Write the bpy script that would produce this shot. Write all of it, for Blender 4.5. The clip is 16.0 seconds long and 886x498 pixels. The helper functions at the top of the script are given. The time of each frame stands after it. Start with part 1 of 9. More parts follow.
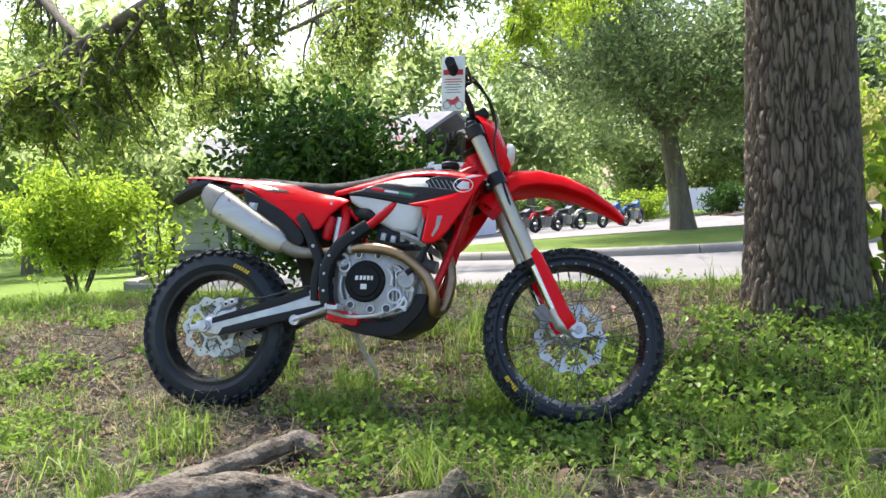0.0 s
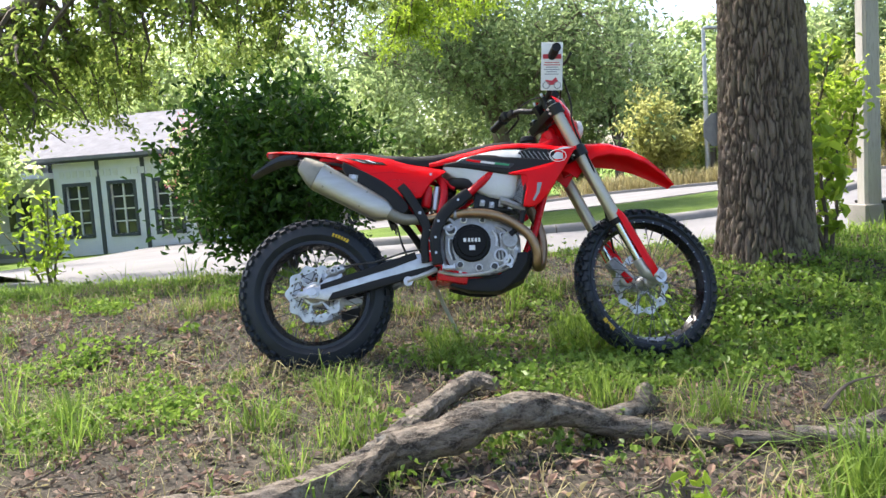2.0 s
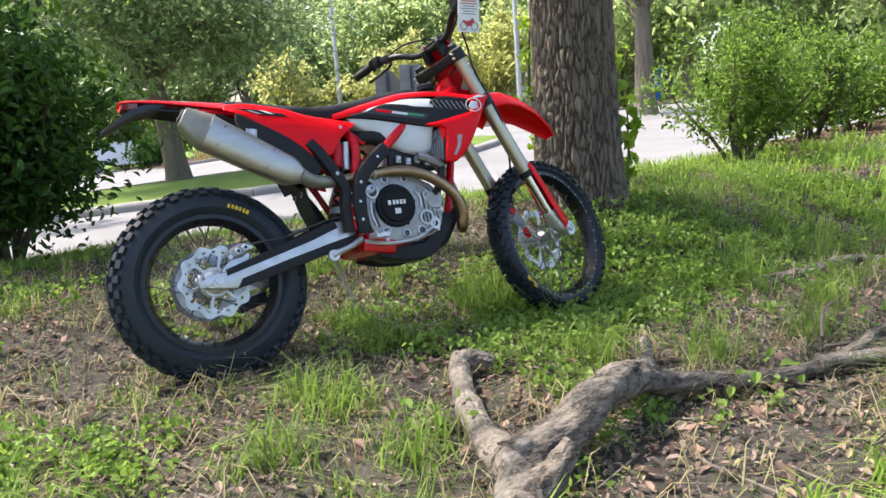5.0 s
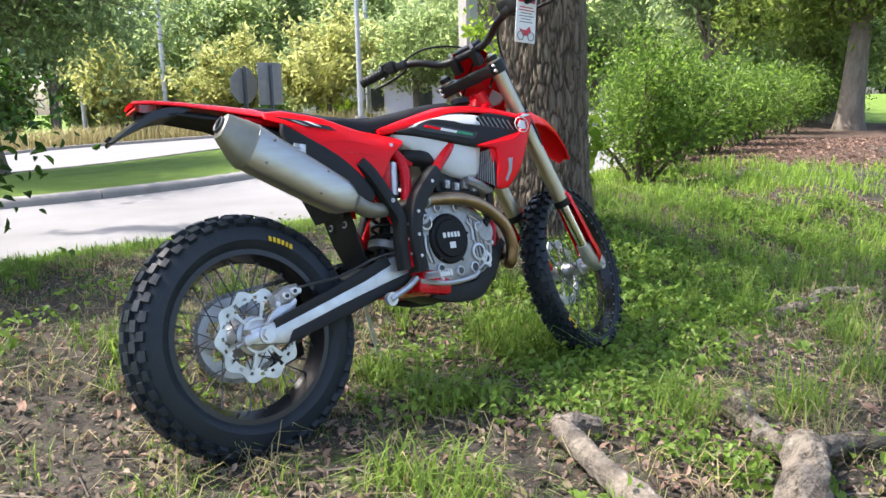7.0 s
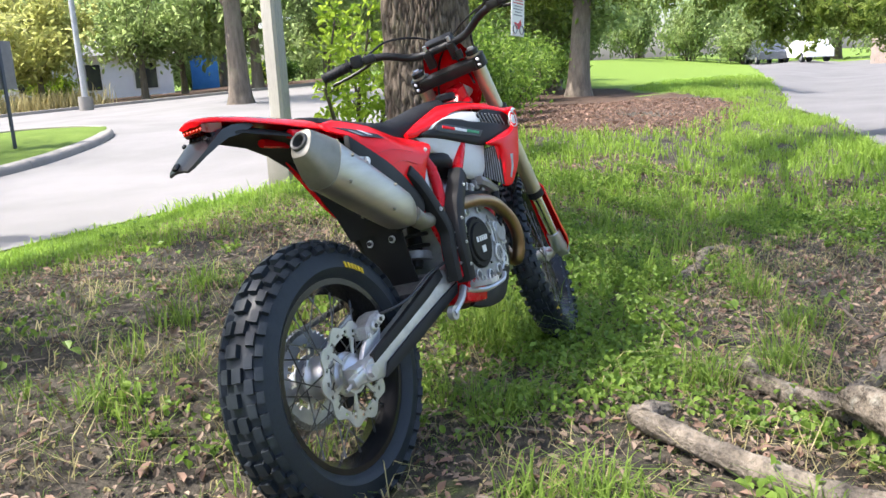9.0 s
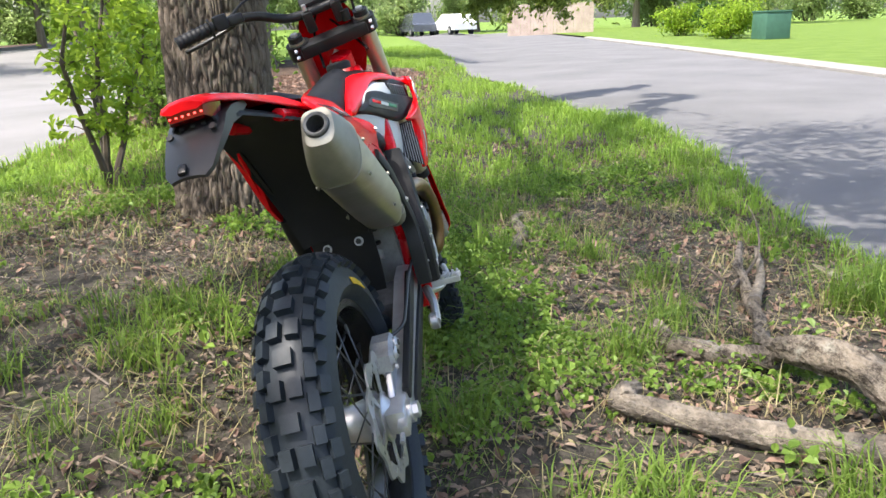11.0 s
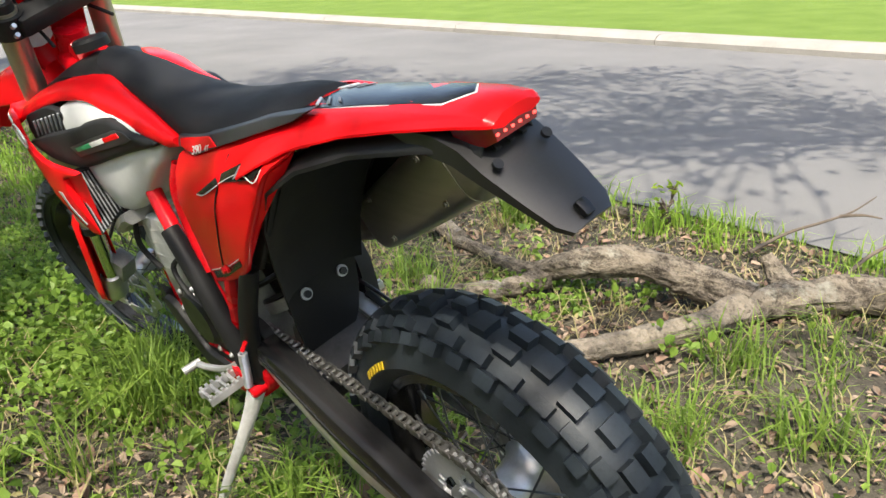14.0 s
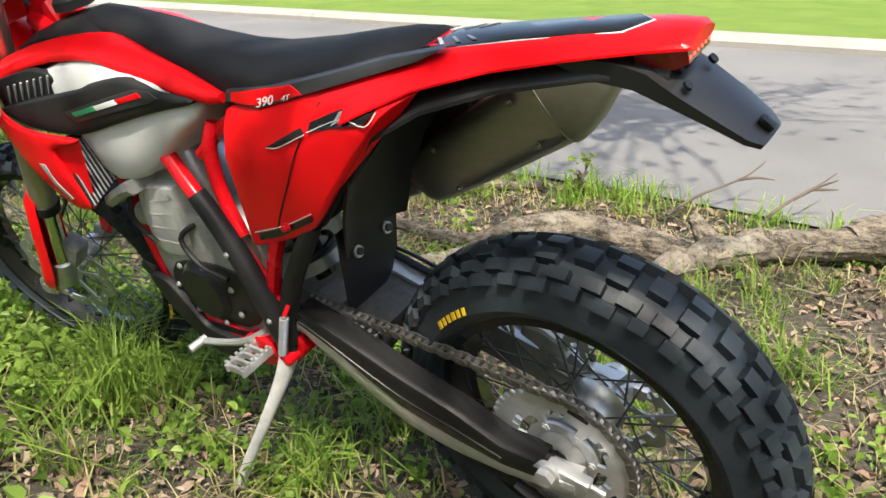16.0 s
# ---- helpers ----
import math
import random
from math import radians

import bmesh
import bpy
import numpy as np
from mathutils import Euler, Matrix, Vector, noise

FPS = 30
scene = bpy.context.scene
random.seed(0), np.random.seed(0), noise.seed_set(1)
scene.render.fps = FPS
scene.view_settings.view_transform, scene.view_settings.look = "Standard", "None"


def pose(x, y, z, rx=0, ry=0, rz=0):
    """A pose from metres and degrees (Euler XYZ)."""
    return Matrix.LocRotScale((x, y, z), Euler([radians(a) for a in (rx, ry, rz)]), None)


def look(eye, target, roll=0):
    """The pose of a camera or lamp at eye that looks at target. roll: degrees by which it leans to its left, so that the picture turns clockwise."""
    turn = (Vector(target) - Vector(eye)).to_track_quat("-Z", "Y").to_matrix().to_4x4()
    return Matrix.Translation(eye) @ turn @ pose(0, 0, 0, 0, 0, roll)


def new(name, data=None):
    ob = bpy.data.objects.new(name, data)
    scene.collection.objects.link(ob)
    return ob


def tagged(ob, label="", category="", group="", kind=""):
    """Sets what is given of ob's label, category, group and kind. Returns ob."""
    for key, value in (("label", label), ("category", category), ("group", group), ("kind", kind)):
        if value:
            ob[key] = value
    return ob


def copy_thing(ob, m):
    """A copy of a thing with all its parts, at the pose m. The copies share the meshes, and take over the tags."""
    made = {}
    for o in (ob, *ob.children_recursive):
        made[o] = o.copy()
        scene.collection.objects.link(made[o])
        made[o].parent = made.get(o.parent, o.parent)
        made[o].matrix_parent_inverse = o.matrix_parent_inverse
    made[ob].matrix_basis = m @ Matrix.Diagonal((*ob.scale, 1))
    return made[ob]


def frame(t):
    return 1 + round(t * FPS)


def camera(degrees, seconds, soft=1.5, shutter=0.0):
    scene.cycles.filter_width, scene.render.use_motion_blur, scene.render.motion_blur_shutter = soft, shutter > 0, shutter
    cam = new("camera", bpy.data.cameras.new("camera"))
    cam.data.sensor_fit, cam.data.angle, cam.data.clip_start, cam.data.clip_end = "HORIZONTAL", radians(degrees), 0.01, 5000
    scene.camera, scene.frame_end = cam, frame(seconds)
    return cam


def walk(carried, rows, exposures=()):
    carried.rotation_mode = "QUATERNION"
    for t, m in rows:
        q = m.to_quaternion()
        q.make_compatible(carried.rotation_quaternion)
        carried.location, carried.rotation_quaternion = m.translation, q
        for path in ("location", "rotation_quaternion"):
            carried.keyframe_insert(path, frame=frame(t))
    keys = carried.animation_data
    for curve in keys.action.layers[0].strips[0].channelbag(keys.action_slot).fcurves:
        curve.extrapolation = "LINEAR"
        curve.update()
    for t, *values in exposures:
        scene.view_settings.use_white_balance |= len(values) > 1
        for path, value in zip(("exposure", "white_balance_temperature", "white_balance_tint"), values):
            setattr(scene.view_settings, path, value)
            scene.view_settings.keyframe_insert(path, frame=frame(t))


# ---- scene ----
from mathutils import geometry

cam = camera(59.0, 16.0)

PATH = [
    (0, (1.654, -2.908, 0.817), (1.199, -0.966, 0.678), -3.0),
    (0.5, (1.34, -3.031, 0.782), (1.002, -1.064, 0.645), -3.2),
    (1, (1.049, -3.201, 0.789), (0.82, -1.218, 0.656), -3.5),
    (1.5, (0.75, -3.35, 0.83), (0.666, -1.36, 0.651), -3.4),
    (2, (0.419, -3.38, 0.792), (0.502, -1.39, 0.607), -3.8),
    (2.5, (0.132, -3.45, 0.794), (0.405, -1.477, 0.606), -4.1),
    (3, (-0.112, -3.375, 0.793), (0.358, -1.443, 0.581), -4.4),
    (3.5, (-0.384, -3.269, 0.781), (0.293, -1.398, 0.571), -4.7),
    (4, (-0.545, -3.142, 0.811), (0.293, -1.341, 0.575), -4.8),
    (4.2, (-0.548, -3.07, 0.819), (0.314, -1.287, 0.542), -4.8),
    (6.3, (-0.813, -2.035, 0.872), (0.401, -0.489, 0.503), -2.0),
    (6.5, (-0.848, -1.982, 0.88), (0.407, -0.468, 0.515), -1.6),
    (7, (-1.013, -1.855, 0.924), (0.333, -0.422, 0.559), -1.3),
    (7.5, (-1.154, -1.739, 0.96), (0.291, -0.411, 0.574), -1.2),
    (8, (-1.248, -1.488, 0.966), (0.294, -0.279, 0.562), -1.7),
    (8.5, (-1.346, -1.29, 0.995), (0.291, -0.226, 0.56), -2.1),
    (9, (-1.459, -1.059, 1.036), (0.272, -0.167, 0.58), -2.6),
    (9.5, (-1.447, -0.873, 1.042), (0.366, -0.171, 0.571), -2.8),
    (10, (-1.393, -0.68, 1.04), (0.476, -0.168, 0.545), -2.7),
    (10.2, (-1.38, -0.589, 1.038), (0.504, -0.153, 0.531), -2.6),
    (12.3, (-1.14, 0.326, 1.055), (0.698, -0.138, 0.42), -3.1),
    (12.5, (-1.097, 0.417, 1.083), (0.715, -0.126, 0.433), -3.6),
    (13, (-0.988, 0.577, 1.087), (0.731, -0.193, 0.415), -3.6),
    (13.5, (-0.8, 0.652, 1.09), (0.788, -0.341, 0.389), -3.6),
    (14, (-0.67, 0.706, 1.076), (0.738, -0.515, 0.351), -3.0),
    (14.5, (-0.508, 0.843, 1.082), (0.667, -0.602, 0.353), -1.9),
    (15, (-0.463, 0.896, 1.08), (0.55, -0.655, 0.327), -1.0),
    (15.5, (-0.468, 0.945, 1.041), (0.535, -0.603, 0.268), -0.7),
    (16, (-0.449, 0.969, 1.032), (0.66, -0.516, 0.279), -1.3),
]
walk(cam, [(t, look(*p)) for t, *p in PATH], [(0, 1.66, 6500, 13), (4, 1.58, 6500, 14), (6.5, 1.73, 6300, 14), (10, 1.65, 6400, 13), (12.5, 1.52, 6600, 10), (14, 1.45, 6900, 8), (16, 1.49, 6900, 8)])

# ---- light ----
TO_SUN = Vector((-0.34, 0.40, 0.85)).normalized()
sun = new("sun", bpy.data.lights.new("sun", "SUN"))
sun.data.energy, sun.data.angle, sun.data.color = 3.1, radians(0.6), (1.0, 0.95, 0.86)
sun.matrix_world = look(TO_SUN * 30, (0, 0, 0))
world = bpy.data.worlds.new("sky")
scene.world = world
world.use_nodes = True
sky = world.node_tree.nodes.new("ShaderNodeTexSky")
sky.sky_type, sky.sun_disc = "NISHITA", False
sky.sun_elevation, sky.sun_rotation = math.asin(TO_SUN.z), math.atan2(TO_SUN.x, TO_SUN.y)
sky.air_density, sky.dust_density = 1.0, 3.0
world.node_tree.links.new(sky.outputs[0], world.node_tree.nodes["Background"].inputs[0])
world.node_tree.nodes["Background"].inputs[1].default_value = 0.15


# ---- materials ----
def hexmix(nt, fac, a, b):
    n = nt.nodes.new("ShaderNodeMix")
    n.data_type = "RGBA"
    nt.links.new(fac, n.inputs[0])
    for sock, v in ((n.inputs[6], a), (n.inputs[7], b)):
        if isinstance(v, tuple):
            sock.default_value = (*v[:3], 1)
        else:
            nt.links.new(v, sock)
    return n.outputs[2]


def ramp(nt, fac, lo, hi):
    n = nt.nodes.new("ShaderNodeMapRange")
    nt.links.new(fac, n.inputs[0])
    n.inputs[1].default_value, n.inputs[2].default_value = lo, hi
    return n.outputs[0]


def noise_of(nt, scale, detail=4, rough=0.6, coords="Object", stretch=None):
    tc = nt.nodes.new("ShaderNodeTexCoord")
    n = nt.nodes.new("ShaderNodeTexNoise")
    n.inputs["Scale"].default_value, n.inputs["Detail"].default_value, n.inputs["Roughness"].default_value = scale, detail, rough
    src = tc.outputs[coords]
    if stretch:
        mp = nt.nodes.new("ShaderNodeMapping")
        mp.inputs["Scale"].default_value = stretch
        nt.links.new(src, mp.inputs[0])
        src = mp.outputs[0]
    nt.links.new(src, n.inputs["Vector"])
    return n.outputs[0]


def material(name, color, rough=0.5, metal=0.0, color2=None, scale=8.0, fine=120.0, vary=0.12, bump=0.1, bump_dist=0.002,
             coat=0.0, stretch=None, rough2=None, spec=0.5):
    """A surface with two scales of variation in colour and gloss, and a fine relief."""
    m = bpy.data.materials.new(name)
    m.use_nodes = True
    nt = m.node_tree
    b = nt.nodes["Principled BSDF"]
    c2 = color2 or tuple(v * (1 - 2.2 * vary) for v in color)
    big = noise_of(nt, scale, stretch=stretch)
    small = noise_of(nt, fine, 3, 0.7, stretch=stretch)
    base = hexmix(nt, ramp(nt, big, 0.35, 0.7), color, c2)
    dark = tuple(v * (1 - vary * 2) for v in color)
    base = hexmix(nt, ramp(nt, small, 0.5, 0.85), base, dark)
    nt.links.new(base, b.inputs["Base Color"])
    rr = nt.nodes.new("ShaderNodeMapRange")
    nt.links.new(big, rr.inputs[0])
    rr.inputs[1].default_value, rr.inputs[2].default_value = 0.3, 0.7
    rr.inputs[3].default_value, rr.inputs[4].default_value = rough, rough2 if rough2 is not None else min(1, rough * 1.3 + 0.03)
    nt.links.new(rr.outputs[0], b.inputs["Roughness"])
    b.inputs["Metallic"].default_value = metal
    b.inputs["Coat Weight"].default_value = coat
    b.inputs["Coat Roughness"].default_value = 0.08
    b.inputs["Specular IOR Level"].default_value = spec
    if bump:
        bp = nt.nodes.new("ShaderNodeBump")
        bp.inputs["Strength"].default_value, bp.inputs["Distance"].default_value = bump, bump_dist
        nt.links.new(small, bp.inputs["Height"])
        nt.links.new(bp.outputs[0], b.inputs["Normal"])
    return m


def leafy(name, dark, light, trans=0.35, rough=0.5, gloss=0.3):
    """Leaves: each island its own tint, light shining through."""
    m = bpy.data.materials.new(name)
    m.use_nodes = True
    nt = m.node_tree
    b = nt.nodes["Principled BSDF"]
    g = nt.nodes.new("ShaderNodeNewGeometry")
    base = hexmix(nt, g.outputs["Random Per Island"], dark, light)
    big = noise_of(nt, 0.9, 3, coords="Object")
    base = hexmix(nt, ramp(nt, big, 0.35, 0.7), base, tuple(0.5 * (a + c) for a, c in zip(dark, light)))
    nt.links.new(base, b.inputs["Base Color"])
    b.inputs["Roughness"].default_value = rough
    b.inputs["Specular IOR Level"].default_value = gloss
    tr = nt.nodes.new("ShaderNodeBsdfTranslucent")
    bright = hexmix(nt, g.outputs["Random Per Island"], tuple(1.5 * v for v in dark), tuple(1.5 * v for v in light))
    nt.links.new(bright, tr.inputs[0])
    mix = nt.nodes.new("ShaderNodeMixShader")
    mix.inputs[0].default_value = trans
    nt.links.new(b.outputs[0], mix.inputs[1])
    nt.links.new(tr.outputs[0], mix.inputs[2])
    nt.links.new(mix.outputs[0], nt.nodes["Material Output"].inputs[0])
    return m


RED = material("red_plastic", (0.78, 0.006, 0.011), 0.19, 0, (0.72, 0.005, 0.009), 5, 300, 0.03, 0.015, spec=0.15)
RED_PAINT = material("red_frame_paint", (0.62, 0.005, 0.012), 0.22, 0, (0.52, 0.004, 0.010), 9, 200, 0.08, 0.03, spec=0.3)
BLACK = material("black_plastic", (0.011, 0.0115, 0.013), 0.45, 0, (0.018, 0.018, 0.018), 10, 400, 0.2, 0.15, 0.0006, spec=0.24)
BLACK_GLOSS = material("black_gloss", (0.007, 0.007, 0.008), 0.18, 0, (0.012, 0.012, 0.012), 7, 200, 0.2, 0.02, spec=0.4)
PLATE_BLACK = material("satin_plate_plastic", (0.013, 0.0135, 0.015), 0.30, 0, (0.018, 0.018, 0.019), 6, 300, 0.15, 0.06, 0.0004, spec=0.5)
COVER_BLACK = material("black_cover_paint", (0.006, 0.006, 0.007), 0.42, 0, (0.011, 0.011, 0.011), 9, 300, 0.2, 0.05, 0.0004, spec=0.16)
BLACK_METAL = material("black_metal", (0.010, 0.010, 0.011), 0.34, 0.0, (0.017, 0.017, 0.017), 14, 300, 0.2, 0.1, 0.0005, spec=0.3)
RUBBER = material("tyre_rubber", (0.012, 0.017, 0.023), 0.42, 0, (0.020, 0.026, 0.032), 12, 160, 0.25, 0.35, 0.0012, spec=0.34)
SEATING = material("seat_cover", (0.010, 0.011, 0.014), 0.60, 0, (0.017, 0.018, 0.021), 6, 700, 0.25, 0.6, 0.0008, spec=0.25)
WHITE = material("white_tank_plastic", (0.60, 0.61, 0.61), 0.40, 0, (0.50, 0.50, 0.48), 6, 150, 0.06, 0.05)
WHITE_STICK = material("white_vinyl", (0.72, 0.72, 0.72), 0.3, 0, None, 9, 200, 0.05, 0.02)
GREY_STICK = material("grey_vinyl", (0.33, 0.34, 0.36), 0.3, 0, None, 14, 200, 0.15, 0.02)
ALU = material("cast_aluminium", (0.40, 0.40, 0.40), 0.42, 0.55, (0.28, 0.28, 0.275), 22, 260, 0.2, 0.4, 0.001)
ALU_BRIGHT = material("machined_aluminium", (0.60, 0.60, 0.61), 0.28, 0.70, (0.46, 0.46, 0.465), 20, 300, 0.1, 0.08, 0.0004)
STEEL = material("spoke_steel", (0.10, 0.10, 0.105), 0.3, 0.9, (0.16, 0.16, 0.16), 30, 200, 0.15, 0.05)
DISC_STEEL = material("disc_steel", (0.56, 0.56, 0.54), 0.3, 0.75, (0.44, 0.44, 0.42), 25, 500, 0.12, 0.1, 0.0003)
CHAIN_STEEL = material("chain_steel", (0.34, 0.33, 0.31), 0.35, 0.95, (0.16, 0.15, 0.14), 60, 300, 0.25, 0.1)
MUFFLER = material("brushed_titanium", (0.47, 0.455, 0.42), 0.33, 0.97, (0.40, 0.385, 0.35), 7, 240, 0.1, 0.12, 0.0004, stretch=(1, 1, 6))
MUFFLER_CAP = material("grey_end_cap", (0.31, 0.295, 0.25), 0.48, 0.85, (0.23, 0.22, 0.185), 9, 260, 0.1, 0.12, 0.0004)
ALU_PALE = material("pale_cast_alloy", (0.58, 0.58, 0.57), 0.45, 0.25, (0.42, 0.42, 0.41), 26, 240, 0.15, 0.35, 0.001)
# dark casting: paints the shade of hollows, and colours a few dark parts
DARK_CAST = material("shaded_casting", (0.10, 0.10, 0.102), 0.5, 0.3, (0.055, 0.055, 0.056), 30, 200, 0.3, 0.4, 0.001)
HEADER = material("heat_blued_header", (0.36, 0.25, 0.15), 0.26, 0.95, (0.26, 0.17, 0.11), 12, 160, 0.18, 0.06, 0.0004)
FORK_TUBE = material("anodised_fork", (0.50, 0.46, 0.36), 0.3, 0.85, (0.44, 0.40, 0.31), 8, 240, 0.08, 0.05)
CHROME = material("chrome", (0.8, 0.8, 0.8), 0.1, 1.0, (0.7, 0.7, 0.7), 10, 200, 0.05, 0.02)
YELLOW = material("yellow_letters", (0.75, 0.50, 0.02), 0.5, 0, None, 20, 200, 0.1, 0.05)
GREEN_STICK = material("green_vinyl", (0.03, 0.28, 0.12), 0.35, 0, None, 20, 200, 0.1, 0.02)
CARD = material("printed_card", (0.80, 0.79, 0.78), 0.55, 0, None, 12, 300, 0.04, 0.05)
CARD_RED = material("card_red_print", (0.55, 0.04, 0.06), 0.5, 0, None, 12, 300, 0.05, 0.02)
CARD_GREY = material("card_grey_print", (0.25, 0.25, 0.27), 0.5, 0, None, 12, 300, 0.05, 0.02)
lamp_glow = bpy.data.materials.new("tail_lamp_glow")
lamp_glow.use_nodes = True
lamp_glow.node_tree.nodes["Principled BSDF"].inputs["Base Color"].default_value = (0.6, 0.01, 0.01, 1)
lamp_glow.node_tree.nodes["Principled BSDF"].inputs["Emission Color"].default_value = (1.0, 0.06, 0.05, 1)
lamp_glow.node_tree.nodes["Principled BSDF"].inputs["Emission Strength"].default_value = 1.8
LENS_RED = material("red_lens", (0.20, 0.002, 0.003), 0.12, 0, None, 20, 200, 0.1, 0.02, coat=0.5)


# ---- mesh builders ----
def part(name, bm, mat, parent=None, label="", smooth=True, angle=40):
    me = bpy.data.meshes.new(name)
    bmesh.ops.recalc_face_normals(bm, faces=bm.faces)
    if smooth:
        lim = radians(angle)
        for e in bm.edges:
            e.smooth = len(e.link_faces) == 2 and e.calc_face_angle(0) < lim
        for f in bm.faces:
            f.smooth = True
    bm.to_mesh(me)
    bm.free()
    me.materials.append(mat)
    ob = new(name, me)
    if parent is not None:
        ob.parent = parent
    if label:
        ob["label"] = label
    return ob


def again(ob, m, parent=None):
    """One more of a piece, on the same mesh."""
    o = new(ob.name.split(".")[0], ob.data)
    o.matrix_basis = m
    o.parent = parent or ob.parent
    return o


def bulk(name, verts, faces, mat, parent=None, smooth=False):
    """A mesh from arrays, for what nobody could count."""
    me = bpy.data.meshes.new(name)
    me.from_pydata(np.asarray(verts).tolist(), [], faces if isinstance(faces, list) else faces.tolist())
    if smooth:
        me.polygons.foreach_set("use_smooth", [True] * len(me.polygons))
    me.materials.append(mat)
    ob = new(name, me)
    if parent is not None:
        ob.parent = parent
    return ob


def smooth_line(pts, n=6):
    """A line through the points, rounded off."""
    p = [Vector(q) for q in pts]
    out = []
    for i in range(len(p) - 1):
        a, b, c, d = p[max(i - 1, 0)], p[i], p[i + 1], p[min(i + 2, len(p) - 1)]
        for k in range(n):
            t = k / n
            out.append(0.5 * ((2 * b) + (c - a) * t + (2 * a - 5 * b + 4 * c - d) * t * t + (3 * b - a - 3 * c + d) * t ** 3))
    out.append(p[-1])
    return out


def tube(pts, r, sides=10, bm=None, flat=1.0, caps=True):
    """A round bar along a line; r is one radius, or one for each point, spread over the line."""
    bm = bm or bmesh.new()
    pts = [Vector(p) for p in pts]
    n = len(pts)
    rs = [r] * n if isinstance(r, (int, float)) else [float(np.interp(i / (n - 1), np.linspace(0, 1, len(r)), r)) for i in range(n)]
    up = None
    rings = []
    for i, p in enumerate(pts):
        d = (pts[min(i + 1, n - 1)] - pts[max(i - 1, 0)]).normalized()
        if up is None:
            up = d.orthogonal().normalized()
        up = (up - d * up.dot(d)).normalized()
        side = d.cross(up)
        rings.append([bm.verts.new(p + rs[i] * (math.cos(a) * up + flat * math.sin(a) * side)) for a in (2 * math.pi * k / sides for k in range(sides))])
    for a, b in zip(rings, rings[1:]):
        for k in range(sides):
            bm.faces.new((a[k], a[(k + 1) % sides], b[(k + 1) % sides], b[k]))
    if caps:
        bm.faces.new(rings[0][::-1])
        bm.faces.new(rings[-1])
    return bm


def loft(loops, bm=None, caps=True):
    """A skin over closed loops of equal count."""
    bm = bm or bmesh.new()
    rings = [[bm.verts.new(p) for p in loop] for loop in loops]
    n = len(rings[0])
    for a, b in zip(rings, rings[1:]):
        for k in range(n):
            bm.faces.new((a[k], a[(k + 1) % n], b[(k + 1) % n], b[k]))
    if caps:
        bm.faces.new(rings[0][::-1])
        bm.faces.new(rings[-1])
    return bm


def lathe(profile, n=48, bm=None, closed=True, at=(0, 0, 0)):
    """A ring turned round the wheel's axis (y): profile of (radius, y)."""
    bm = bm or bmesh.new()
    rings = []
    for k in range(n):
        a = 2 * math.pi * k / n
        rings.append([bm.verts.new((at[0] + r * math.cos(a), at[1] + y, at[2] + r * math.sin(a))) for r, y in profile])
    m = len(profile)
    for k in range(n):
        a, b = rings[k], rings[(k + 1) % n]
        for j in range(m if closed else m - 1):
            bm.faces.new((a[j], a[(j + 1) % m], b[(j + 1) % m], b[j]))
    return bm


def disc(r, y0, y1, n=24, bm=None, at=(0, 0, 0), bevel=0.0):
    """A solid round across the bike, from y0 to y1."""
    bm = bm or bmesh.new()
    s = 1 if y1 > y0 else -1
    prof = [(r, y0), (r, y1 - s * bevel), (r - bevel, y1)] if bevel else [(r, y0), (r, y1)]
    rings = [[bm.verts.new((at[0] + rr * math.cos(2 * math.pi * k / n), at[1] + y, at[2] + rr * math.sin(2 * math.pi * k / n))) for k in range(n)] for rr, y in prof]
    for a, b in zip(rings, rings[1:]):
        for k in range(n):
            bm.faces.new((a[k], a[(k + 1) % n], b[(k + 1) % n], b[k]))
    bm.faces.new(rings[0])
    bm.faces.new(rings[-1])
    return bm


def box(c, size, rot=(0, 0, 0), bevel=0.0, bm=None):
    own = bmesh.new()
    bmesh.ops.create_cube(own, size=1.0)
    bmesh.ops.scale(own, vec=size, verts=own.verts)
    if bevel:
        bmesh.ops.bevel(own, geom=own.edges[:], offset=bevel, segments=2, affect="EDGES", profile=0.6)
    bmesh.ops.transform(own, matrix=pose(*c, *rot), verts=own.verts)
    if bm is None:
        return own
    me = bpy.data.meshes.new("tmp")
    own.to_mesh(me)
    own.free()
    bm.from_mesh(me)
    bpy.data.meshes.remove(me)
    return bm


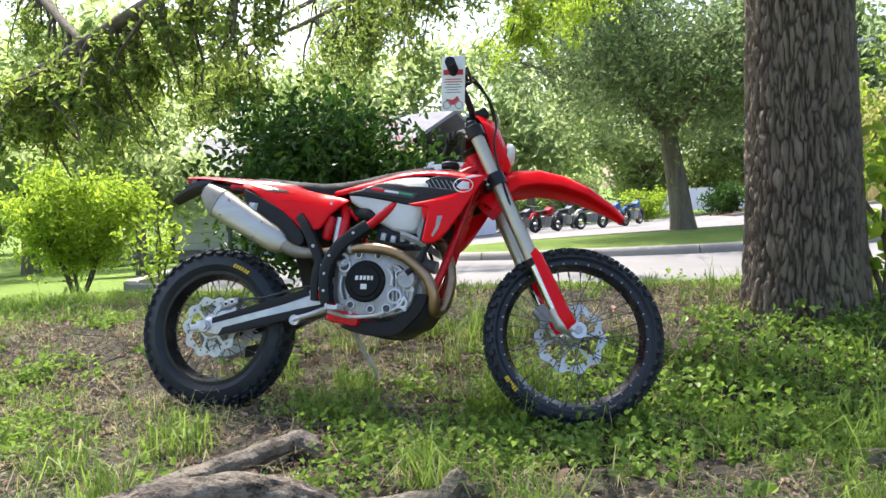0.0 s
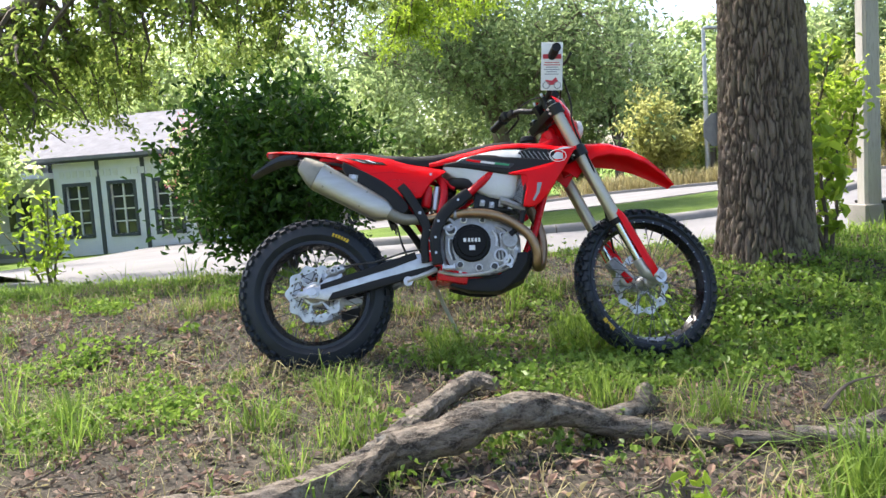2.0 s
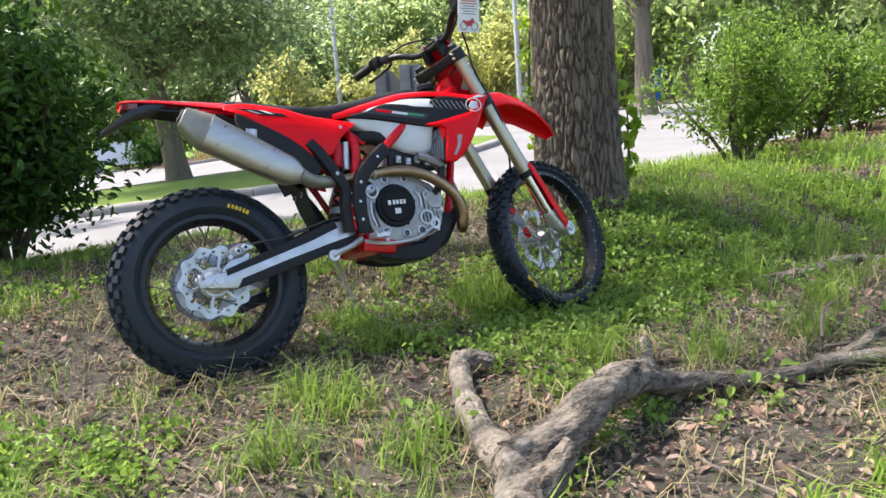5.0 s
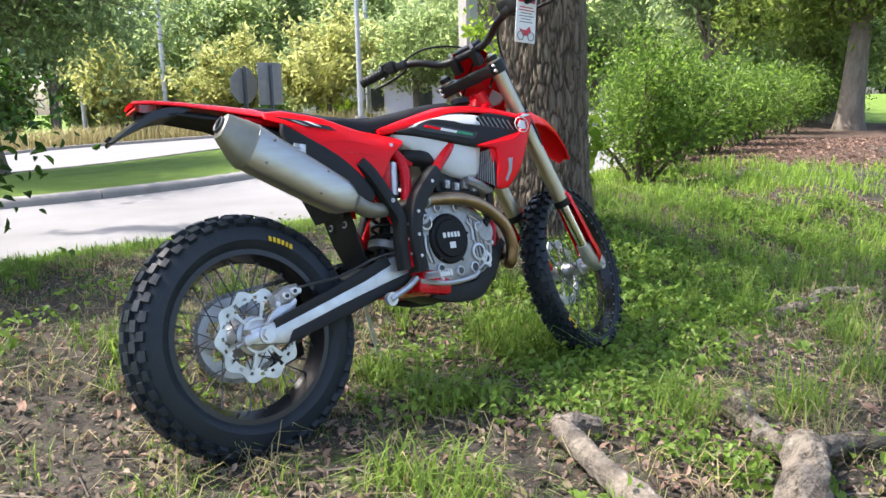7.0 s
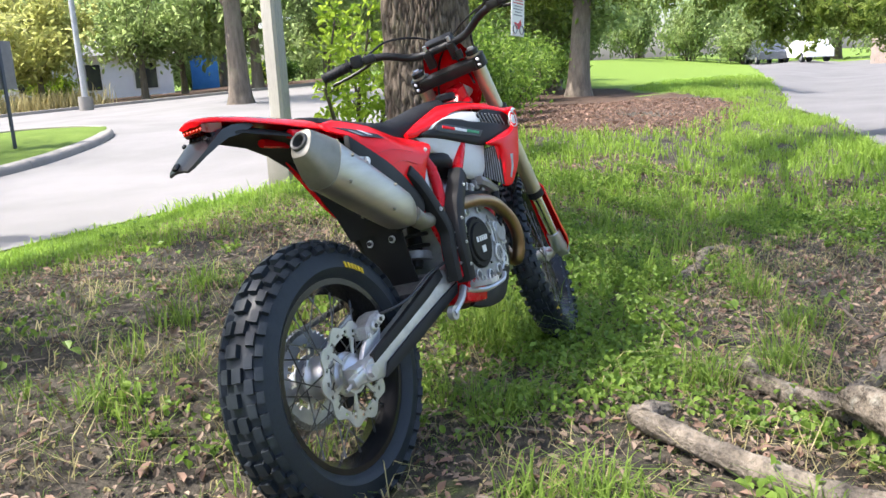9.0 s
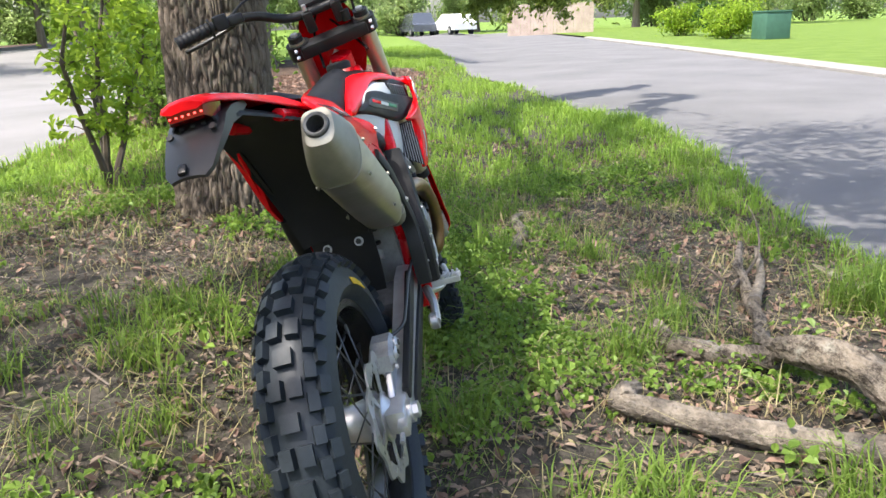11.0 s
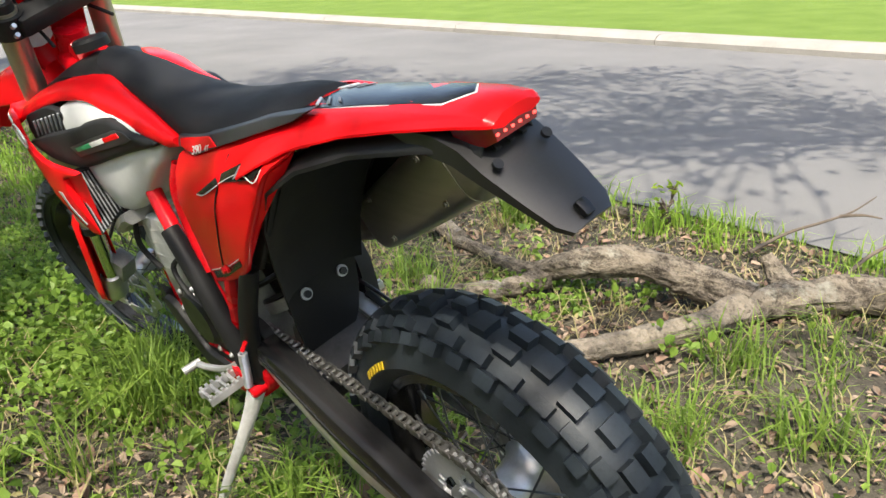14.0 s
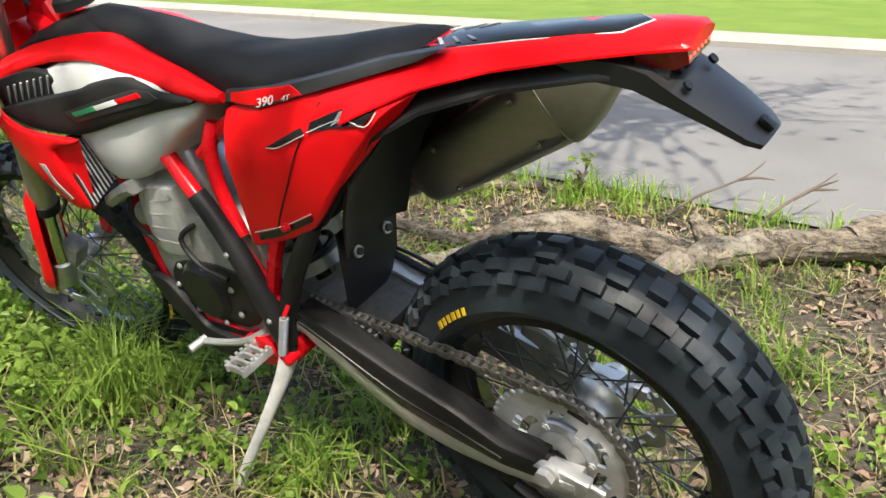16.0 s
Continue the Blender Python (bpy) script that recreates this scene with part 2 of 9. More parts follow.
def panel(outline, depth, thick=0.004, bevel=0.006, bm=None, side=1, div=0, fine=0.0):
    """A plate in the bike's side view: outline of (x, z); depth(x, z) gives how far out it stands; rounded rim, a slight crown."""
    bm = bm or bmesh.new()
    pts = [Vector((x, 0, z)) for x, z in outline]
    if div:
        pts = [Vector(q) for q in smooth_line([*pts, pts[0]], div)[:-1]]
    n = len(pts)
    mid = sum(pts, Vector()) / n
    area = sum(pts[i].x * pts[(i + 1) % n].z - pts[(i + 1) % n].x * pts[i].z for i in range(n))
    sgn = 1 if area > 0 else -1

    def inset(d):
        out = []
        for i in range(n):
            a, b, c = pts[i - 1], pts[i], pts[(i + 1) % n]
            e1, e2 = (b - a).normalized(), (c - b).normalized()
            n1, n2 = Vector((-e1.z, 0, e1.x)) * sgn, Vector((-e2.z, 0, e2.x)) * sgn
            nn = (n1 + n2)
            nn = nn.normalized() if nn.length > 1e-6 else n1
            out.append(b + nn * d / max(0.5, nn.dot(n1)))
        return out

    rings = []
    for d, o in ((0, -thick), (0, 0), (bevel * 0.35, bevel * 0.55), (bevel, bevel * 0.75)):
        rings.append([bm.verts.new((q.x, side * (depth(q.x, q.z) + o), q.z)) for q in inset(d)])
    for a, b in zip(rings, rings[1:]):
        for k in range(n):
            bm.faces.new((a[k], a[(k + 1) % n], b[(k + 1) % n], b[k]))
    back = bm.faces.new(rings[0])
    if not fine:
        front = bm.faces.new(rings[-1])
        bmesh.ops.triangulate(bm, faces=[back, front], ngon_method="EAR_CLIP")
        return bm
    bmesh.ops.triangulate(bm, faces=[back], ngon_method="EAR_CLIP")
    # the outer face: filled over a grid of inner points, so that it follows the depth
    rim = [Vector((v.co.x, v.co.z)) for v in rings[-1]]
    inner = []
    xs, zs = [p.x for p in rim], [p.y for p in rim]
    for gx_ in np.arange(min(xs) + fine / 2, max(xs), fine):
        for gz_ in np.arange(min(zs) + fine / 2, max(zs), fine):
            g = Vector((gx_, gz_))
            inside, near = False, 1.0
            for a, b in zip(rim, [*rim[1:], rim[0]]):
                if (a.y > g.y) != (b.y > g.y) and g.x < (b.x - a.x) * (g.y - a.y) / (b.y - a.y) + a.x:
                    inside = not inside
                ab = b - a
                t = min(1.0, max(0.0, (g - a).dot(ab) / max(ab.length_squared, 1e-12)))
                near = min(near, (a + ab * t - g).length)
            if inside and near > fine * 0.3:
                inner.append(g)
    co, _, tris, source, _, _ = geometry.delaunay_2d_cdt(rim + inner, [], [list(range(n))], 1, 1e-7)
    vs = []
    for p, o in zip(co, source):
        old = [k for k in o if k < n]
        vs.append(rings[-1][old[0]] if old else bm.verts.new((p.x, side * (depth(p.x, p.y) + bevel * 0.75), p.y)))
    for f in tris:
        if len({vs[k] for k in f}) == 3 and bm.faces.get([vs[k] for k in f]) is None:
            bm.faces.new([vs[k] for k in f])
    return bm


def turned(bm, m):
    bmesh.ops.transform(bm, matrix=m, verts=bm.verts)
    return bm


def leaves_at(rng, points, size, spread, droop=0.2, narrow=0.45, normal_up=0.4):
    """Folded leaves round the points: arrays of vertices and faces."""
    n = len(points)
    c = points + rng.normal(0, 1, (n, 3)) * spread
    d = rng.normal(0, 1, (n, 3))
    d[:, 2] -= droop
    d /= np.linalg.norm(d, axis=1)[:, None]
    u = rng.normal(0, 1, (n, 3))
    u[:, 2] += normal_up * 3
    s = np.cross(d, u)
    s /= np.linalg.norm(s, axis=1)[:, None] + 1e-9
    u = np.cross(s, d)
    L = (size * rng.uniform(0.6, 1.35, n))[:, None]
    w = L * narrow
    base, tip = c - d * L * 0.5, c + d * L * 0.5 - u * L * 0.08
    up = u * w * 0.3
    l1, l2 = c - d * L * 0.2 + s * w * 0.45 + up, c + d * L * 0.18 + s * w * 0.42 + up
    r1, r2 = c - d * L * 0.2 - s * w * 0.45 + up, c + d * L * 0.18 - s * w * 0.42 + up
    v = np.stack([base, l1, l2, tip, r2, r1], 1).reshape(-1, 3)
    i = np.arange(n)[:, None] * 6
    f = np.concatenate([i + np.array([[0, 1, 2, 3]]), i + np.array([[3, 4, 5, 0]])], 0)
    return v, f

# ---- ground and roads ----
def step(a, b, v):
    t = np.clip((v - a) / (b - a), 0, 1)
    return t * t * (3 - 2 * t)


def north_edge(x):
    """Where the verge ends and the northern road begins."""
    return 4.0 + 0.35 * np.sin(x * 0.5 + 0.6) * 0.4 + 0.055 * np.maximum(x - 4.5, 0) ** 1.6


def south_edge(x):
    """Where the verge ends and the southern road begins."""
    return -1.95 - 0.16 * np.exp(-((x - 1.1) / 0.9) ** 2) + 0.08 * np.sin(x * 0.9) - 0.05 * step(0, -6, x) + 0.20 * np.clip(x - 6.6, 0, 9) + 0.12 * np.clip(x - 15.6, 0, 60)


def height(x, y):
    """The lie of the land."""
    x, y = np.asarray(x, float), np.asarray(y, float)
    z = -0.065 * step(0.3, 1.5, x) * step(0.9, -0.2, y) * step(-3, -1, y)
    z = z + 0.15 * step(-0.05, 0.9, y) * step(4.2, 2.2, y) * (1 - 0.25 * step(4, 9, x))
    z = z + 0.05 * np.exp(-((x - 2.5) ** 2 + (y - 1.1) ** 2) / 0.5)
    z = z - 0.10 * step(2.0, 4.2, y) * step(9.0, 4.0, x) + 0.06 * step(5, 10, x) * step(1, 3, y)
    far = np.maximum(y - 4.2, 0)
    z = z - 0.020 * far - 0.012 * np.maximum(y - 14, 0) + 0.03 * (np.clip(x, -30, 40) - 3) * step(4, 16, y)
    z = z + 0.012 * np.sin(x * 2.3 + 1) * np.cos(y * 1.9) * step(4.5, 3, np.abs(y))
    return np.clip(z, -1.6, 1.4)


def drape(name, xs, ys, lift, mat, keep=None, parent=None, dip=None):
    """A sheet over the land on a grid of xs by ys."""
    X, Y = np.meshgrid(xs, ys, indexing="ij")
    Z = height(X, Y) + lift + (dip(X, Y) if dip else 0)
    n, m = X.shape
    idx = np.arange(n * m).reshape(n, m)
    q = np.stack([idx[:-1, :-1], idx[1:, :-1], idx[1:, 1:], idx[:-1, 1:]], -1).reshape(-1, 4)
    if keep is not None:
        c = np.stack([X, Y], -1).reshape(-1, 2)[q].mean(1)
        q = q[keep(c[:, 0], c[:, 1])]
    return bulk(name, np.stack([X, Y, Z], -1).reshape(-1, 3), q, mat, parent, smooth=True)


def between(name, xs, lo, hi, rows, lift, mat, dip=0.0):
    """A sheet between two lines y = lo(x) and y = hi(x)."""
    t = np.linspace(0, 1, rows)
    X = np.repeat(np.asarray(xs)[:, None], rows, 1)
    Y = lo(X) * (1 - t) + hi(X) * t
    Z = height(X, Y) + lift
    n, m = X.shape
    idx = np.arange(n * m).reshape(n, m)
    q = np.stack([idx[:-1, :-1], idx[1:, :-1], idx[1:, 1:], idx[:-1, 1:]], -1).reshape(-1, 4)
    return bulk(name, np.stack([X, Y, Z], -1).reshape(-1, 3), q, mat, smooth=True)


def ground_material():
    m = bpy.data.materials.new("soil_litter_and_grass")
    m.use_nodes = True
    nt = m.node_tree
    b = nt.nodes["Principled BSDF"]
    patches = noise_of(nt, 1.3, 5, 0.65)
    fine = noise_of(nt, 38, 5, 0.75)
    grit = noise_of(nt, 170, 3, 0.8)
    soil = hexmix(nt, ramp(nt, fine, 0.35, 0.7), (0.034, 0.030, 0.024), (0.110, 0.097, 0.076))
    soil = hexmix(nt, ramp(nt, grit, 0.55, 0.8), soil, (0.17, 0.15, 0.125))
    grass = hexmix(nt, ramp(nt, fine, 0.3, 0.7), (0.08, 0.135, 0.025), (0.19, 0.28, 0.05))
    tc = nt.nodes.new("ShaderNodeTexCoord")
    sx = nt.nodes.new("ShaderNodeSeparateXYZ")
    nt.links.new(tc.outputs["Object"], sx.inputs[0])
    # lawn takes over away from the tree: to the west and along the northern edge, and in the far fields
    ab = nt.nodes.new("ShaderNodeMath")
    ab.operation = "ABSOLUTE"
    nt.links.new(sx.outputs[1], ab.inputs[0])
    west = ramp(nt, sx.outputs[0], -1.6, -3.6)
    north = ramp(nt, sx.outputs[1], 2.3, 3.2)
    south = ramp(nt, sx.outputs[1], -5.8, -6.5)
    east = ramp(nt, sx.outputs[0], 26, 30)

    def most(p, q):
        n = nt.nodes.new("ShaderNodeMath")
        n.operation = "MAXIMUM"
        nt.links.new(p, n.inputs[0])
        nt.links.new(q, n.inputs[1])
        return n.outputs[0]

    lawn = most(most(west, north), most(south, east))
    mix = most(lawn, ramp(nt, patches, 0.60, 0.76))
    nt.links.new(hexmix(nt, mix, soil, grass), b.inputs["Base Color"])
    b.inputs["Roughness"].default_value = 0.95
    b.inputs["Specular IOR Level"].default_value = 0.15
    bp = nt.nodes.new("ShaderNodeBump")
    bp.inputs["Strength"].default_value, bp.inputs["Distance"].default_value = 0.7, 0.02
    nt.links.new(fine, bp.inputs["Height"])
    nt.links.new(bp.outputs[0], b.inputs["Normal"])
    return m


SOIL = ground_material()
LAWN = material("mown_lawn", (0.140, 0.205, 0.040), 0.9, 0, (0.10, 0.16, 0.028), 1.6, 60, 0.2, 0.8, 0.02, spec=0.15)
MULCH = material("bark_mulch", (0.12, 0.080, 0.058), 0.95, 0, (0.055, 0.036, 0.026), 3.0, 70, 0.35, 0.9, 0.02, spec=0.2)
ASPHALT = material("worn_grey_asphalt", (0.168, 0.163, 0.160), 0.85, 0, (0.130, 0.128, 0.127), 0.6, 210, 0.28, 0.6, 0.004, spec=0.3)
CONCRETE_ROAD = material("pale_concrete_road", (0.218, 0.211, 0.206), 0.85, 0, (0.170, 0.166, 0.160), 0.5, 150, 0.14, 0.4, 0.003, spec=0.3)
KERB = material("kerb_concrete", (0.29, 0.272, 0.248), 0.85, 0, (0.235, 0.222, 0.20), 3, 120, 0.2, 0.5, 0.004, spec=0.3)


def spaced(a, b, fine_a, fine_b, fine, coarse):
    """Steps that are fine between fine_a and fine_b and coarse elsewhere."""
    left = np.arange(a, fine_a, coarse)
    mid = np.arange(fine_a, fine_b, fine)
    right = np.append(np.arange(fine_b, b, coarse), b)
    return np.unique(np.concatenate([left, mid, right]))


def under_roads(X, Y):
    """The bed of the roads lies a little lower than their surface."""
    n = step(north_edge(X) + 0.02, north_edge(X) + 0.3, Y) * step(60, 50, Y) * step(-60, -40, X) * step(60, 45, X)
    s = step(south_edge(X) - 0.02, south_edge(X) - 0.3, Y) * step(-6.60, -6.35, Y)
    return -0.10 * np.clip(n + s, 0, 1) * step(70, 60, np.abs(X))


gx = np.unique(np.concatenate([np.linspace(-900, -80, 12), spaced(-80, 80, -6, 9, 0.09, 1.6), np.linspace(80, 900, 12)]))
gy = np.unique(np.concatenate([np.linspace(-900, -60, 12), spaced(-60, 80, -3.2, 5.2, 0.09, 1.6), np.linspace(80, 900, 12)]))
ground = tagged(drape("ground", gx, gy, 0.0, SOIL, dip=under_roads), "shaded verge of bare soil, leaf litter and patchy grass", "ground", kind="structure")

rx = spaced(-70, 70, -12, 16, 0.4, 2.5)


road_north = tagged(between("road_north", spaced(-8, 70, -8, 16, 0.4, 2.5), lambda X: np.where(X < -2.5, north_edge(X) + (-2.5 - X) * 1.45, north_edge(X)), lambda X: 0 * X + 46, 60, 0.012, CONCRETE_ROAD),
                    "sun-bleached pale concrete car park road", "road", kind="structure")
road_south = tagged(between("road_south", rx, lambda X: 0 * X - 6.42, south_edge, 14, 0.010, ASPHALT),
                    "worn grey asphalt street with tree shade on it", "road", kind="structure")


def kerb_run(name, line, w, h, mat, label, piece=3.0):
    """A kerb of cast lengths along a line, each with a rounded top."""
    root = tagged(new(name, None), label, "kerb", kind="structure")
    pts = [Vector(p) for p in line]
    acc, run = [pts[0]], 0.0
    runs = []
    for a, b in zip(pts, pts[1:]):
        acc.append(b)
        run += (b - a).length
        if run > piece:
            runs.append(acc)
            acc, run = [b], 0.0
    if len(acc) > 1:
        runs.append(acc)
    for rr in runs:
        bm = bmesh.new()
        loops = []
        for i, p in enumerate(rr):
            d = (rr[min(i + 1, len(rr) - 1)] - rr[max(i - 1, 0)])
            d.z = 0
            d.normalize()
            if i == 0:
                p = p + d * 0.006
            if i == len(rr) - 1:
                p = p - d * 0.006
            s = Vector((-d.y, d.x, 0))
            z = float(height(p.x, p.y))
            loops.append([Vector((p.x, p.y, z)) + s * a + Vector((0, 0, b)) for a, b in ((-w / 2, -0.12), (-w / 2, h * 0.55), (-w * 0.36, h * 0.9), (-w * 0.2, h), (w / 2 - 0.01, h), (w / 2, h - 0.01), (w / 2, -0.12))])
        loft(loops, bm)
        part("kerb_length", bm, mat, root)
    return root


kerb_run("kerb_south", [(x, -6.5 + 0.0006 * max(x - 6, 0) ** 2, 0) for x in np.arange(40, -40, -1.0)], 0.34, 0.11, KERB, "weathered pale concrete street kerb with expansion joints")
south_lawn = tagged(between("south_lawn", rx, lambda X: 0 * X - 60, lambda X: -6.66 + 0.0006 * np.maximum(X - 6, 0) ** 2, 40, 0.09, LAWN), "bright mown lawn across the street", "lawn", kind="structure")
# the planted island in the northern road
ISL = [(-2.0, 11.5), (-1.7, 10.2), (-0.7, 9.0), (1, 8.55), (3, 8.5), (5.4, 9.1), (7.2, 9.9), (8.6, 10.9), (9.4, 12.0), (9.5, 13.0), (8.8, 14.0), (7, 14.6), (3, 14.9), (0.2, 14.7), (-1.4, 13.4), (-2.0, 11.7)]
isl = [Vector((p.x, p.y, 0)) for p in smooth_line([(a, b, 0) for a, b in ISL], 6)]
kerb_run("kerb_island", isl, 0.20, 0.13, KERB, "rounded concrete kerb round a grass island")


def island_sheet():
    n = len(isl)
    half = n // 2
    vs, fs = [], []
    rows = 10
    lo, hi = isl[:half], isl[::-1][:half]
    for a, b in zip(lo, hi):
        for k in range(rows):
            q = a.lerp(b, k / (rows - 1))
            vs.append((q.x, q.y, float(height(q.x, q.y)) + 0.10 + 0.06 * math.sin(math.pi * k / (rows - 1))))
    for i in range(half - 1):
        for k in range(rows - 1):
            fs.append((i * rows + k, (i + 1) * rows + k, (i + 1) * rows + k + 1, i * rows + k + 1))
    return bulk("island_lawn", vs, fs, LAWN, smooth=True)


tagged(island_sheet(), "mown grass island in the car park", "lawn", kind="structure")

# ---- trees and shrubs ----
BARK = None


def bark_material(name, light, dark, scale, furrowed=False):
    """Upright streaks, grain and a little moss; the furrows are in the mesh, and with furrowed also darker in colour.
    """
    m = bpy.data.materials.new(name)
    m.use_nodes = True
    nt = m.node_tree
    b = nt.nodes["Principled BSDF"]
    streak = noise_of(nt, scale, 6, 0.7, stretch=(1, 1, 0.16))
    fine = noise_of(nt, scale * 4, 5, 0.75, stretch=(1, 1, 0.45))
    moss = noise_of(nt, 2.2, 5, 0.65)
    mid = tuple(0.5 * (p + q) for p, q in zip(light, dark))
    plate = hexmix(nt, ramp(nt, streak, 0.36, 0.66), dark, light)
    plate = hexmix(nt, ramp(nt, fine, 0.45, 0.8), plate, mid)
    plate = hexmix(nt, ramp(nt, moss, 0.55, 0.75), plate, (light[0] * 0.85, light[1] * 1.0, light[2] * 0.85))
    # colour darkens towards low plate_height
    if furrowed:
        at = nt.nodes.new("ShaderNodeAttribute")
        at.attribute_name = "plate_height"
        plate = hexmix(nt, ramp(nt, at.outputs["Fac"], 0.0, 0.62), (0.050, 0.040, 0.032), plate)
    nt.links.new(plate, b.inputs["Base Color"])
    b.inputs["Roughness"].default_value = 0.93
    b.inputs["Specular IOR Level"].default_value = 0.2
    mul = nt.nodes.new("ShaderNodeMath")
    mul.operation = "MULTIPLY_ADD"
    nt.links.new(fine, mul.inputs[0])
    mul.inputs[1].default_value = 0.5
    nt.links.new(streak, mul.inputs[2])
    bp = nt.nodes.new("ShaderNodeBump")
    bp.inputs["Strength"].default_value, bp.inputs["Distance"].default_value = 0.9, 0.03
    nt.links.new(mul.outputs[0], bp.inputs["Height"])
    nt.links.new(bp.outputs[0], b.inputs["Normal"])
    return m


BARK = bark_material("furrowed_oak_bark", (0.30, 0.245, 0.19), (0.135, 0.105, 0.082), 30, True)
BARK_FAR = bark_material("grey_tree_bark", (0.24, 0.20, 0.16), (0.11, 0.09, 0.07), 10)
TWIG = material("twig_bark", (0.13, 0.10, 0.075), 0.9, 0, (0.08, 0.065, 0.05), 12, 90, 0.2, 0.4, 0.002)
OAK_LEAF = leafy("oak_leaves", (0.075, 0.13, 0.022), (0.27, 0.33, 0.075), 0.55)
# tint lightened to include the haze over distant trees
PALE_LEAF = leafy("pale_tree_leaves", (0.16, 0.22, 0.08), (0.38, 0.45, 0.20), 0.72)
GREY_LEAF = leafy("grey_green_leaves", (0.10, 0.15, 0.06), (0.26, 0.33, 0.15), 0.6)
SHRUB_LEAF = leafy("glossy_shrub_leaves", (0.013, 0.040, 0.008), (0.060, 0.130, 0.018), 0.3, 0.42, 0.25)
MID_LEAF = leafy("mid_green_shrub_leaves", (0.055, 0.11, 0.016), (0.20, 0.295, 0.05), 0.6, 0.4, 0.4)
BRIGHT_LEAF = leafy("bright_shrub_leaves", (0.14, 0.23, 0.022), (0.35, 0.45, 0.05), 0.55, 0.45)
YELLOW_LEAF = leafy("yellowing_leaves", (0.22, 0.24, 0.07), (0.44, 0.44, 0.17), 0.65)


def joined(ob):
    """Marks a part whose pieces nobody could count."""
    ob["kind"] = "stuff"
    return ob


def limb(rng, start, way, length, r0, r1, wander=0.12, sag=0.0, n=9):
    """A crooked limb: its line and radii."""
    p, d = np.array(start, float), np.array(way, float)
    d /= np.linalg.norm(d)
    pts = [p.copy()]
    for _ in range(n - 1):
        d = d + rng.normal(0, wander, 3) + np.array([0, 0, -sag])
        d /= np.linalg.norm(d)
        p = p + d * length / (n - 1)
        pts.append(p.copy())
    return pts


def bark_trunk(line, radii):
    """A trunk whose bark stands out in plates parted by deep furrows."""
    zs = np.concatenate([np.arange(-0.25, 2.4, 0.012), np.arange(2.6, line[-1][2], 0.12), [line[-1][2]]])
    sides = 290
    lz = [p[2] for p in line]
    rows, vs, lift = len(zs), [], []
    for z in zs:
        r0 = float(np.interp(z, lz, radii))
        cx, cy = float(np.interp(z, lz, [p[0] for p in line])), float(np.interp(z, lz, [p[1] for p in line]))
        for k in range(sides):
            a = 2 * math.pi * k / sides
            x, y = math.cos(a), math.sin(a)
            buttress = 0.06 * math.exp(-max(z, 0) * 5) * math.sin(5 * a + 1)
            p = Vector((x * r0 * 44, y * r0 * 44, z * 8.0))
            p = p + Vector((noise.noise(p * 0.5), noise.noise(p * 0.5 + Vector((9, 0, 0))), noise.noise(p * 0.5 + Vector((0, 9, 0))) * 0.9)) * 1.0 + Vector((noise.noise(p * 1.7), noise.noise(p * 1.7 + Vector((5, 0, 0))), 0)) * 0.35
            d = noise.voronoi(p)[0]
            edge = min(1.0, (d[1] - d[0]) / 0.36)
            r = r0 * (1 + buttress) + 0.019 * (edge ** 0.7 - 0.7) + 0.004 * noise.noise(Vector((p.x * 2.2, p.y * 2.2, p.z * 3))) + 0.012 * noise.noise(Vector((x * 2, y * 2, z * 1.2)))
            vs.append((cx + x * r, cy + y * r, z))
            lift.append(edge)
    idx = np.arange(rows * sides).reshape(rows, sides)
    nxt = np.roll(idx, -1, 1)
    fs = np.stack([idx[:-1], nxt[:-1], nxt[1:], idx[1:]], -1).reshape(-1, 4)
    me = bpy.data.meshes.new("tmp")
    me.from_pydata(vs, [], fs.tolist())
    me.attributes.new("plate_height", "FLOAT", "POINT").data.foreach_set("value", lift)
    bm = bmesh.new()
    bm.from_mesh(me)
    bpy.data.meshes.remove(me)
    return bm


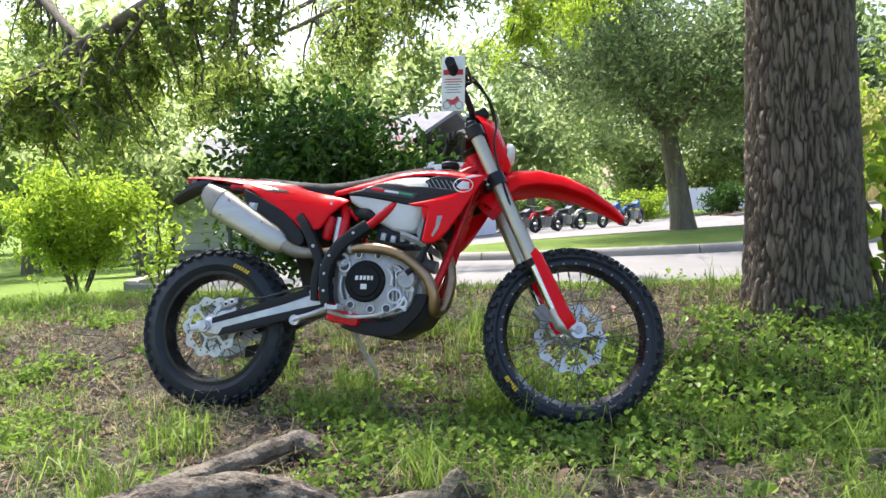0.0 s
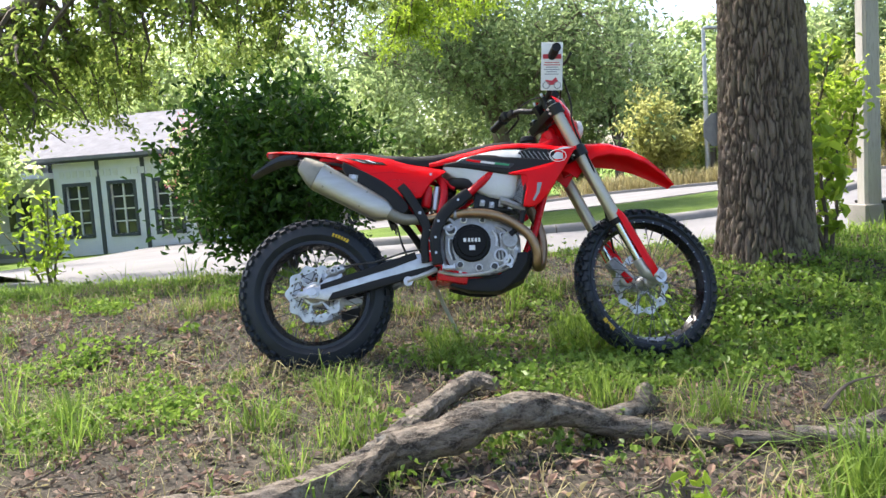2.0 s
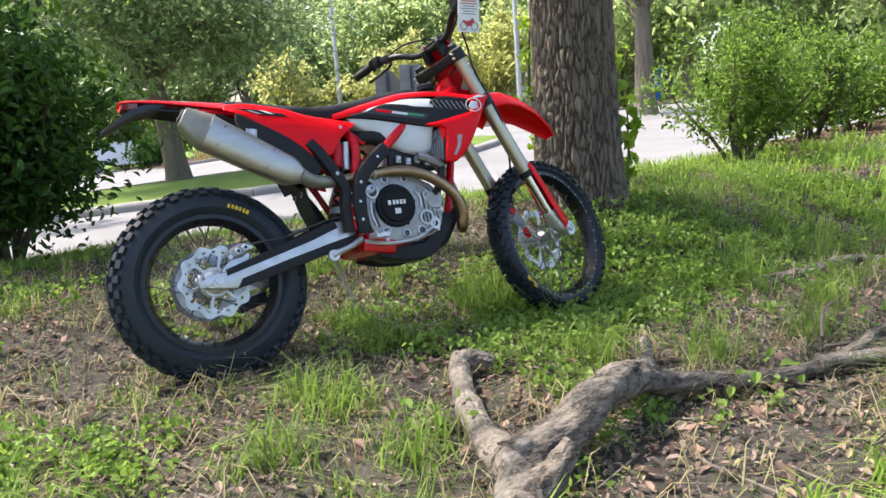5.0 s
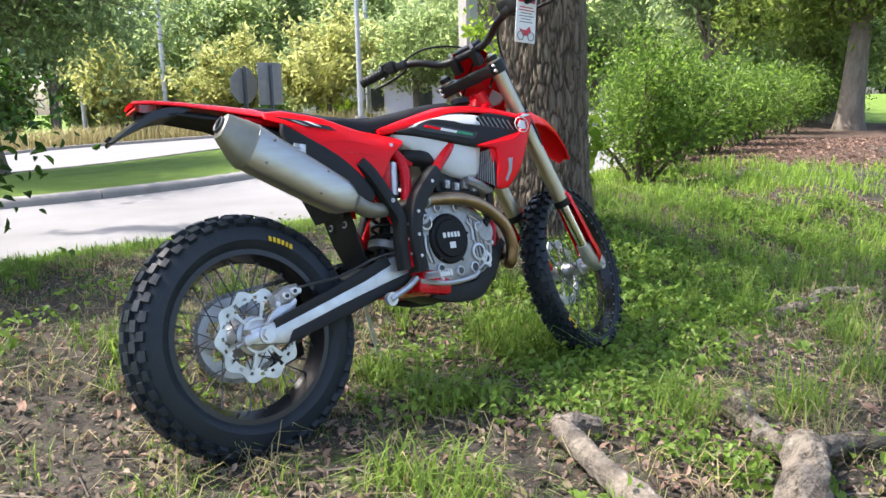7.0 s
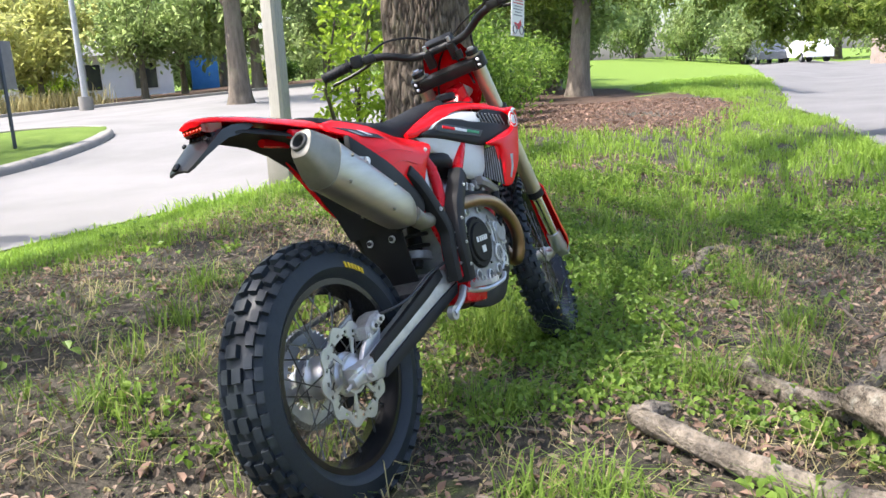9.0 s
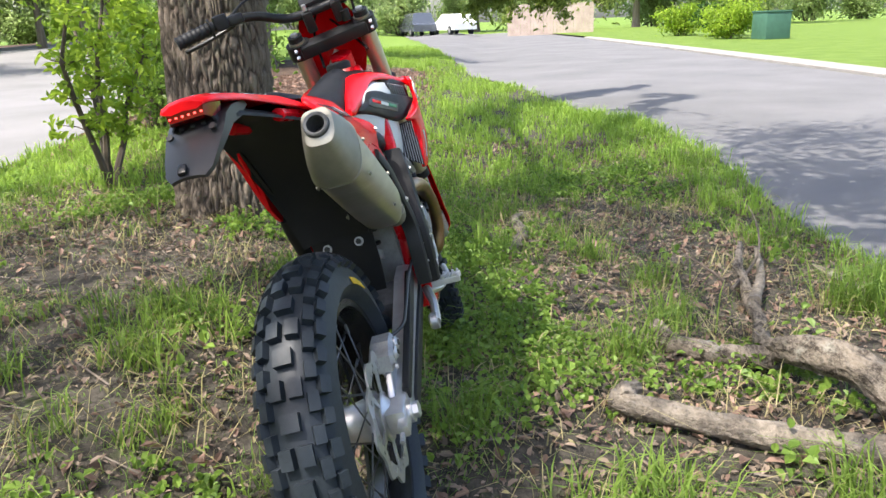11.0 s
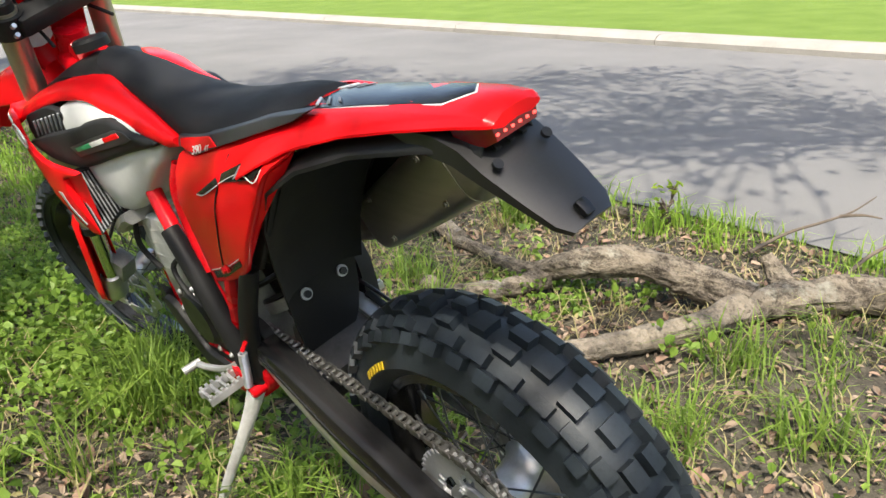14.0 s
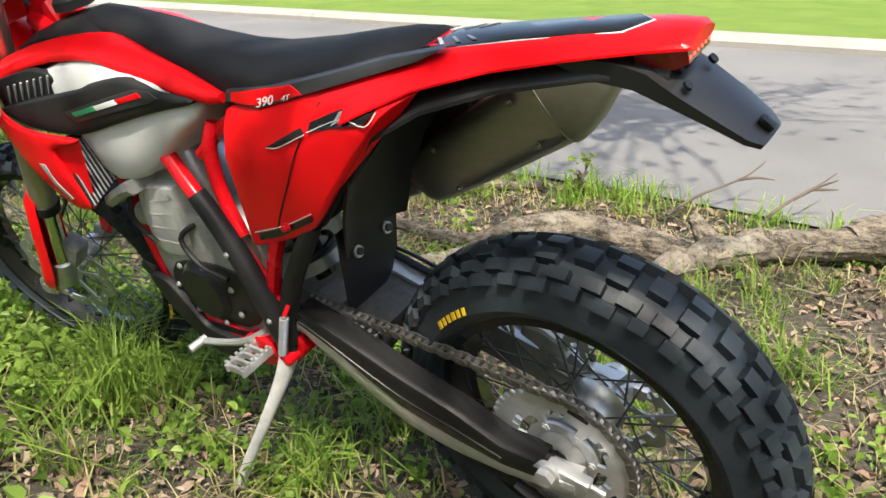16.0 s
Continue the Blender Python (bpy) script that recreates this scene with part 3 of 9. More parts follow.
def tree(name, seed, at, trunk_h, trunk_r, crown_c, crown_r, n_limbs, n_twigs, leaves, leaf_size, leaf_mat, bark, label, lean=(0, 0), sides=14, clump=0.16, category="tree", flare=0.35, thin=None):
    """Tapered trunk, limbs into the crown, twigs, and leaves in clumps along the twigs."""
    rng = np.random.default_rng(seed)
    z0 = float(height(at[0], at[1]))
    root = tagged(new(name, None), label, category)
    root.location = (at[0], at[1], z0)
    top = np.array([lean[0], lean[1], trunk_h])
    bm = bmesh.new()
    n = 14
    line = [(lean[0] * (i / n) ** 1.5, lean[1] * (i / n) ** 1.5, -0.25 + (trunk_h + 0.25) * i / n) for i in range(n + 1)]
    radii = [trunk_r * (1.0 + flare * math.exp(-max(p[2], 0) * 4.0) - 0.30 * max(p[2], 0) / trunk_h) for p in line]
    tube(line, radii, sides, bm)
    if sides > 40:
        bm.free()
        bm = bark_trunk(line, radii)
    part("trunk", bm, bark, root, angle=70)
    lbm = bmesh.new()
    ends = []
    cc, cr = np.array(crown_c, float), np.array(crown_r, float)
    for k in range(n_limbs):
        a = 2 * math.pi * (k + rng.uniform(-0.3, 0.3)) / n_limbs
        goal = cc + cr * np.array([math.cos(a) * rng.uniform(0.3, 0.85), math.sin(a) * rng.uniform(0.3, 0.85), rng.uniform(-0.55, 0.6)])
        s = np.array(line[-1]) * (rng.uniform(0.72, 1.0))
        if s[2] < trunk_h * 0.7:
            s = np.array(line[-1])
        w = goal - s
        pts = limb(rng, s, w + np.array([0, 0, 0.25 * np.linalg.norm(w)]), np.linalg.norm(w) * 1.08, 0, 0, 0.10, 0.05)
        tube(pts, [trunk_r * 0.22, trunk_r * 0.05], 7, lbm)
        for q in pts[3:]:
            ends.append(q)
    tw = []
    ends = np.array(ends)
    for _ in range(n_twigs):
        s = ends[rng.integers(len(ends))]
        d = rng.normal(0, 1, 3) * np.array([1, 1, 0.7])
        d = d / np.linalg.norm(d)
        goal = s + d * cr * rng.uniform(0.15, 0.45)
        rel = (goal - cc) / cr
        if np.linalg.norm(rel) > 1.05:
            goal = cc + rel / np.linalg.norm(rel) * cr * rng.uniform(0.85, 1.05)
        w = goal - s
        pts = limb(rng, s, w, max(np.linalg.norm(w), 0.05), 0, 0, 0.2, 0.06, 5)
        tube(pts, [trunk_r * 0.06, trunk_r * 0.015], 4, lbm, caps=False)
        tw.extend(pts[1:])
    joined(part("branchwork", lbm, bark, root))
    tw = np.array(tw)
    pick = tw[rng.integers(len(tw), size=leaves)]
    if thin:
        pick = pick[rng.uniform(0, 1, leaves) < thin(pick[:, 0] + at[0], pick[:, 1] + at[1], pick[:, 2])]
    v, f = leaves_at(rng, pick, leaf_size, clump * cr.mean() * 0.5)
    joined(bulk("crown", v, f, leaf_mat, root))
    return root


def shrub(name, seed, at, h, r, stems, leaves, leaf_size, leaf_mat, label, base=0.12, squash=1.0, group="", narrow=0.5):
    """Many stems from one root, leaves in clumps on an uneven rounded outline."""
    rng = np.random.default_rng(seed)
    root = tagged(new(name, None), label, "shrub", group)
    root.location = (at[0], at[1], float(height(at[0], at[1])))
    bm = bmesh.new()
    pts = []
    for k in range(stems):
        a = 2 * math.pi * k / stems + rng.uniform(-0.4, 0.4)
        out = rng.uniform(0.15, 0.75)
        goal = np.array([math.cos(a) * r * out, math.sin(a) * r * out * squash, h * rng.uniform(0.55, 0.9)])
        s = np.array([math.cos(a) * r * 0.10, math.sin(a) * r * 0.10, -0.05])
        line = limb(rng, s, goal - s, np.linalg.norm(goal - s), 0, 0, 0.13, 0.0, 7)
        tube(line, [0.016 * h, 0.005], 6, bm)
        for q in line[2:]:
            for _ in range(3):
                d = rng.normal(0, 1, 3)
                d /= np.linalg.norm(d)
                d[2] = abs(d[2]) * 0.6
                e = q + d * r * rng.uniform(0.15, 0.5)
                tube([q, (q + e) / 2 + rng.normal(0, 0.02, 3), e], [0.005, 0.002], 4, bm, caps=False)
                pts += [e, (q + e) / 2, e]
    joined(part("branchwork", bm, TWIG, root))
    # clumps that bulge out of a rounded body
    c = rng.normal(0, 1, (int(60 + stems * 6), 3))
    c /= np.linalg.norm(c, axis=1)[:, None]
    rad = rng.uniform(0.45, 1.0, len(c))[:, None]
    c = c * rad * np.array([r, r * squash, h * (1 - base) / 2]) + np.array([0, 0, h * (1 + base) / 2])
    pts = np.concatenate([np.array(pts), c])
    pick = pts[rng.integers(len(pts), size=leaves)]
    spread = rng.uniform(0.5, 1.2, (leaves, 1)) * r * 0.13
    v, f = leaves_at(rng, pick, leaf_size, spread, narrow=narrow)
    joined(bulk("foliage", v, f, leaf_mat, root))
    return root


shrub("dark_shrub", 3, (-0.62, 2.80), 1.56, 0.98, 11, 15000, 0.065, SHRUB_LEAF, "dense dark green glossy shrub behind the motorcycle", base=0.10)
shrub("bright_shrub", 5, (-5.3, 5.9), 1.55, 0.85, 6, 9000, 0.07, BRIGHT_LEAF, "bright yellow-green rounded shrub on the lawn", base=0.28)
shrub("sparse_shrub", 8, (-3.1, 4.4), 1.05, 0.30, 4, 320, 0.07, BRIGHT_LEAF, "small sparse shrub with bare twiggy stems", base=0.35)
shrub("roadside_sapling", 14, (0.97, -1.87), 0.20, 0.05, 2, 26, 0.034, BRIGHT_LEAF, "thin young sapling at the street edge", base=0.45)
shrub("climbing_vine", 12, (2.80, 0.97), 0.95, 0.10, 3, 110, 0.085, BRIGHT_LEAF, "broad-leaved green vine climbing beside the oak trunk", base=0.10, narrow=0.8)
shrub("leafy_sapling", 13, (3.25, 1.98), 1.55, 0.34, 4, 1300, 0.06, BRIGHT_LEAF, "bright green leafy sapling behind the oak", base=0.25)
hedge = [((5.35, 2.20), 1.50, 0.70), ((6.6, 3.0), 1.40, 0.75), ((8.5, 3.7), 1.4, 0.8), ((10.4, 4.2), 1.45, 1.0), ((12.6, 4.8), 1.5, 1.1), ((15.0, 5.6), 1.5, 1.1), ((17.4, 6.1), 1.6, 1.2), ((20.8, 6.9), 1.6, 1.2), ((23.6, 7.4), 1.6, 1.2)]
for i, (q, hh, rr) in enumerate(hedge):
    shrub("hedge_shrub", 20 + i, q, hh, rr, 8, 5200 if i < 2 else 3200, 0.05 if i < 2 else 0.085, MID_LEAF, "broad green shrub in a row along a mulch bed", group="shrubs along the mulch bed")

tree("car_park_tree", 6, (16.1, 14.2), 3.0, 0.31, (0, 0.3, 5.6), (3.6, 3.6, 2.2), 9, 260, 8000, 0.14, PALE_LEAF, BARK_FAR, "oak on a mulched bed at the far side of the drive")


def oak_shade_density(x, y, z):
    """Thins the unseen crown by where its shadow falls: dense on the street and the soil north of the motorcycle, thin
    between.
    """
    u, v = x + 0.40 * z, y - 0.47 * z
    street = ((u - 3.6) / 2.8) ** 2 + ((v + 4.0) / 1.9) ** 2 < 1
    north = ((u - 0.2) / 1.2) ** 2 + ((v - 1.55) / 0.85) ** 2 < 1
    clear = ((u - 3.0) / 1.9) ** 2 + ((v + 0.25) / 1.0) ** 2 < 1
    return (0.11 + 0.85 * street + 0.80 * north) * (1 - 0.9 * clear)


# crown lies out of view; its place and gaps are set for the shade it casts
tree("oak_tree", 1, (2.46, 1.00), 3.6, 0.255, (-1.75, 0.45, 4.9), (5.0, 4.9, 2.0), 12, 460, 44000, 0.10, OAK_LEAF, BARK, "large oak with deeply furrowed bark shading the verge", lean=(0, 0), sides=48, clump=0.10, flare=0.12, thin=oak_shade_density)
tree("island_tree", 2, (2.85, 14.1), 2.5, 0.24, (-0.6, 0, 4.8), (5.6, 4.8, 3.4), 12, 520, 27000, 0.13, GREY_LEAF, BARK_FAR, "spreading grey-green oak on the grass island", lean=(-0.35, 0))
tree("verge_tree", 4, (19.5, 5.4), 3.0, 0.31, (0, 0.5, 4.6), (4.2, 4.2, 2.5), 9, 300, 20000, 0.16, OAK_LEAF, BARK_FAR, "mature oak beside the mulch bed", lean=(0.5, 0))


# drooping boughs of the oak that hang into view, west and east of the trunk
def bough(seed, pts, r, twigs, leaves, drop, label, leaf=0.06, reach=0.5, mat=None, bare=0.12):
    rng = np.random.default_rng(seed)
    root = tagged(new("oak_bough", None), label, "branch")
    line = smooth_line(pts, 5)
    part("limb", tube(line, [r, r * 0.7, r * 0.35, r * 0.15], 10), BARK_FAR, root)
    bm = bmesh.new()
    ends = []
    for k in range(twigs):
        t = rng.uniform(bare, 1.0)
        s = line[int(t * (len(line) - 1))]
        a = rng.uniform(0, 6.28)
        L = rng.uniform(0.35, 1.0) * drop
        w = np.array([math.cos(a) * reach * rng.uniform(0.2, 1.0), math.sin(a) * reach * rng.uniform(0.2, 1.0), -rng.uniform(0.25, 1.0)])
        q = limb(rng, s, w, L, 0, 0, 0.22, 0.10, 7)
        tube(q, [r * 0.22, r * 0.05], 5, bm, caps=False)
        ends += q[2:]
        for _ in range(2):
            b = q[rng.integers(2, 6)]
            q2 = limb(rng, b, rng.normal(0, 1, 3) * np.array([1, 1, 0.6]) + np.array([0, 0, -0.5]), L * 0.35, 0, 0, 0.25, 0.08, 5)
            tube(q2, [r * 0.09, r * 0.03], 4, bm, caps=False)
            ends += q2[1:] + q2[2:]
    joined(part("twig_spray", bm, TWIG, root))
    ends = np.array(ends)
    v, f = leaves_at(rng, ends[rng.integers(len(ends), size=leaves)], leaf, 0.055, droop=0.5, narrow=0.42)
    joined(bulk("foliage", v, f, mat or OAK_LEAF, root))
    return root


bough(71, [(2.2, 1.1, 3.5), (0.8, 1.8, 3.2), (-0.6, 2.4, 2.80), (-1.9, 2.5, 2.33), (-2.6, 2.55, 2.08), (-3.5, 2.5, 1.68)], 0.125, 56, 9000, 0.95, "long drooping oak bough over the verge", bare=0.42)
bough(72, [(2.3, 1.3, 3.4), (1.0, 3.0, 3.2), (-0.4, 4.4, 2.95), (-1.8, 5.2, 2.7), (-3.4, 5.6, 2.5)], 0.07, 50, 9000, 1.15, "leafy oak bough reaching towards the lawn", bare=0.3)
bough(73, [(-6.5, 6.5, 4.5), (-5.2, 5.4, 3.6), (-4.2, 4.6, 2.9), (-3.2, 3.8, 2.3), (-2.4, 3.0, 2.0)], 0.085, 42, 6000, 1.1, "crooked oak bough with hanging leaves")
bough(74, [(2.6, 1.4, 3.5), (2.2, 3.2, 3.4), (1.4, 5.0, 3.2), (0.4, 6.6, 2.9)], 0.06, 36, 5600, 0.9, "bright leafy oak bough", mat=BRIGHT_LEAF, bare=0.3)
bough(75, [(2.8, 0.9, 3.4), (4.4, 0.2, 3.1), (6.2, -0.8, 2.45), (7.8, -1.6, 1.95), (9.0, -2.2, 1.75)], 0.05, 30, 4600, 0.8, "drooping oak bough over the street side", leaf=0.085, bare=0.3)
bough(76, [(2.8, 1.0, 3.6), (5.0, 1.2, 3.4), (7.5, 1.0, 2.9), (9.5, 0.4, 2.5)], 0.045, 20, 2400, 0.9, "leafy oak bough above the grass", leaf=0.085, bare=0.35)
bough(78, [(2.9, 0.8, 3.5), (5.5, 0.9, 3.1), (8.0, 0.2, 2.12), (9.5, -0.8, 1.80), (10.5, -2.1, 1.70)], 0.05, 60, 10000, 0.85, "low oak bough hanging over the street", leaf=0.085, reach=0.6, bare=0.35)
bough(77, [(-1.0, 9.5, 5.0), (-2.0, 8.5, 4.2), (-3.0, 7.5, 3.4), (-4.4, 7.0, 2.9)], 0.07, 40, 5000, 1.6, "pale hanging bough beside the drive", leaf=0.08, reach=0.8, mat=PALE_LEAF)

# ---- the motorcycle ----
bike = tagged(new("motorcycle", None), "red and black enduro motorcycle leaning on its side stand", "motorcycle")
bike.matrix_world = pose(0, 0.011, 0.313) @ pose(0, 0, 0, 0, 0, -1.0) @ pose(0, 0, 0, 0, 2.7, 0) @ pose(0, 0, 0, -14.5, 0, 0)
RAKE = radians(26)
AXIS = Vector((-math.sin(RAKE), 0, math.cos(RAKE)))
STEM = Vector((1.095, 0, 0.60))
STEER = Matrix.Translation(STEM) @ Matrix.Rotation(radians(15), 4, AXIS) @ Matrix.Translation(-STEM)
FRONT_AXLE = Vector((1.452, 0, 0.028))


def tyre_mesh(R, width, bead, knob_h, rows, pitches):
    """A knobbly tyre moulded in one skin: the blocks rise from the carcass with short steep flanks."""
    h, pitch = R - knob_h - bead, 2 * math.pi * R / pitches
    ys = list(np.linspace(-0.497 * width, 0.497 * width, 15))
    us = []
    for yc, bw, bl, off in rows:
        ys += [yc - bw / 2, yc + bw / 2, yc - bw / 2 - 0.0016, yc + bw / 2 + 0.0016]
        us += [(off + e) % 1.0 for e in (-bl / 2 / pitch, bl / 2 / pitch, -(bl / 2 + 0.0016) / pitch, (bl / 2 + 0.0016) / pitch)]
    ys = np.unique(np.round([y for y in ys if abs(y) <= 0.497 * width + 1e-6], 4))
    us = np.unique(np.round(us, 4))
    us = us[us < 0.9999]
    U, Y = np.meshgrid(us, ys, indexing="ij")
    up = np.zeros_like(U)
    for yc, bw, bl, off in rows:
        du = np.abs((U - off + 0.5) % 1.0 - 0.5)
        up = np.where((np.abs(Y - yc) <= bw / 2 + 2e-4) & (du <= bl / 2 / pitch + 2e-4), 1.0, up)

    def surf(y):
        return bead + h * np.sin(np.arccos(np.clip(-2 * y / width, -1, 1))) ** 0.62

    slope = np.clip((surf(Y + 0.002) - surf(Y - 0.002)) / 0.004, -2.2, 2.2)
    nl = np.hypot(1, slope)
    rad, yy = surf(Y) + up * knob_h / nl, Y - up * knob_h * slope / nl
    m = len(us)
    side = [(bead + 0.010, 0.44 * width), (bead, 0.36 * width), (bead - 0.006, 0.30 * width)]
    cols_r = [np.full(m, r) for r, _ in side[::-1]] + [rad[:, j] for j in range(len(ys))] + [np.full(m, r) for r, _ in side]
    cols_y = [np.full(m, -w) for _, w in side[::-1]] + [yy[:, j] for j in range(len(ys))] + [np.full(m, w) for _, w in side]
    rr, y2 = np.stack(cols_r, 1), np.stack(cols_y, 1)
    k = rr.shape[1]
    ang = 2 * np.pi * (np.arange(pitches)[:, None] + us[None, :]).reshape(-1) / pitches
    rr, y2 = np.tile(rr, (pitches, 1)), np.tile(y2, (pitches, 1))
    v = np.stack([rr * np.cos(ang)[:, None], y2, rr * np.sin(ang)[:, None]], -1).reshape(-1, 3)
    idx = np.arange(len(ang) * k).reshape(-1, k)
    nxt = np.roll(idx, -1, 0)
    f = np.concatenate([np.stack([idx[:, :-1], idx[:, 1:], nxt[:, 1:], nxt[:, :-1]], -1).reshape(-1, 4), np.stack([idx[:, -1], idx[:, 0], nxt[:, 0], nxt[:, -1]], -1)])
    me = bpy.data.meshes.new("tmp")
    me.from_pydata(v.tolist(), [], f.tolist())
    bm = bmesh.new()
    bm.from_mesh(me)
    bpy.data.meshes.remove(me)
    return bm


REAR_ROWS = [(-0.0140, 0.018, 0.031, 0.0), (0.0140, 0.018, 0.031, 0.0), (0.0, 0.026, 0.029, 0.5), (-0.0345, 0.0125, 0.031, 0.25), (0.0345, 0.0125, 0.031, 0.25), (-0.0345, 0.0125, 0.029, 0.75), (0.0345, 0.0125, 0.029, 0.75), (-0.0485, 0.0095, 0.030, 0.0), (0.0485, 0.0095, 0.030, 0.0), (-0.0480, 0.0085, 0.026, 0.5), (0.0480, 0.0085, 0.026, 0.5)]
FRONT_ROWS = [(-0.012, 0.014, 0.021, 0.0), (0.012, 0.014, 0.021, 0.0), (0.0, 0.022, 0.019, 0.5), (-0.0275, 0.011, 0.021, 0.25), (0.0275, 0.011, 0.021, 0.25), (-0.0275, 0.011, 0.019, 0.75), (0.0275, 0.011, 0.019, 0.75), (-0.0400, 0.010, 0.022, 0.0), (0.0400, 0.010, 0.022, 0.0), (-0.0400, 0.010, 0.018, 0.5), (0.0400, 0.010, 0.018, 0.5)]


def wheel(name, R, width, rim_r, hub_r, hub_w, spokes, knob, rows, n_around, m, label):
    hub = part(name, lathe([(0.012, -hub_w / 2 - 0.012), (hub_r * 0.8, -hub_w / 2 - 0.01), (hub_r * 1.25, -hub_w / 2), (hub_r * 1.25, -hub_w / 2 + 0.008), (hub_r, -hub_w / 2 + 0.018), (hub_r * 0.86, 0), (hub_r, hub_w / 2 - 0.018), (hub_r * 1.25, hub_w / 2 - 0.008), (hub_r * 1.25, hub_w / 2), (hub_r * 0.8, hub_w / 2 + 0.01), (0.012, hub_w / 2 + 0.012)], 32), ALU_BRIGHT, bike, label)
    hub.matrix_basis = m
    part("tyre", tyre_mesh(R, width, rim_r + 0.014, knob, rows, n_around), RUBBER, hub, "black knobbly off-road tyre")
    w = width * 0.30
    part("rim", lathe([(rim_r + 0.018, -w - 0.006), (rim_r + 0.018, -w), (rim_r + 0.004, -w + 0.004), (rim_r - 0.004, -w * 0.4), (rim_r - 0.012, 0), (rim_r - 0.004, w * 0.4), (rim_r + 0.004, w - 0.004), (rim_r + 0.018, w), (rim_r + 0.018, w + 0.006), (rim_r - 0.002, w + 0.006), (rim_r - 0.014, w * 0.5), (rim_r - 0.022, 0), (rim_r - 0.014, -w * 0.5), (rim_r - 0.002, -w - 0.006)], 72), BLACK_GLOSS, hub, "black anodised alloy rim")
    # laced spokes
    for k in range(spokes):
        side = 1 if k % 2 else -1
        lead = 1 if (k // 2) % 2 else -1
        a_rim = 2 * math.pi * (k + 0.5) / spokes
        a_hub = a_rim + lead * 0.95
        p0 = Vector((hub_r * 1.16 * math.cos(a_hub), side * (hub_w / 2 - 0.004), hub_r * 1.16 * math.sin(a_hub)))
        p1 = Vector(((rim_r - 0.018) * math.cos(a_rim), side * 0.008, (rim_r - 0.018) * math.sin(a_rim)))
        q = p0.lerp(p1, 0.90)
        bm = tube([p0, q], 0.0018, 5)
        tube([q, p1], 0.0034, 6, bm)
        part("spoke", bm, STEEL, hub)
    return hub


REAR_M = Matrix.Identity(4)
rear = wheel("rear_wheel", 0.336, 0.128, 0.222, 0.043, 0.10, 32, 0.014, REAR_ROWS, 20, REAR_M, "polished rear wheel hub")
front = wheel("front_wheel", 0.338, 0.096, 0.268, 0.026, 0.075, 36, 0.013, FRONT_ROWS, 22, STEER @ Matrix.Translation(FRONT_AXLE), "polished front wheel hub")


def both(fn):
    """The same for the right (-1) and the left (1) side."""
    for s in (-1, 1):
        fn(s)


def steered(ob):
    ob.matrix_basis = STEER @ ob.matrix_basis
    return ob


def bolt(parent, at, r=0.006, out=1, mat=None, h=0.005):
    """A round-headed bolt across the bike, its head towards out."""
    bm = disc(r * 1.5, 0, out * h * 0.4, 14)
    disc(r, out * h * 0.4, out * h, 6, bm)
    return part("bolt", turned(bm, Matrix.Translation(at)), mat or ALU_BRIGHT, parent)


# brakes, sprocket
def cut_disc(rim, rings, keep, n, y, t):
    """A flat round part with real cut-outs: keep(ring, step) says which cells are metal."""
    bm = bmesh.new()
    rows = [[bm.verts.new(((rim(k) if r is None else r) * math.cos(2 * math.pi * k / n), y - t / 2, (rim(k) if r is None else r) * math.sin(2 * math.pi * k / n))) for k in range(n)] for r in rings]
    for j in range(len(rings) - 1):
        for k in range(n):
            if keep(j, k):
                bm.faces.new((rows[j][k], rows[j][(k + 1) % n], rows[j + 1][(k + 1) % n], rows[j + 1][k]))
    bmesh.ops.delete(bm, geom=[v for v in bm.verts if not v.link_faces], context="VERTS")
    top = bmesh.ops.extrude_face_region(bm, geom=bm.faces[:])
    bmesh.ops.translate(bm, vec=(0, t, 0), verts=[g for g in top["geom"] if isinstance(g, bmesh.types.BMVert)])
    return bm


def wavy_disc(R, r_in, y, parent, label, hub):
    n = 120
    rim = lambda k: R + 0.0075 * math.cos(2 * math.pi * k * 10 / n)
    rings = [hub, hub + 0.012, r_in - 0.004, r_in + 0.002, r_in + 0.008, R - 0.013, R - 0.009, None]

    def keep(j, k):
        if j == 0:
            return True
        if j in (1, 2):
            return k % 20 in ((3, 4, 5) if j == 1 else (4, 5, 6, 7))
        if j == 3:
            return k % 10 not in (0, 1)
        if j == 4:
            return k % 6 in (0, 1, 2, 3)
        return True

    return part("brake_disc", cut_disc(rim, rings, keep, n, y, 0.0042), DISC_STEEL, parent, label, angle=30)


wavy_disc(0.119, 0.090, -0.066, rear, "wavy steel rear brake disc", 0.036)
wavy_disc(0.131, 0.102, 0.055, front, "wavy steel front brake disc", 0.030)


def sprocket():
    n, y, t = 192, 0.068, 0.006

    def keep(j, k):
        if j == 1:
            return k % 32 in range(0, 7)
        if j == 2:
            return k % 32 not in range(12, 22) or k % 32 in (16, 17)
        return True

    part("sprocket", cut_disc(lambda k: 0.119 + (0.005 if k % 4 in (0, 1) else -0.003), [0.042, 0.060, 0.076, 0.088, None], keep, n, y, t), ALU_BRIGHT, rear, "machined aluminium rear sprocket", angle=30)
    for k in range(6):
        a = 2 * math.pi * (k + 0.11) / 6
        bolt(rear, (0.051 * math.cos(a), y + t / 2, 0.051 * math.sin(a)), 0.005)
    for a in (0.5, 2.4, 4.3):
        part("sprocket_mark", turned(box((0.102, y + t / 2 + 0.0004, 0), (0.010, 0.0008, 0.034), (0, 0, 0), 0), Matrix.Rotation(a, 4, "Y")), BLACK, rear)


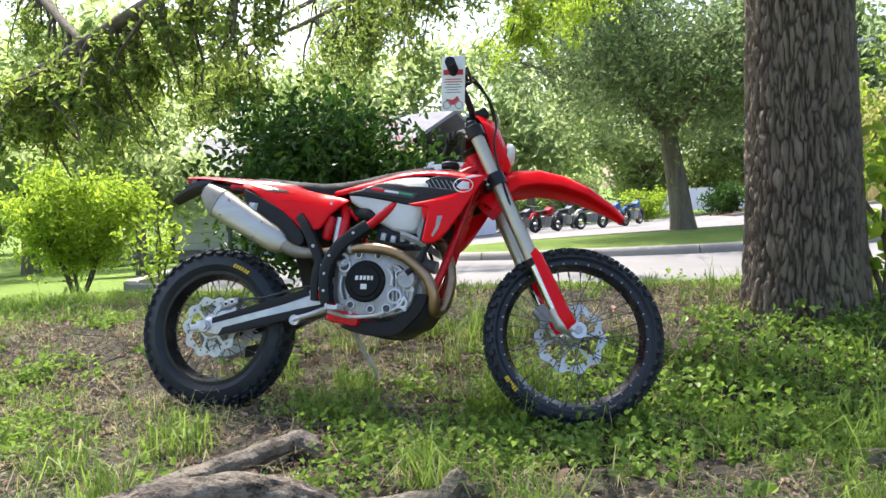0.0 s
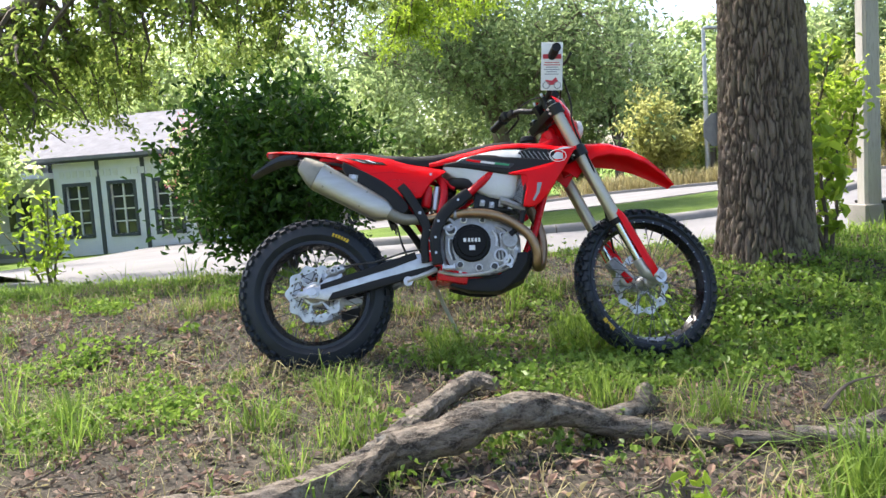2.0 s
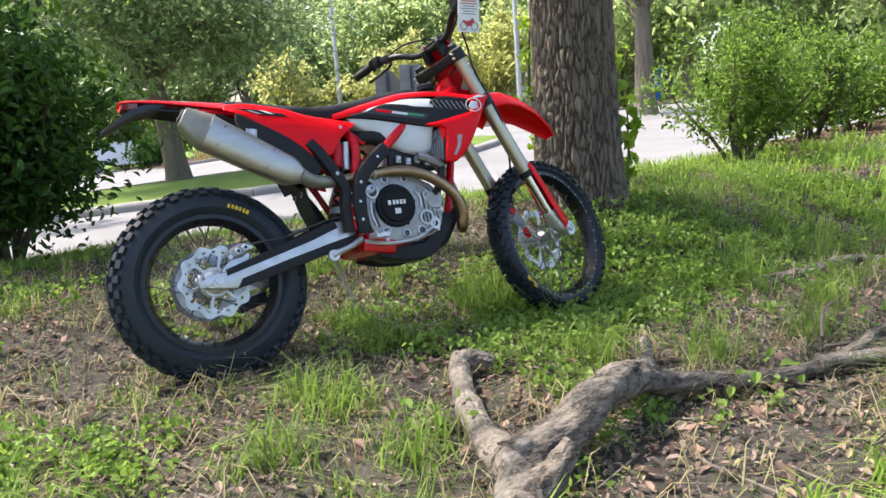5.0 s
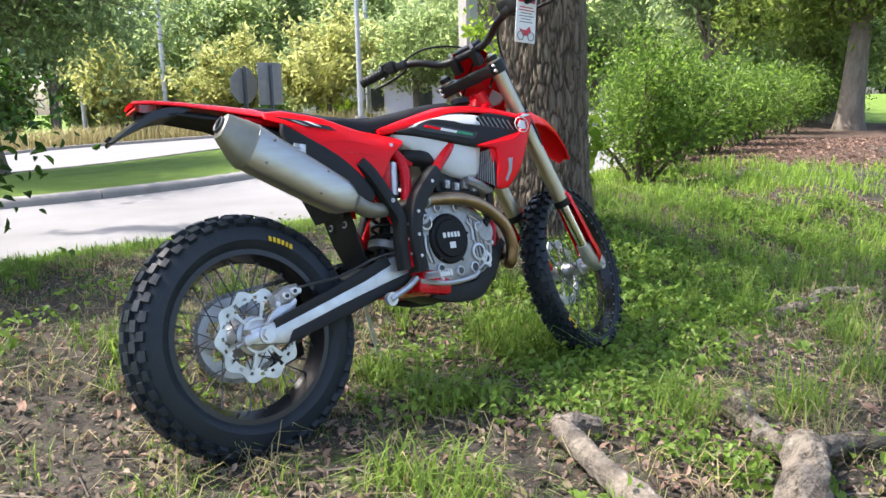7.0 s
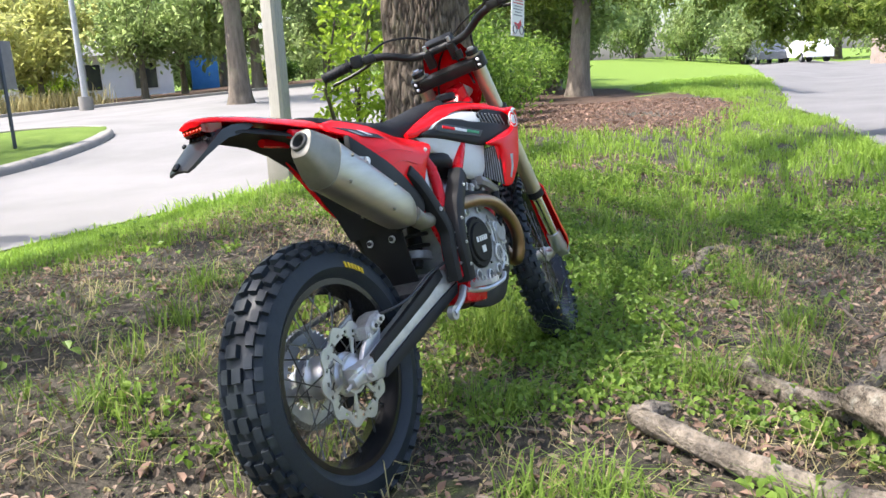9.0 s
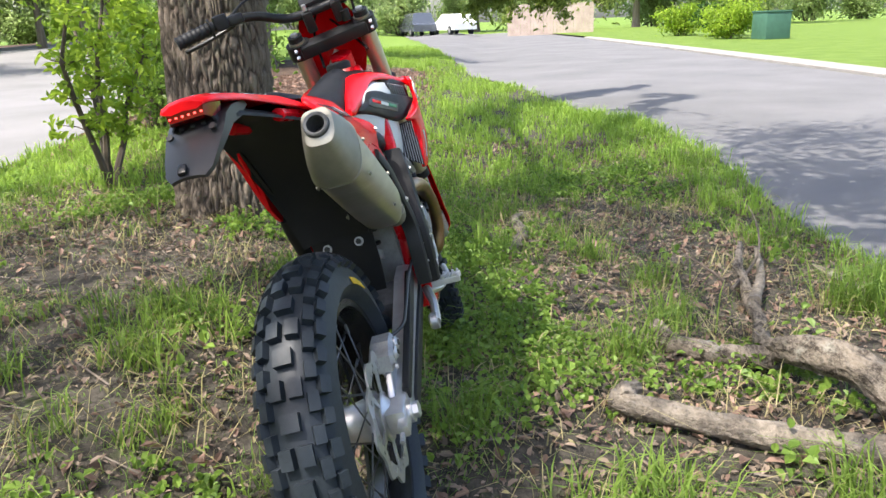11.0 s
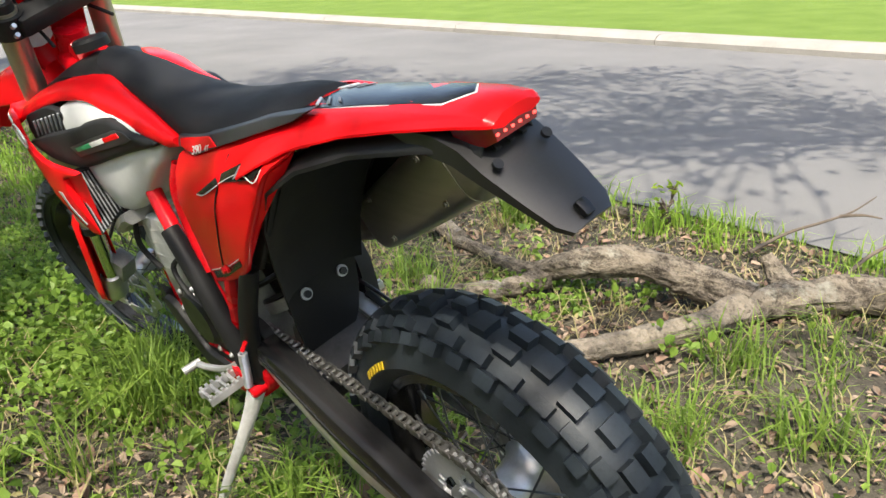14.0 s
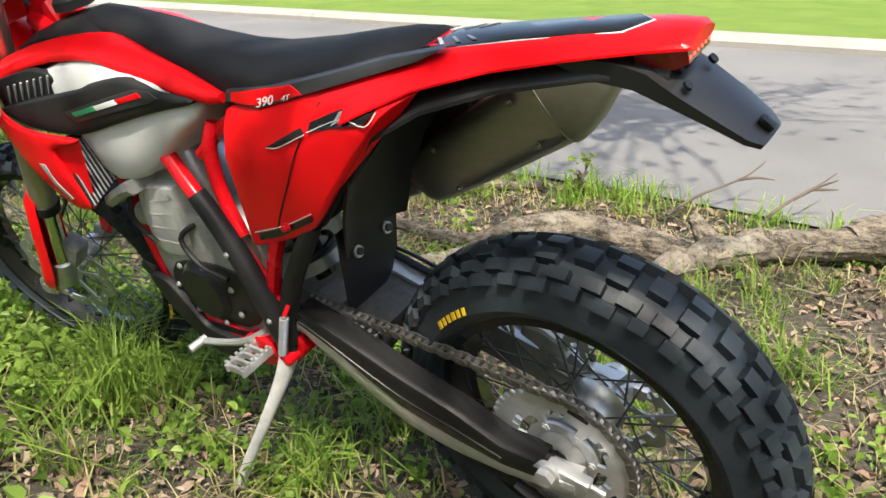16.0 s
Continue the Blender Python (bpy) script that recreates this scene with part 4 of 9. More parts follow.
sprocket()
part("cush_hub", lathe([(0.015, 0.05), (0.046, 0.05), (0.046, 0.066), (0.032, 0.078), (0.015, 0.080)], 28), ALU, rear)
part("disc_boss", lathe([(0.015, -0.05), (0.044, -0.05), (0.044, -0.066), (0.026, -0.080), (0.015, -0.082)], 28), ALU_BRIGHT, rear)
part("axle_boss", lathe([(0.010, -0.037), (0.026, -0.037), (0.024, -0.060), (0.010, -0.075)], 24), ALU_BRIGHT, front)


# yellow maker's marks on the tyres, as plain bars
def tyre_marks(parent, R, y_side, y_out, a0, n, up, step_a, name="tyre_marking"):
    for s in (-1, 1):
        bm = bmesh.new()
        for k in range(n):
            a = (a0 if s > 0 else a0 + 0.22) + k * step_a
            m = pose(R * math.cos(a), s * y_out, R * math.sin(a)) @ Matrix.Rotation(-a, 4, "Y") @ pose(0, 0, 0, 0, 0, s * up)
            wd = 0.010 if k % 3 else 0.013
            turned_box = box((0, 0, 0), (0.016 if s < 0 else 0.012, 0.0022, wd * (0.75 if s < 0 else 0.62)))
            turned(turned_box, m)
            me = bpy.data.meshes.new("tmp")
            turned_box.to_mesh(me)
            turned_box.free()
            bm.from_mesh(me)
            bpy.data.meshes.remove(me)
        part(name, bm, YELLOW, parent, "yellow raised sidewall marking")


tyre_marks(rear, 0.266, 1, 0.0640, 0.80, 6, -24, 0.050)
tyre_marks(front, 0.300, 1, 0.0472, 3.55, 6, -14, 0.036)
# white balance marks round the front rim
nip = part("spoke_nipple", disc(0.0035, -0.0355, -0.0375, 8, None, (0.270, 0, 0)), ALU, front)
for k in range(1, 36):
    again(nip, Matrix.Rotation(2 * math.pi * k / 36, 4, "Y"), front)

# swingarm with guards, adjusters and axle
ARM = [(-0.045, -0.026, 0.014), (0.007, -0.034, 0.020), (0.077, -0.039, 0.024), (0.162, -0.034, 0.066), (0.210, -0.026, 0.083), (0.267, -0.010, 0.104), (0.330, 0.026, 0.132), (0.403, 0.081, 0.163), (0.459, 0.128, 0.180), (0.500, 0.135, 0.172)]


def arm_loop(x, z0, z1, y0, y1, s, r=0.008):
    r = min(r, (z1 - z0) * 0.4)
    yz = [(y0, z0), (y1 - r, z0), (y1 - r * 0.3, z0 + r * 0.3), (y1, z0 + r), (y1, z1 - r), (y1 - r * 0.3, z1 - r * 0.3), (y1 - r, z1), (y0, z1)]
    return [(x, s * y, z) for y, z in yz]


def swing_side(s):
    if s > 0:
        arm = part("swingarm_leg", loft([arm_loop(x, z0, z0 + 0.6 * (z1 - z0), 0.078, 0.1185, s) for x, z0, z1 in ARM]), ALU_BRIGHT, bike, "brushed aluminium swingarm leg")
        up = lambda x: float(np.interp(x, [0.0, 0.2, 0.36, 0.46, 0.50], [0.20, 0.28, 0.36, 0.50, 0.62]))
        g = part("swingarm_guard", loft([arm_loop(x, z0 + up(x) * (z1 - z0), z1 + 0.002, 0.076, 0.120, s, 0.014) for x, z0, z1 in ARM[1:]]), BLACK_GLOSS, arm, "glossy black swingarm guard")
        part("guard_ridge", tube(smooth_line([(x, 0.1185, z0 + 0.62 * (z1 - z0)) for x, z0, z1 in ARM[2:-1]], 3), 0.0045, 8), BLACK_GLOSS, g)
    else:
        y1 = 0.112
        prof = [(-0.045, 0.020), (0.03, 0.028), (0.20, 0.080), (0.42, 0.155), (0.50, 0.165), (0.53, 0.120), (0.50, 0.075), (0.40, 0.052), (0.25, 0.012), (0.06, -0.035), (-0.04, -0.022)]
        arm = part("swingarm_leg", panel(prof, lambda x, z: y1 - 0.008, 0.030, 0.008, None, s), ALU_BRIGHT, bike, "brushed aluminium swingarm leg")
        part("swingarm_guard", panel([(0.06, -0.035), (0.25, 0.008), (0.40, 0.048), (0.50, 0.074), (0.515, 0.108), (0.40, 0.082), (0.24, 0.042), (0.08, -0.002)], lambda x, z: y1 + 0.002, 0.012, 0.004, None, s), BLACK, arm, "black plastic swingarm guard")
        part("swingarm_guard", panel([(0.03, 0.012), (0.20, 0.060), (0.34, 0.100), (0.44, 0.136), (0.43, 0.164), (0.20, 0.088), (0.03, 0.034)], lambda x, z: y1 + 0.002, 0.012, 0.003, None, s), BLACK, arm, "black plastic swingarm guard")
    bm = box((-0.03, s * 0.104, -0.002), (0.072, 0.022, 0.026), (0, -14, 0), 0.006)
    part("chain_adjuster", bm, ALU_BRIGHT, arm)
    bm = disc(0.016, 0.114, 0.130, 6)
    disc(0.023, 0.110, 0.119, 20, bm)
    if s < 0:
        bmesh.ops.scale(bm, vec=(1, -1, 1), verts=bm.verts)
    part("axle_nut", bm, ALU_BRIGHT, arm)
    part("adjuster_bolt", tube([(-0.04, s * 0.100, -0.006), (-0.085, s * 0.100, -0.020)], 0.005, 8), ALU, arm)


both(swing_side)
part("swingarm_bridge", box((0.40, 0, 0.100), (0.10, 0.17, 0.075), (0, -18, 0), 0.012), DARK_CAST, bike)


# chain round both sprockets
def chain():
    y = 0.068
    R, r2 = 0.119, 0.030
    c2 = Vector((0.505, y, 0.145))
    pts = []
    top_a = math.atan2(c2.z, c2.x)
    gap = math.asin((R - r2) / c2.xz.length) if False else math.asin((R - r2) / math.hypot(c2.x, c2.z))
    a_top = top_a + math.pi / 2 - gap
    a_bot = top_a - math.pi / 2 + gap
    for k in range(25):
        a = a_top + (2 * math.pi - (a_top - a_bot)) * k / 24
        pts.append(Vector((R * math.cos(a), y, R * math.sin(a))))
    for k in range(9):
        a = a_bot + (a_top - a_bot) * k / 8
        pts.append(Vector((c2.x + r2 * math.cos(a), y, c2.z + r2 * math.sin(a))))
    pts.append(pts[0])
    seg = [(b - a).length for a, b in zip(pts, pts[1:])]
    total = sum(seg)
    n = int(total / 0.0159)
    bm = bmesh.new()
    for i in range(n):
        d = total * (i + 0.5) / n
        for a, b, L in zip(pts, pts[1:], seg):
            if d <= L:
                p, way = a.lerp(b, d / L), (b - a).normalized()
                break
            d -= L
        ang = math.degrees(math.atan2(-way.z, way.x))
        o = 0.0078 if i % 2 else 0.0056
        for s in (-1, 1):
            box((p.x, p.y + s * o, p.z), (0.0205, 0.0018, 0.0125), (0, ang, 0), 0.0, bm)
        for e in (-0.0079, 0.0079):
            q = p + way * e
            disc(0.0046, q.y - 0.0092, q.y + 0.0092, 6, bm, (q.x, 0, q.z))
    return part("chain", bm, CHAIN_STEEL, bike, "steel roller drive chain", smooth=False)


chain()
part("chain_guide", panel([(0.10, -0.115), (0.20, -0.085), (0.20, -0.045), (0.10, -0.070)], lambda x, z: 0.082, 0.028, 0.004), BLACK, bike, "black plastic chain guide")
part("front_sprocket_cover", panel([(0.46, 0.100), (0.55, 0.085), (0.58, 0.150), (0.55, 0.200), (0.47, 0.190)], lambda x, z: 0.092, 0.018, 0.006, div=4), BLACK, bike)


# frame tubes
def strap(pts, half, y_in, bm=None):
    """A flat moulded strap along (x, y, z): half wide in the side plane, y_in its thickness, edges rounded."""
    line = smooth_line(pts, 6)
    n = len(line)
    loops = []
    for i, p in enumerate(line):
        d = Vector(line[min(i + 1, n - 1)]) - Vector(line[max(i - 1, 0)])
        w = Vector((-d.z, 0, d.x)).normalized() * float(np.interp(i / (n - 1), np.linspace(0, 1, len(half)), half))
        o = Vector((0, math.copysign(y_in, p[1]), 0))
        loops.append([Vector(p) + w * a + o * b for a, b in ((-1, -1), (-1, -0.35), (-0.86, -0.08), (-0.55, 0), (0.55, 0), (0.86, -0.08), (1, -0.35), (1, -1))])
    return loft(loops, bm)


def frame_side(s):
    if s < 0:
        spar = [(1.06, 0.025, 0.66), (0.92, 0.070, 0.585), (0.80, 0.095, 0.525), (0.724, 0.110, 0.463), (0.673, 0.116, 0.418), (0.615, 0.117, 0.372), (0.555, 0.116, 0.320), (0.512, 0.114, 0.240), (0.505, 0.110, 0.170), (0.53, 0.105, 0.10)]
    else:
        spar = [(1.06, 0.025, 0.66), (0.92, 0.045, 0.590), (0.79, 0.060, 0.530), (0.735, 0.076, 0.482), (0.693, 0.090, 0.435), (0.635, 0.105, 0.384), (0.585, 0.112, 0.332), (0.545, 0.114, 0.270), (0.515, 0.112, 0.200), (0.51, 0.105, 0.10)]
    bm = tube(smooth_line([(x, s * y, z) for x, y, z in spar], 6), [0.021, 0.0175, 0.0165, 0.0165] if s < 0 else [0.020, 0.0155, 0.0145, 0.0145], 14)
    part("frame_spar", bm, RED_PAINT, bike, "glossy red steel frame tube")
    bm = tube(smooth_line([(1.05, s * 0.02, 0.56), (0.985, s * 0.040, 0.35), (0.925, s * 0.070, 0.17), (0.86, s * 0.085, 0.080), (0.70, s * 0.09, 0.045), (0.54, s * 0.095, 0.055)], 6), 0.0155, 10)
    part("frame_cradle", bm, RED_PAINT, bike, "glossy red steel frame tube")
    bm = tube(smooth_line([(0.610, s * 0.078, 0.445), (0.50, s * 0.060, 0.515), (0.25, s * 0.050, 0.570), (0.02, s * 0.045, 0.590)], 5), 0.012, 8)
    part("subframe_rail", bm, RED_PAINT, bike, "glossy red subframe rail")
    bm = tube(smooth_line([(0.515, s * 0.110, 0.200), (0.44, s * 0.108, 0.335), (0.34, s * 0.090, 0.450), (0.22, s * 0.065, 0.550)], 5), 0.013, 8)
    part("subframe_stay", bm, RED_PAINT, bike, "glossy red subframe stay")
    # upright tube beside the shock
    upright = [(0.535, 0.070, 0.505), (0.560, 0.092, 0.450), (0.556, 0.104, 0.380), (0.535, 0.108, 0.310)] if s < 0 else [(0.555, 0.070, 0.505), (0.569, 0.088, 0.459), (0.572, 0.094, 0.380), (0.545, 0.104, 0.310)]
    bm = tube(smooth_line([(x, s * y, z) for x, y, z in upright], 5), 0.017 if s < 0 else 0.0125, 12)
    part("frame_upright", bm, RED_PAINT, bike, "glossy red upright frame tube")
    # black protectors over the main tube and the lower stay
    if s < 0:
        cover, girth = [(0.668, 0.146, 0.414), (0.615, 0.158, 0.374), (0.560, 0.166, 0.322), (0.524, 0.172, 0.255), (0.516, 0.173, 0.190), (0.526, 0.166, 0.105)], [0.024, 0.026, 0.026, 0.024, 0.023, 0.022]
    else:
        cover, girth = [(0.606, 0.119, 0.392), (0.560, 0.124, 0.320), (0.524, 0.128, 0.228), (0.512, 0.124, 0.140), (0.508, 0.122, 0.080)], [0.017, 0.0195, 0.020, 0.022, 0.018]
    if s < 0:
        bm = strap([(x, -y, z) for x, y, z in cover], girth, 0.044)
    else:
        bm = tube(smooth_line([(x, y, z) for x, y, z in cover], 6), girth, 14)
    g = part("frame_guard", bm, BLACK, bike, "black textured frame guard")
    for q in ((0.618, 0.377, 0.157), (0.532, 0.285, 0.170), (0.518, 0.215, 0.172), (0.519, 0.150, 0.169)) if s < 0 else ((0.545, 0.300, 0.147), (0.495, 0.175, 0.150)):
        bolt(g, (q[0], s * q[2], q[1]), 0.0036, s, ALU_BRIGHT)
    if s < 0:
        bm = strap([(0.375, -0.136, 0.450), (0.407, -0.146, 0.407), (0.454, -0.152, 0.326), (0.482, -0.156, 0.262), (0.472, -0.157, 0.200), (0.474, -0.152, 0.115)], [0.019, 0.020, 0.020, 0.018, 0.016], 0.034)
        g = part("heat_guard", bm, BLACK, bike, "black stay guard")
        bolt(g, (0.455, -0.152, 0.325), 0.0045, -1)
        rail = part("pivot_plate", strap([(0.499, -0.150, 0.265), (0.493, -0.152, 0.220), (0.496, -0.148, 0.120)], [0.004, 0.006, 0.006], 0.030), RED_PAINT, bike, "red frame web between the guards")
        for z in (0.250, 0.205, 0.160):
            bolt(rail, (0.4945, -0.151, z), 0.0030, -1)
    else:
        bm = tube(smooth_line([(0.500, 0.118, 0.110), (0.478, 0.116, 0.180), (0.432, 0.113, 0.260), (0.372, 0.110, 0.338), (0.350, 0.106, 0.370)], 5), [0.018, 0.017, 0.015], 12)
        part("stay_guard", bm, BLACK, bike, "black stay guard")


both(frame_side)
part("steering_head", tube([STEM + AXIS * -0.09, STEM + AXIS * 0.13], 0.034, 16), RED_PAINT, bike, "glossy red steering head")
part("head_gusset", box((1.03, 0, 0.60), (0.12, 0.05, 0.15), (0, 26, 0), 0.012), RED_PAINT, bike)
part("cradle_plate", box((0.588, 0, 0.055), (0.135, 0.270, 0.056), (0, 10, 0), 0.018), RED_PAINT, bike, "red lower frame plate")


# engine
def engine():
    outline = [(0.535, 0.290), (0.60, 0.325), (0.70, 0.318), (0.80, 0.300), (0.875, 0.245), (0.885, 0.150), (0.86, 0.075), (0.76, 0.040), (0.62, 0.045), (0.545, 0.090), (0.525, 0.190)]
    bm = bmesh.new()
    panel(outline, lambda x, z: 0.085, 0.170, 0.012, bm, 1, div=3)
    e = part("crankcase", bm, ALU, bike, "cast grey aluminium crankcase")
    # right-hand case with ribs and the round clutch cover
    bm = panel([(0.560, 0.270), (0.64, 0.312), (0.76, 0.300), (0.85, 0.250), (0.868, 0.165), (0.84, 0.090), (0.74, 0.058), (0.62, 0.065), (0.56, 0.130)], lambda x, z: 0.122, 0.045, 0.010, side=-1, div=3)
    part("clutch_case", bm, ALU, e, "pale cast clutch case")
    bm = disc(0.081, -0.115, -0.140, 40, at=(0.672, 0, 0.194), bevel=0.006)
    disc(0.062, -0.140, -0.146, 40, bm, (0.672, 0, 0.194), 0.004)
    part("clutch_cover", bm, COVER_BLACK, e, "round black clutch cover")
    for k in range(5):
        a = 2 * math.pi * k / 5 + 0.2
        bolt(e, (0.672 + 0.078 * math.cos(a), -0.139, 0.190 + 0.078 * math.sin(a)), 0.003, -1, BLACK_METAL)
    bm = bmesh.new()
    for k, (w, dx) in enumerate(((0.015, -0.030), (0.012, -0.012), (0.011, 0.002), (0.013, 0.017), (0.010, 0.031))):
        box((0.672 + dx, -0.1476, 0.205), (w * 0.8, 0.0016, 0.016), (0, 0, 0), 0, bm)
    box((0.672, -0.1476, 0.172), (0.024, 0.0016, 0.020), (0, 0, 0), 0, bm)
    part("cover_mark", bm, WHITE_STICK, e, "pale maker's mark on the cover")
    for q in ((0.575, 0.265), (0.64, 0.308), (0.76, 0.296), (0.845, 0.245), (0.862, 0.165), (0.835, 0.092), (0.74, 0.062), (0.62, 0.070)):
        bolt(e, (q[0], -0.131, q[1]), 0.005, -1)
    bm = bmesh.new()
    for k in range(5):
        tube([(0.775 + 0.017 * k, -0.132, 0.255 - 0.012 * k), (0.79 + 0.014 * k, -0.132, 0.10 + 0.008 * k)], 0.004, 6, bm)
    part("case_rib", bm, ALU, e)
    # raised bosses round the clutch; dark insets put the shade of hollows into colour
    for cx, cz, rr in ((0.585, 0.252, 0.026), (0.793, 0.140, 0.030), (0.842, 0.178, 0.020), (0.765, 0.092, 0.019), (0.700, 0.088, 0.016), (0.620, 0.102, 0.017), (0.808, 0.222, 0.018), (0.640, 0.295, 0.015), (0.720, 0.292, 0.014)):
        bm = lathe([(rr, -0.126), (rr * 0.96, -0.137), (rr * 0.74, -0.138), (rr * 0.66, -0.126)], 22, at=(cx, 0, cz))
        part("case_boss", bm, ALU_BRIGHT, e)
        part("case_hollow", disc(rr * 0.66, -0.124, -0.1325, 18, None, (cx, 0, cz)), DARK_CAST, e)
    for pts in (((0.770, 0.262), (0.800, 0.250), (0.822, 0.228)), ((0.760, 0.245), (0.778, 0.215), (0.775, 0.180)), ((0.832, 0.140), (0.815, 0.105), (0.785, 0.085)), ((0.575, 0.215), (0.572, 0.170), (0.585, 0.125))):
        part("case_seam", tube(smooth_line([(x, -0.1315, z) for x, z in pts], 5), 0.0055, 8), ALU_BRIGHT, e)
        part("case_hollow", tube(smooth_line([(x + 0.012, -0.1285, z - 0.003) for x, z in pts], 5), 0.006, 6), DARK_CAST, e)
    lathe([(0.028, -0.128), (0.028, -0.138), (0.016, -0.138), (0.016, -0.128)], 24, (bm := bmesh.new()), True, (0.575, 0, 0.275))
    part("oil_cap", bm, ALU, e)
    lathe([(0.022, -0.128), (0.022, -0.136), (0.012, -0.136), (0.012, -0.128)], 20, (bm := bmesh.new()), True, (0.825, 0, 0.115))
    part("oil_filter_cap", bm, ALU_BRIGHT, e)
    # water pump
    bm = disc(0.040, -0.120, -0.140, 24, at=(0.835, 0, 0.205), bevel=0.008)
    part("water_pump", bm, ALU, e, "cast water pump cover")
    # left-hand ignition cover
    bm = disc(0.068, 0.082, 0.112, 36, at=(0.75, 0, 0.140), bevel=0.012)
    panel([(0.60, 0.205), (0.70, 0.215), (0.83, 0.190), (0.86, 0.12), (0.80, 0.07), (0.66, 0.07), (0.59, 0.13)], lambda x, z: 0.092, 0.03, 0.010, bm, 1, div=3)
    part("ignition_cover", bm, BLACK_METAL, e, "black ignition cover")
    for k in range(7):
        a = 2 * math.pi * k / 7
        bolt(e, (0.74 + 0.095 * math.cos(a), 0.104, 0.140 + 0.068 * math.sin(a)), 0.0045, 1, ALU_BRIGHT)
    # pale barrel flank above the ignition cover
    bm = panel([(0.715, 0.375), (0.780, 0.372), (0.835, 0.358), (0.858, 0.300), (0.862, 0.245), (0.845, 0.215), (0.800, 0.212), (0.755, 0.225), (0.735, 0.270)], lambda x, z: 0.094, 0.030, 0.008, None, 1, div=3)
    flank = part("barrel_flank", bm, ALU_PALE, e, "pale cast barrel flank")
    # ribs, each with a dark strip below it painted in as shade
    for k in range(4):
        part("cast_rib", tube([(0.735 + 0.012 * k, 0.096, 0.350 - 0.034 * k), (0.826 + 0.010 * k, 0.096, 0.334 - 0.030 * k)], 0.005, 6), ALU_PALE, flank)
        part("rib_groove", tube([(0.738 + 0.012 * k, 0.0945, 0.340 - 0.034 * k), (0.826 + 0.010 * k, 0.0945, 0.324 - 0.030 * k)], 0.0035, 6), DARK_CAST, flank)
    for x, z in ((0.735, 0.355), (0.822, 0.345), (0.770, 0.232), (0.845, 0.235)):
        bolt(flank, (x, 0.096, z), 0.0055, 1)
    # cylinder, with head, leaning forward
    rings = []
    for k in range(13):
        w = (0.075, 0.066)[k % 2]
        c = Vector((0.735 + 0.005 * k, 0, 0.305 + 0.0115 * k))
        rings.append([c + Vector((0.075 * math.copysign(abs(math.cos(a)) ** 0.6, math.cos(a)), w * math.copysign(abs(math.sin(a)) ** 0.6, math.sin(a)), -0.010 * math.cos(a))) for a in (2 * math.pi * j / 28 for j in range(28))])
    bm = loft(rings)
    part("cylinder", bm, ALU_BRIGHT, e, "grey finned cylinder")
    bm = box((0.80, 0, 0.470), (0.175, 0.165, 0.075), (0, 8, 0), 0.016)
    part("cylinder_head", bm, ALU, e, "cast cylinder head")
    bm = box((0.812, 0, 0.535), (0.15, 0.135, 0.055), (0, 8, 0), 0.018)
    part("valve_cover", bm, BLACK_METAL, e, "black valve cover")
    for s in (-1, 1):
        for q in ((0.73, 0.46), (0.86, 0.44), (0.74, 0.34), (0.83, 0.34)):
            bolt(e, (q[0], s * 0.083, q[1]), 0.007, s)
    # dark plate, lugs and hose added to darken the gaps right of the cylinder
    part("coil_bracket", panel([(0.685, 0.335), (0.735, 0.320), (0.880, 0.325), (0.885, 0.385), (0.800, 0.392), (0.750, 0.405), (0.695, 0.425)], lambda x, z: 0.090, 0.012, 0.004, side=-1), BLACK_METAL, e)
    for k, (x, z) in enumerate(((0.725, 0.372), (0.765, 0.362), (0.805, 0.368), (0.845, 0.352))):
        part("cast_lug", box((x, -0.102, z), (0.022, 0.020, 0.030), (0, 8, 0), 0.005), ALU, e)
        bolt(e, (x, -0.112, z + 0.004), 0.0045, -1)
    part("breather_hose", tube(smooth_line([(0.69, -0.098, 0.345), (0.73, -0.112, 0.345), (0.79, -0.116, 0.338), (0.85, -0.112, 0.335)], 5), 0.008, 8), BLACK, e)
    bm = tube(smooth_line([(0.70, -0.06, 0.43), (0.66, -0.085, 0.46), (0.60, -0.06, 0.47), (0.54, 0, 0.46)], 5), 0.028, 12)
    part("throttle_body", bm, BLACK, e, "black throttle body and intake boot")
    bm = tube(smooth_line([(0.835, -0.135, 0.225), (0.88, -0.13, 0.27), (0.90, -0.12, 0.33), (0.93, -0.12, 0.37)], 5), 0.013, 10)
    part("coolant_hose", bm, BLACK, e, "black rubber coolant hose")
    bm = tube(smooth_line([(0.70, 0.09, 0.30), (0.74, 0.11, 0.27), (0.70, 0.115, 0.22), (0.64, 0.11, 0.20)], 5), 0.0055, 8)
    part("wiring_loom", bm, BLACK, e)
    bm = tube(smooth_line([(0.84, 0.10, 0.38), (0.87, 0.115, 0.30), (0.84, 0.105, 0.24)], 5), 0.006, 8)
    part("starter_hose", bm, BLACK, e)
    bm = tube([(0.80, 0.07, 0.30), (0.90, 0.07, 0.28)], 0.026, 14)
    part("starter_motor", bm, ALU, e)


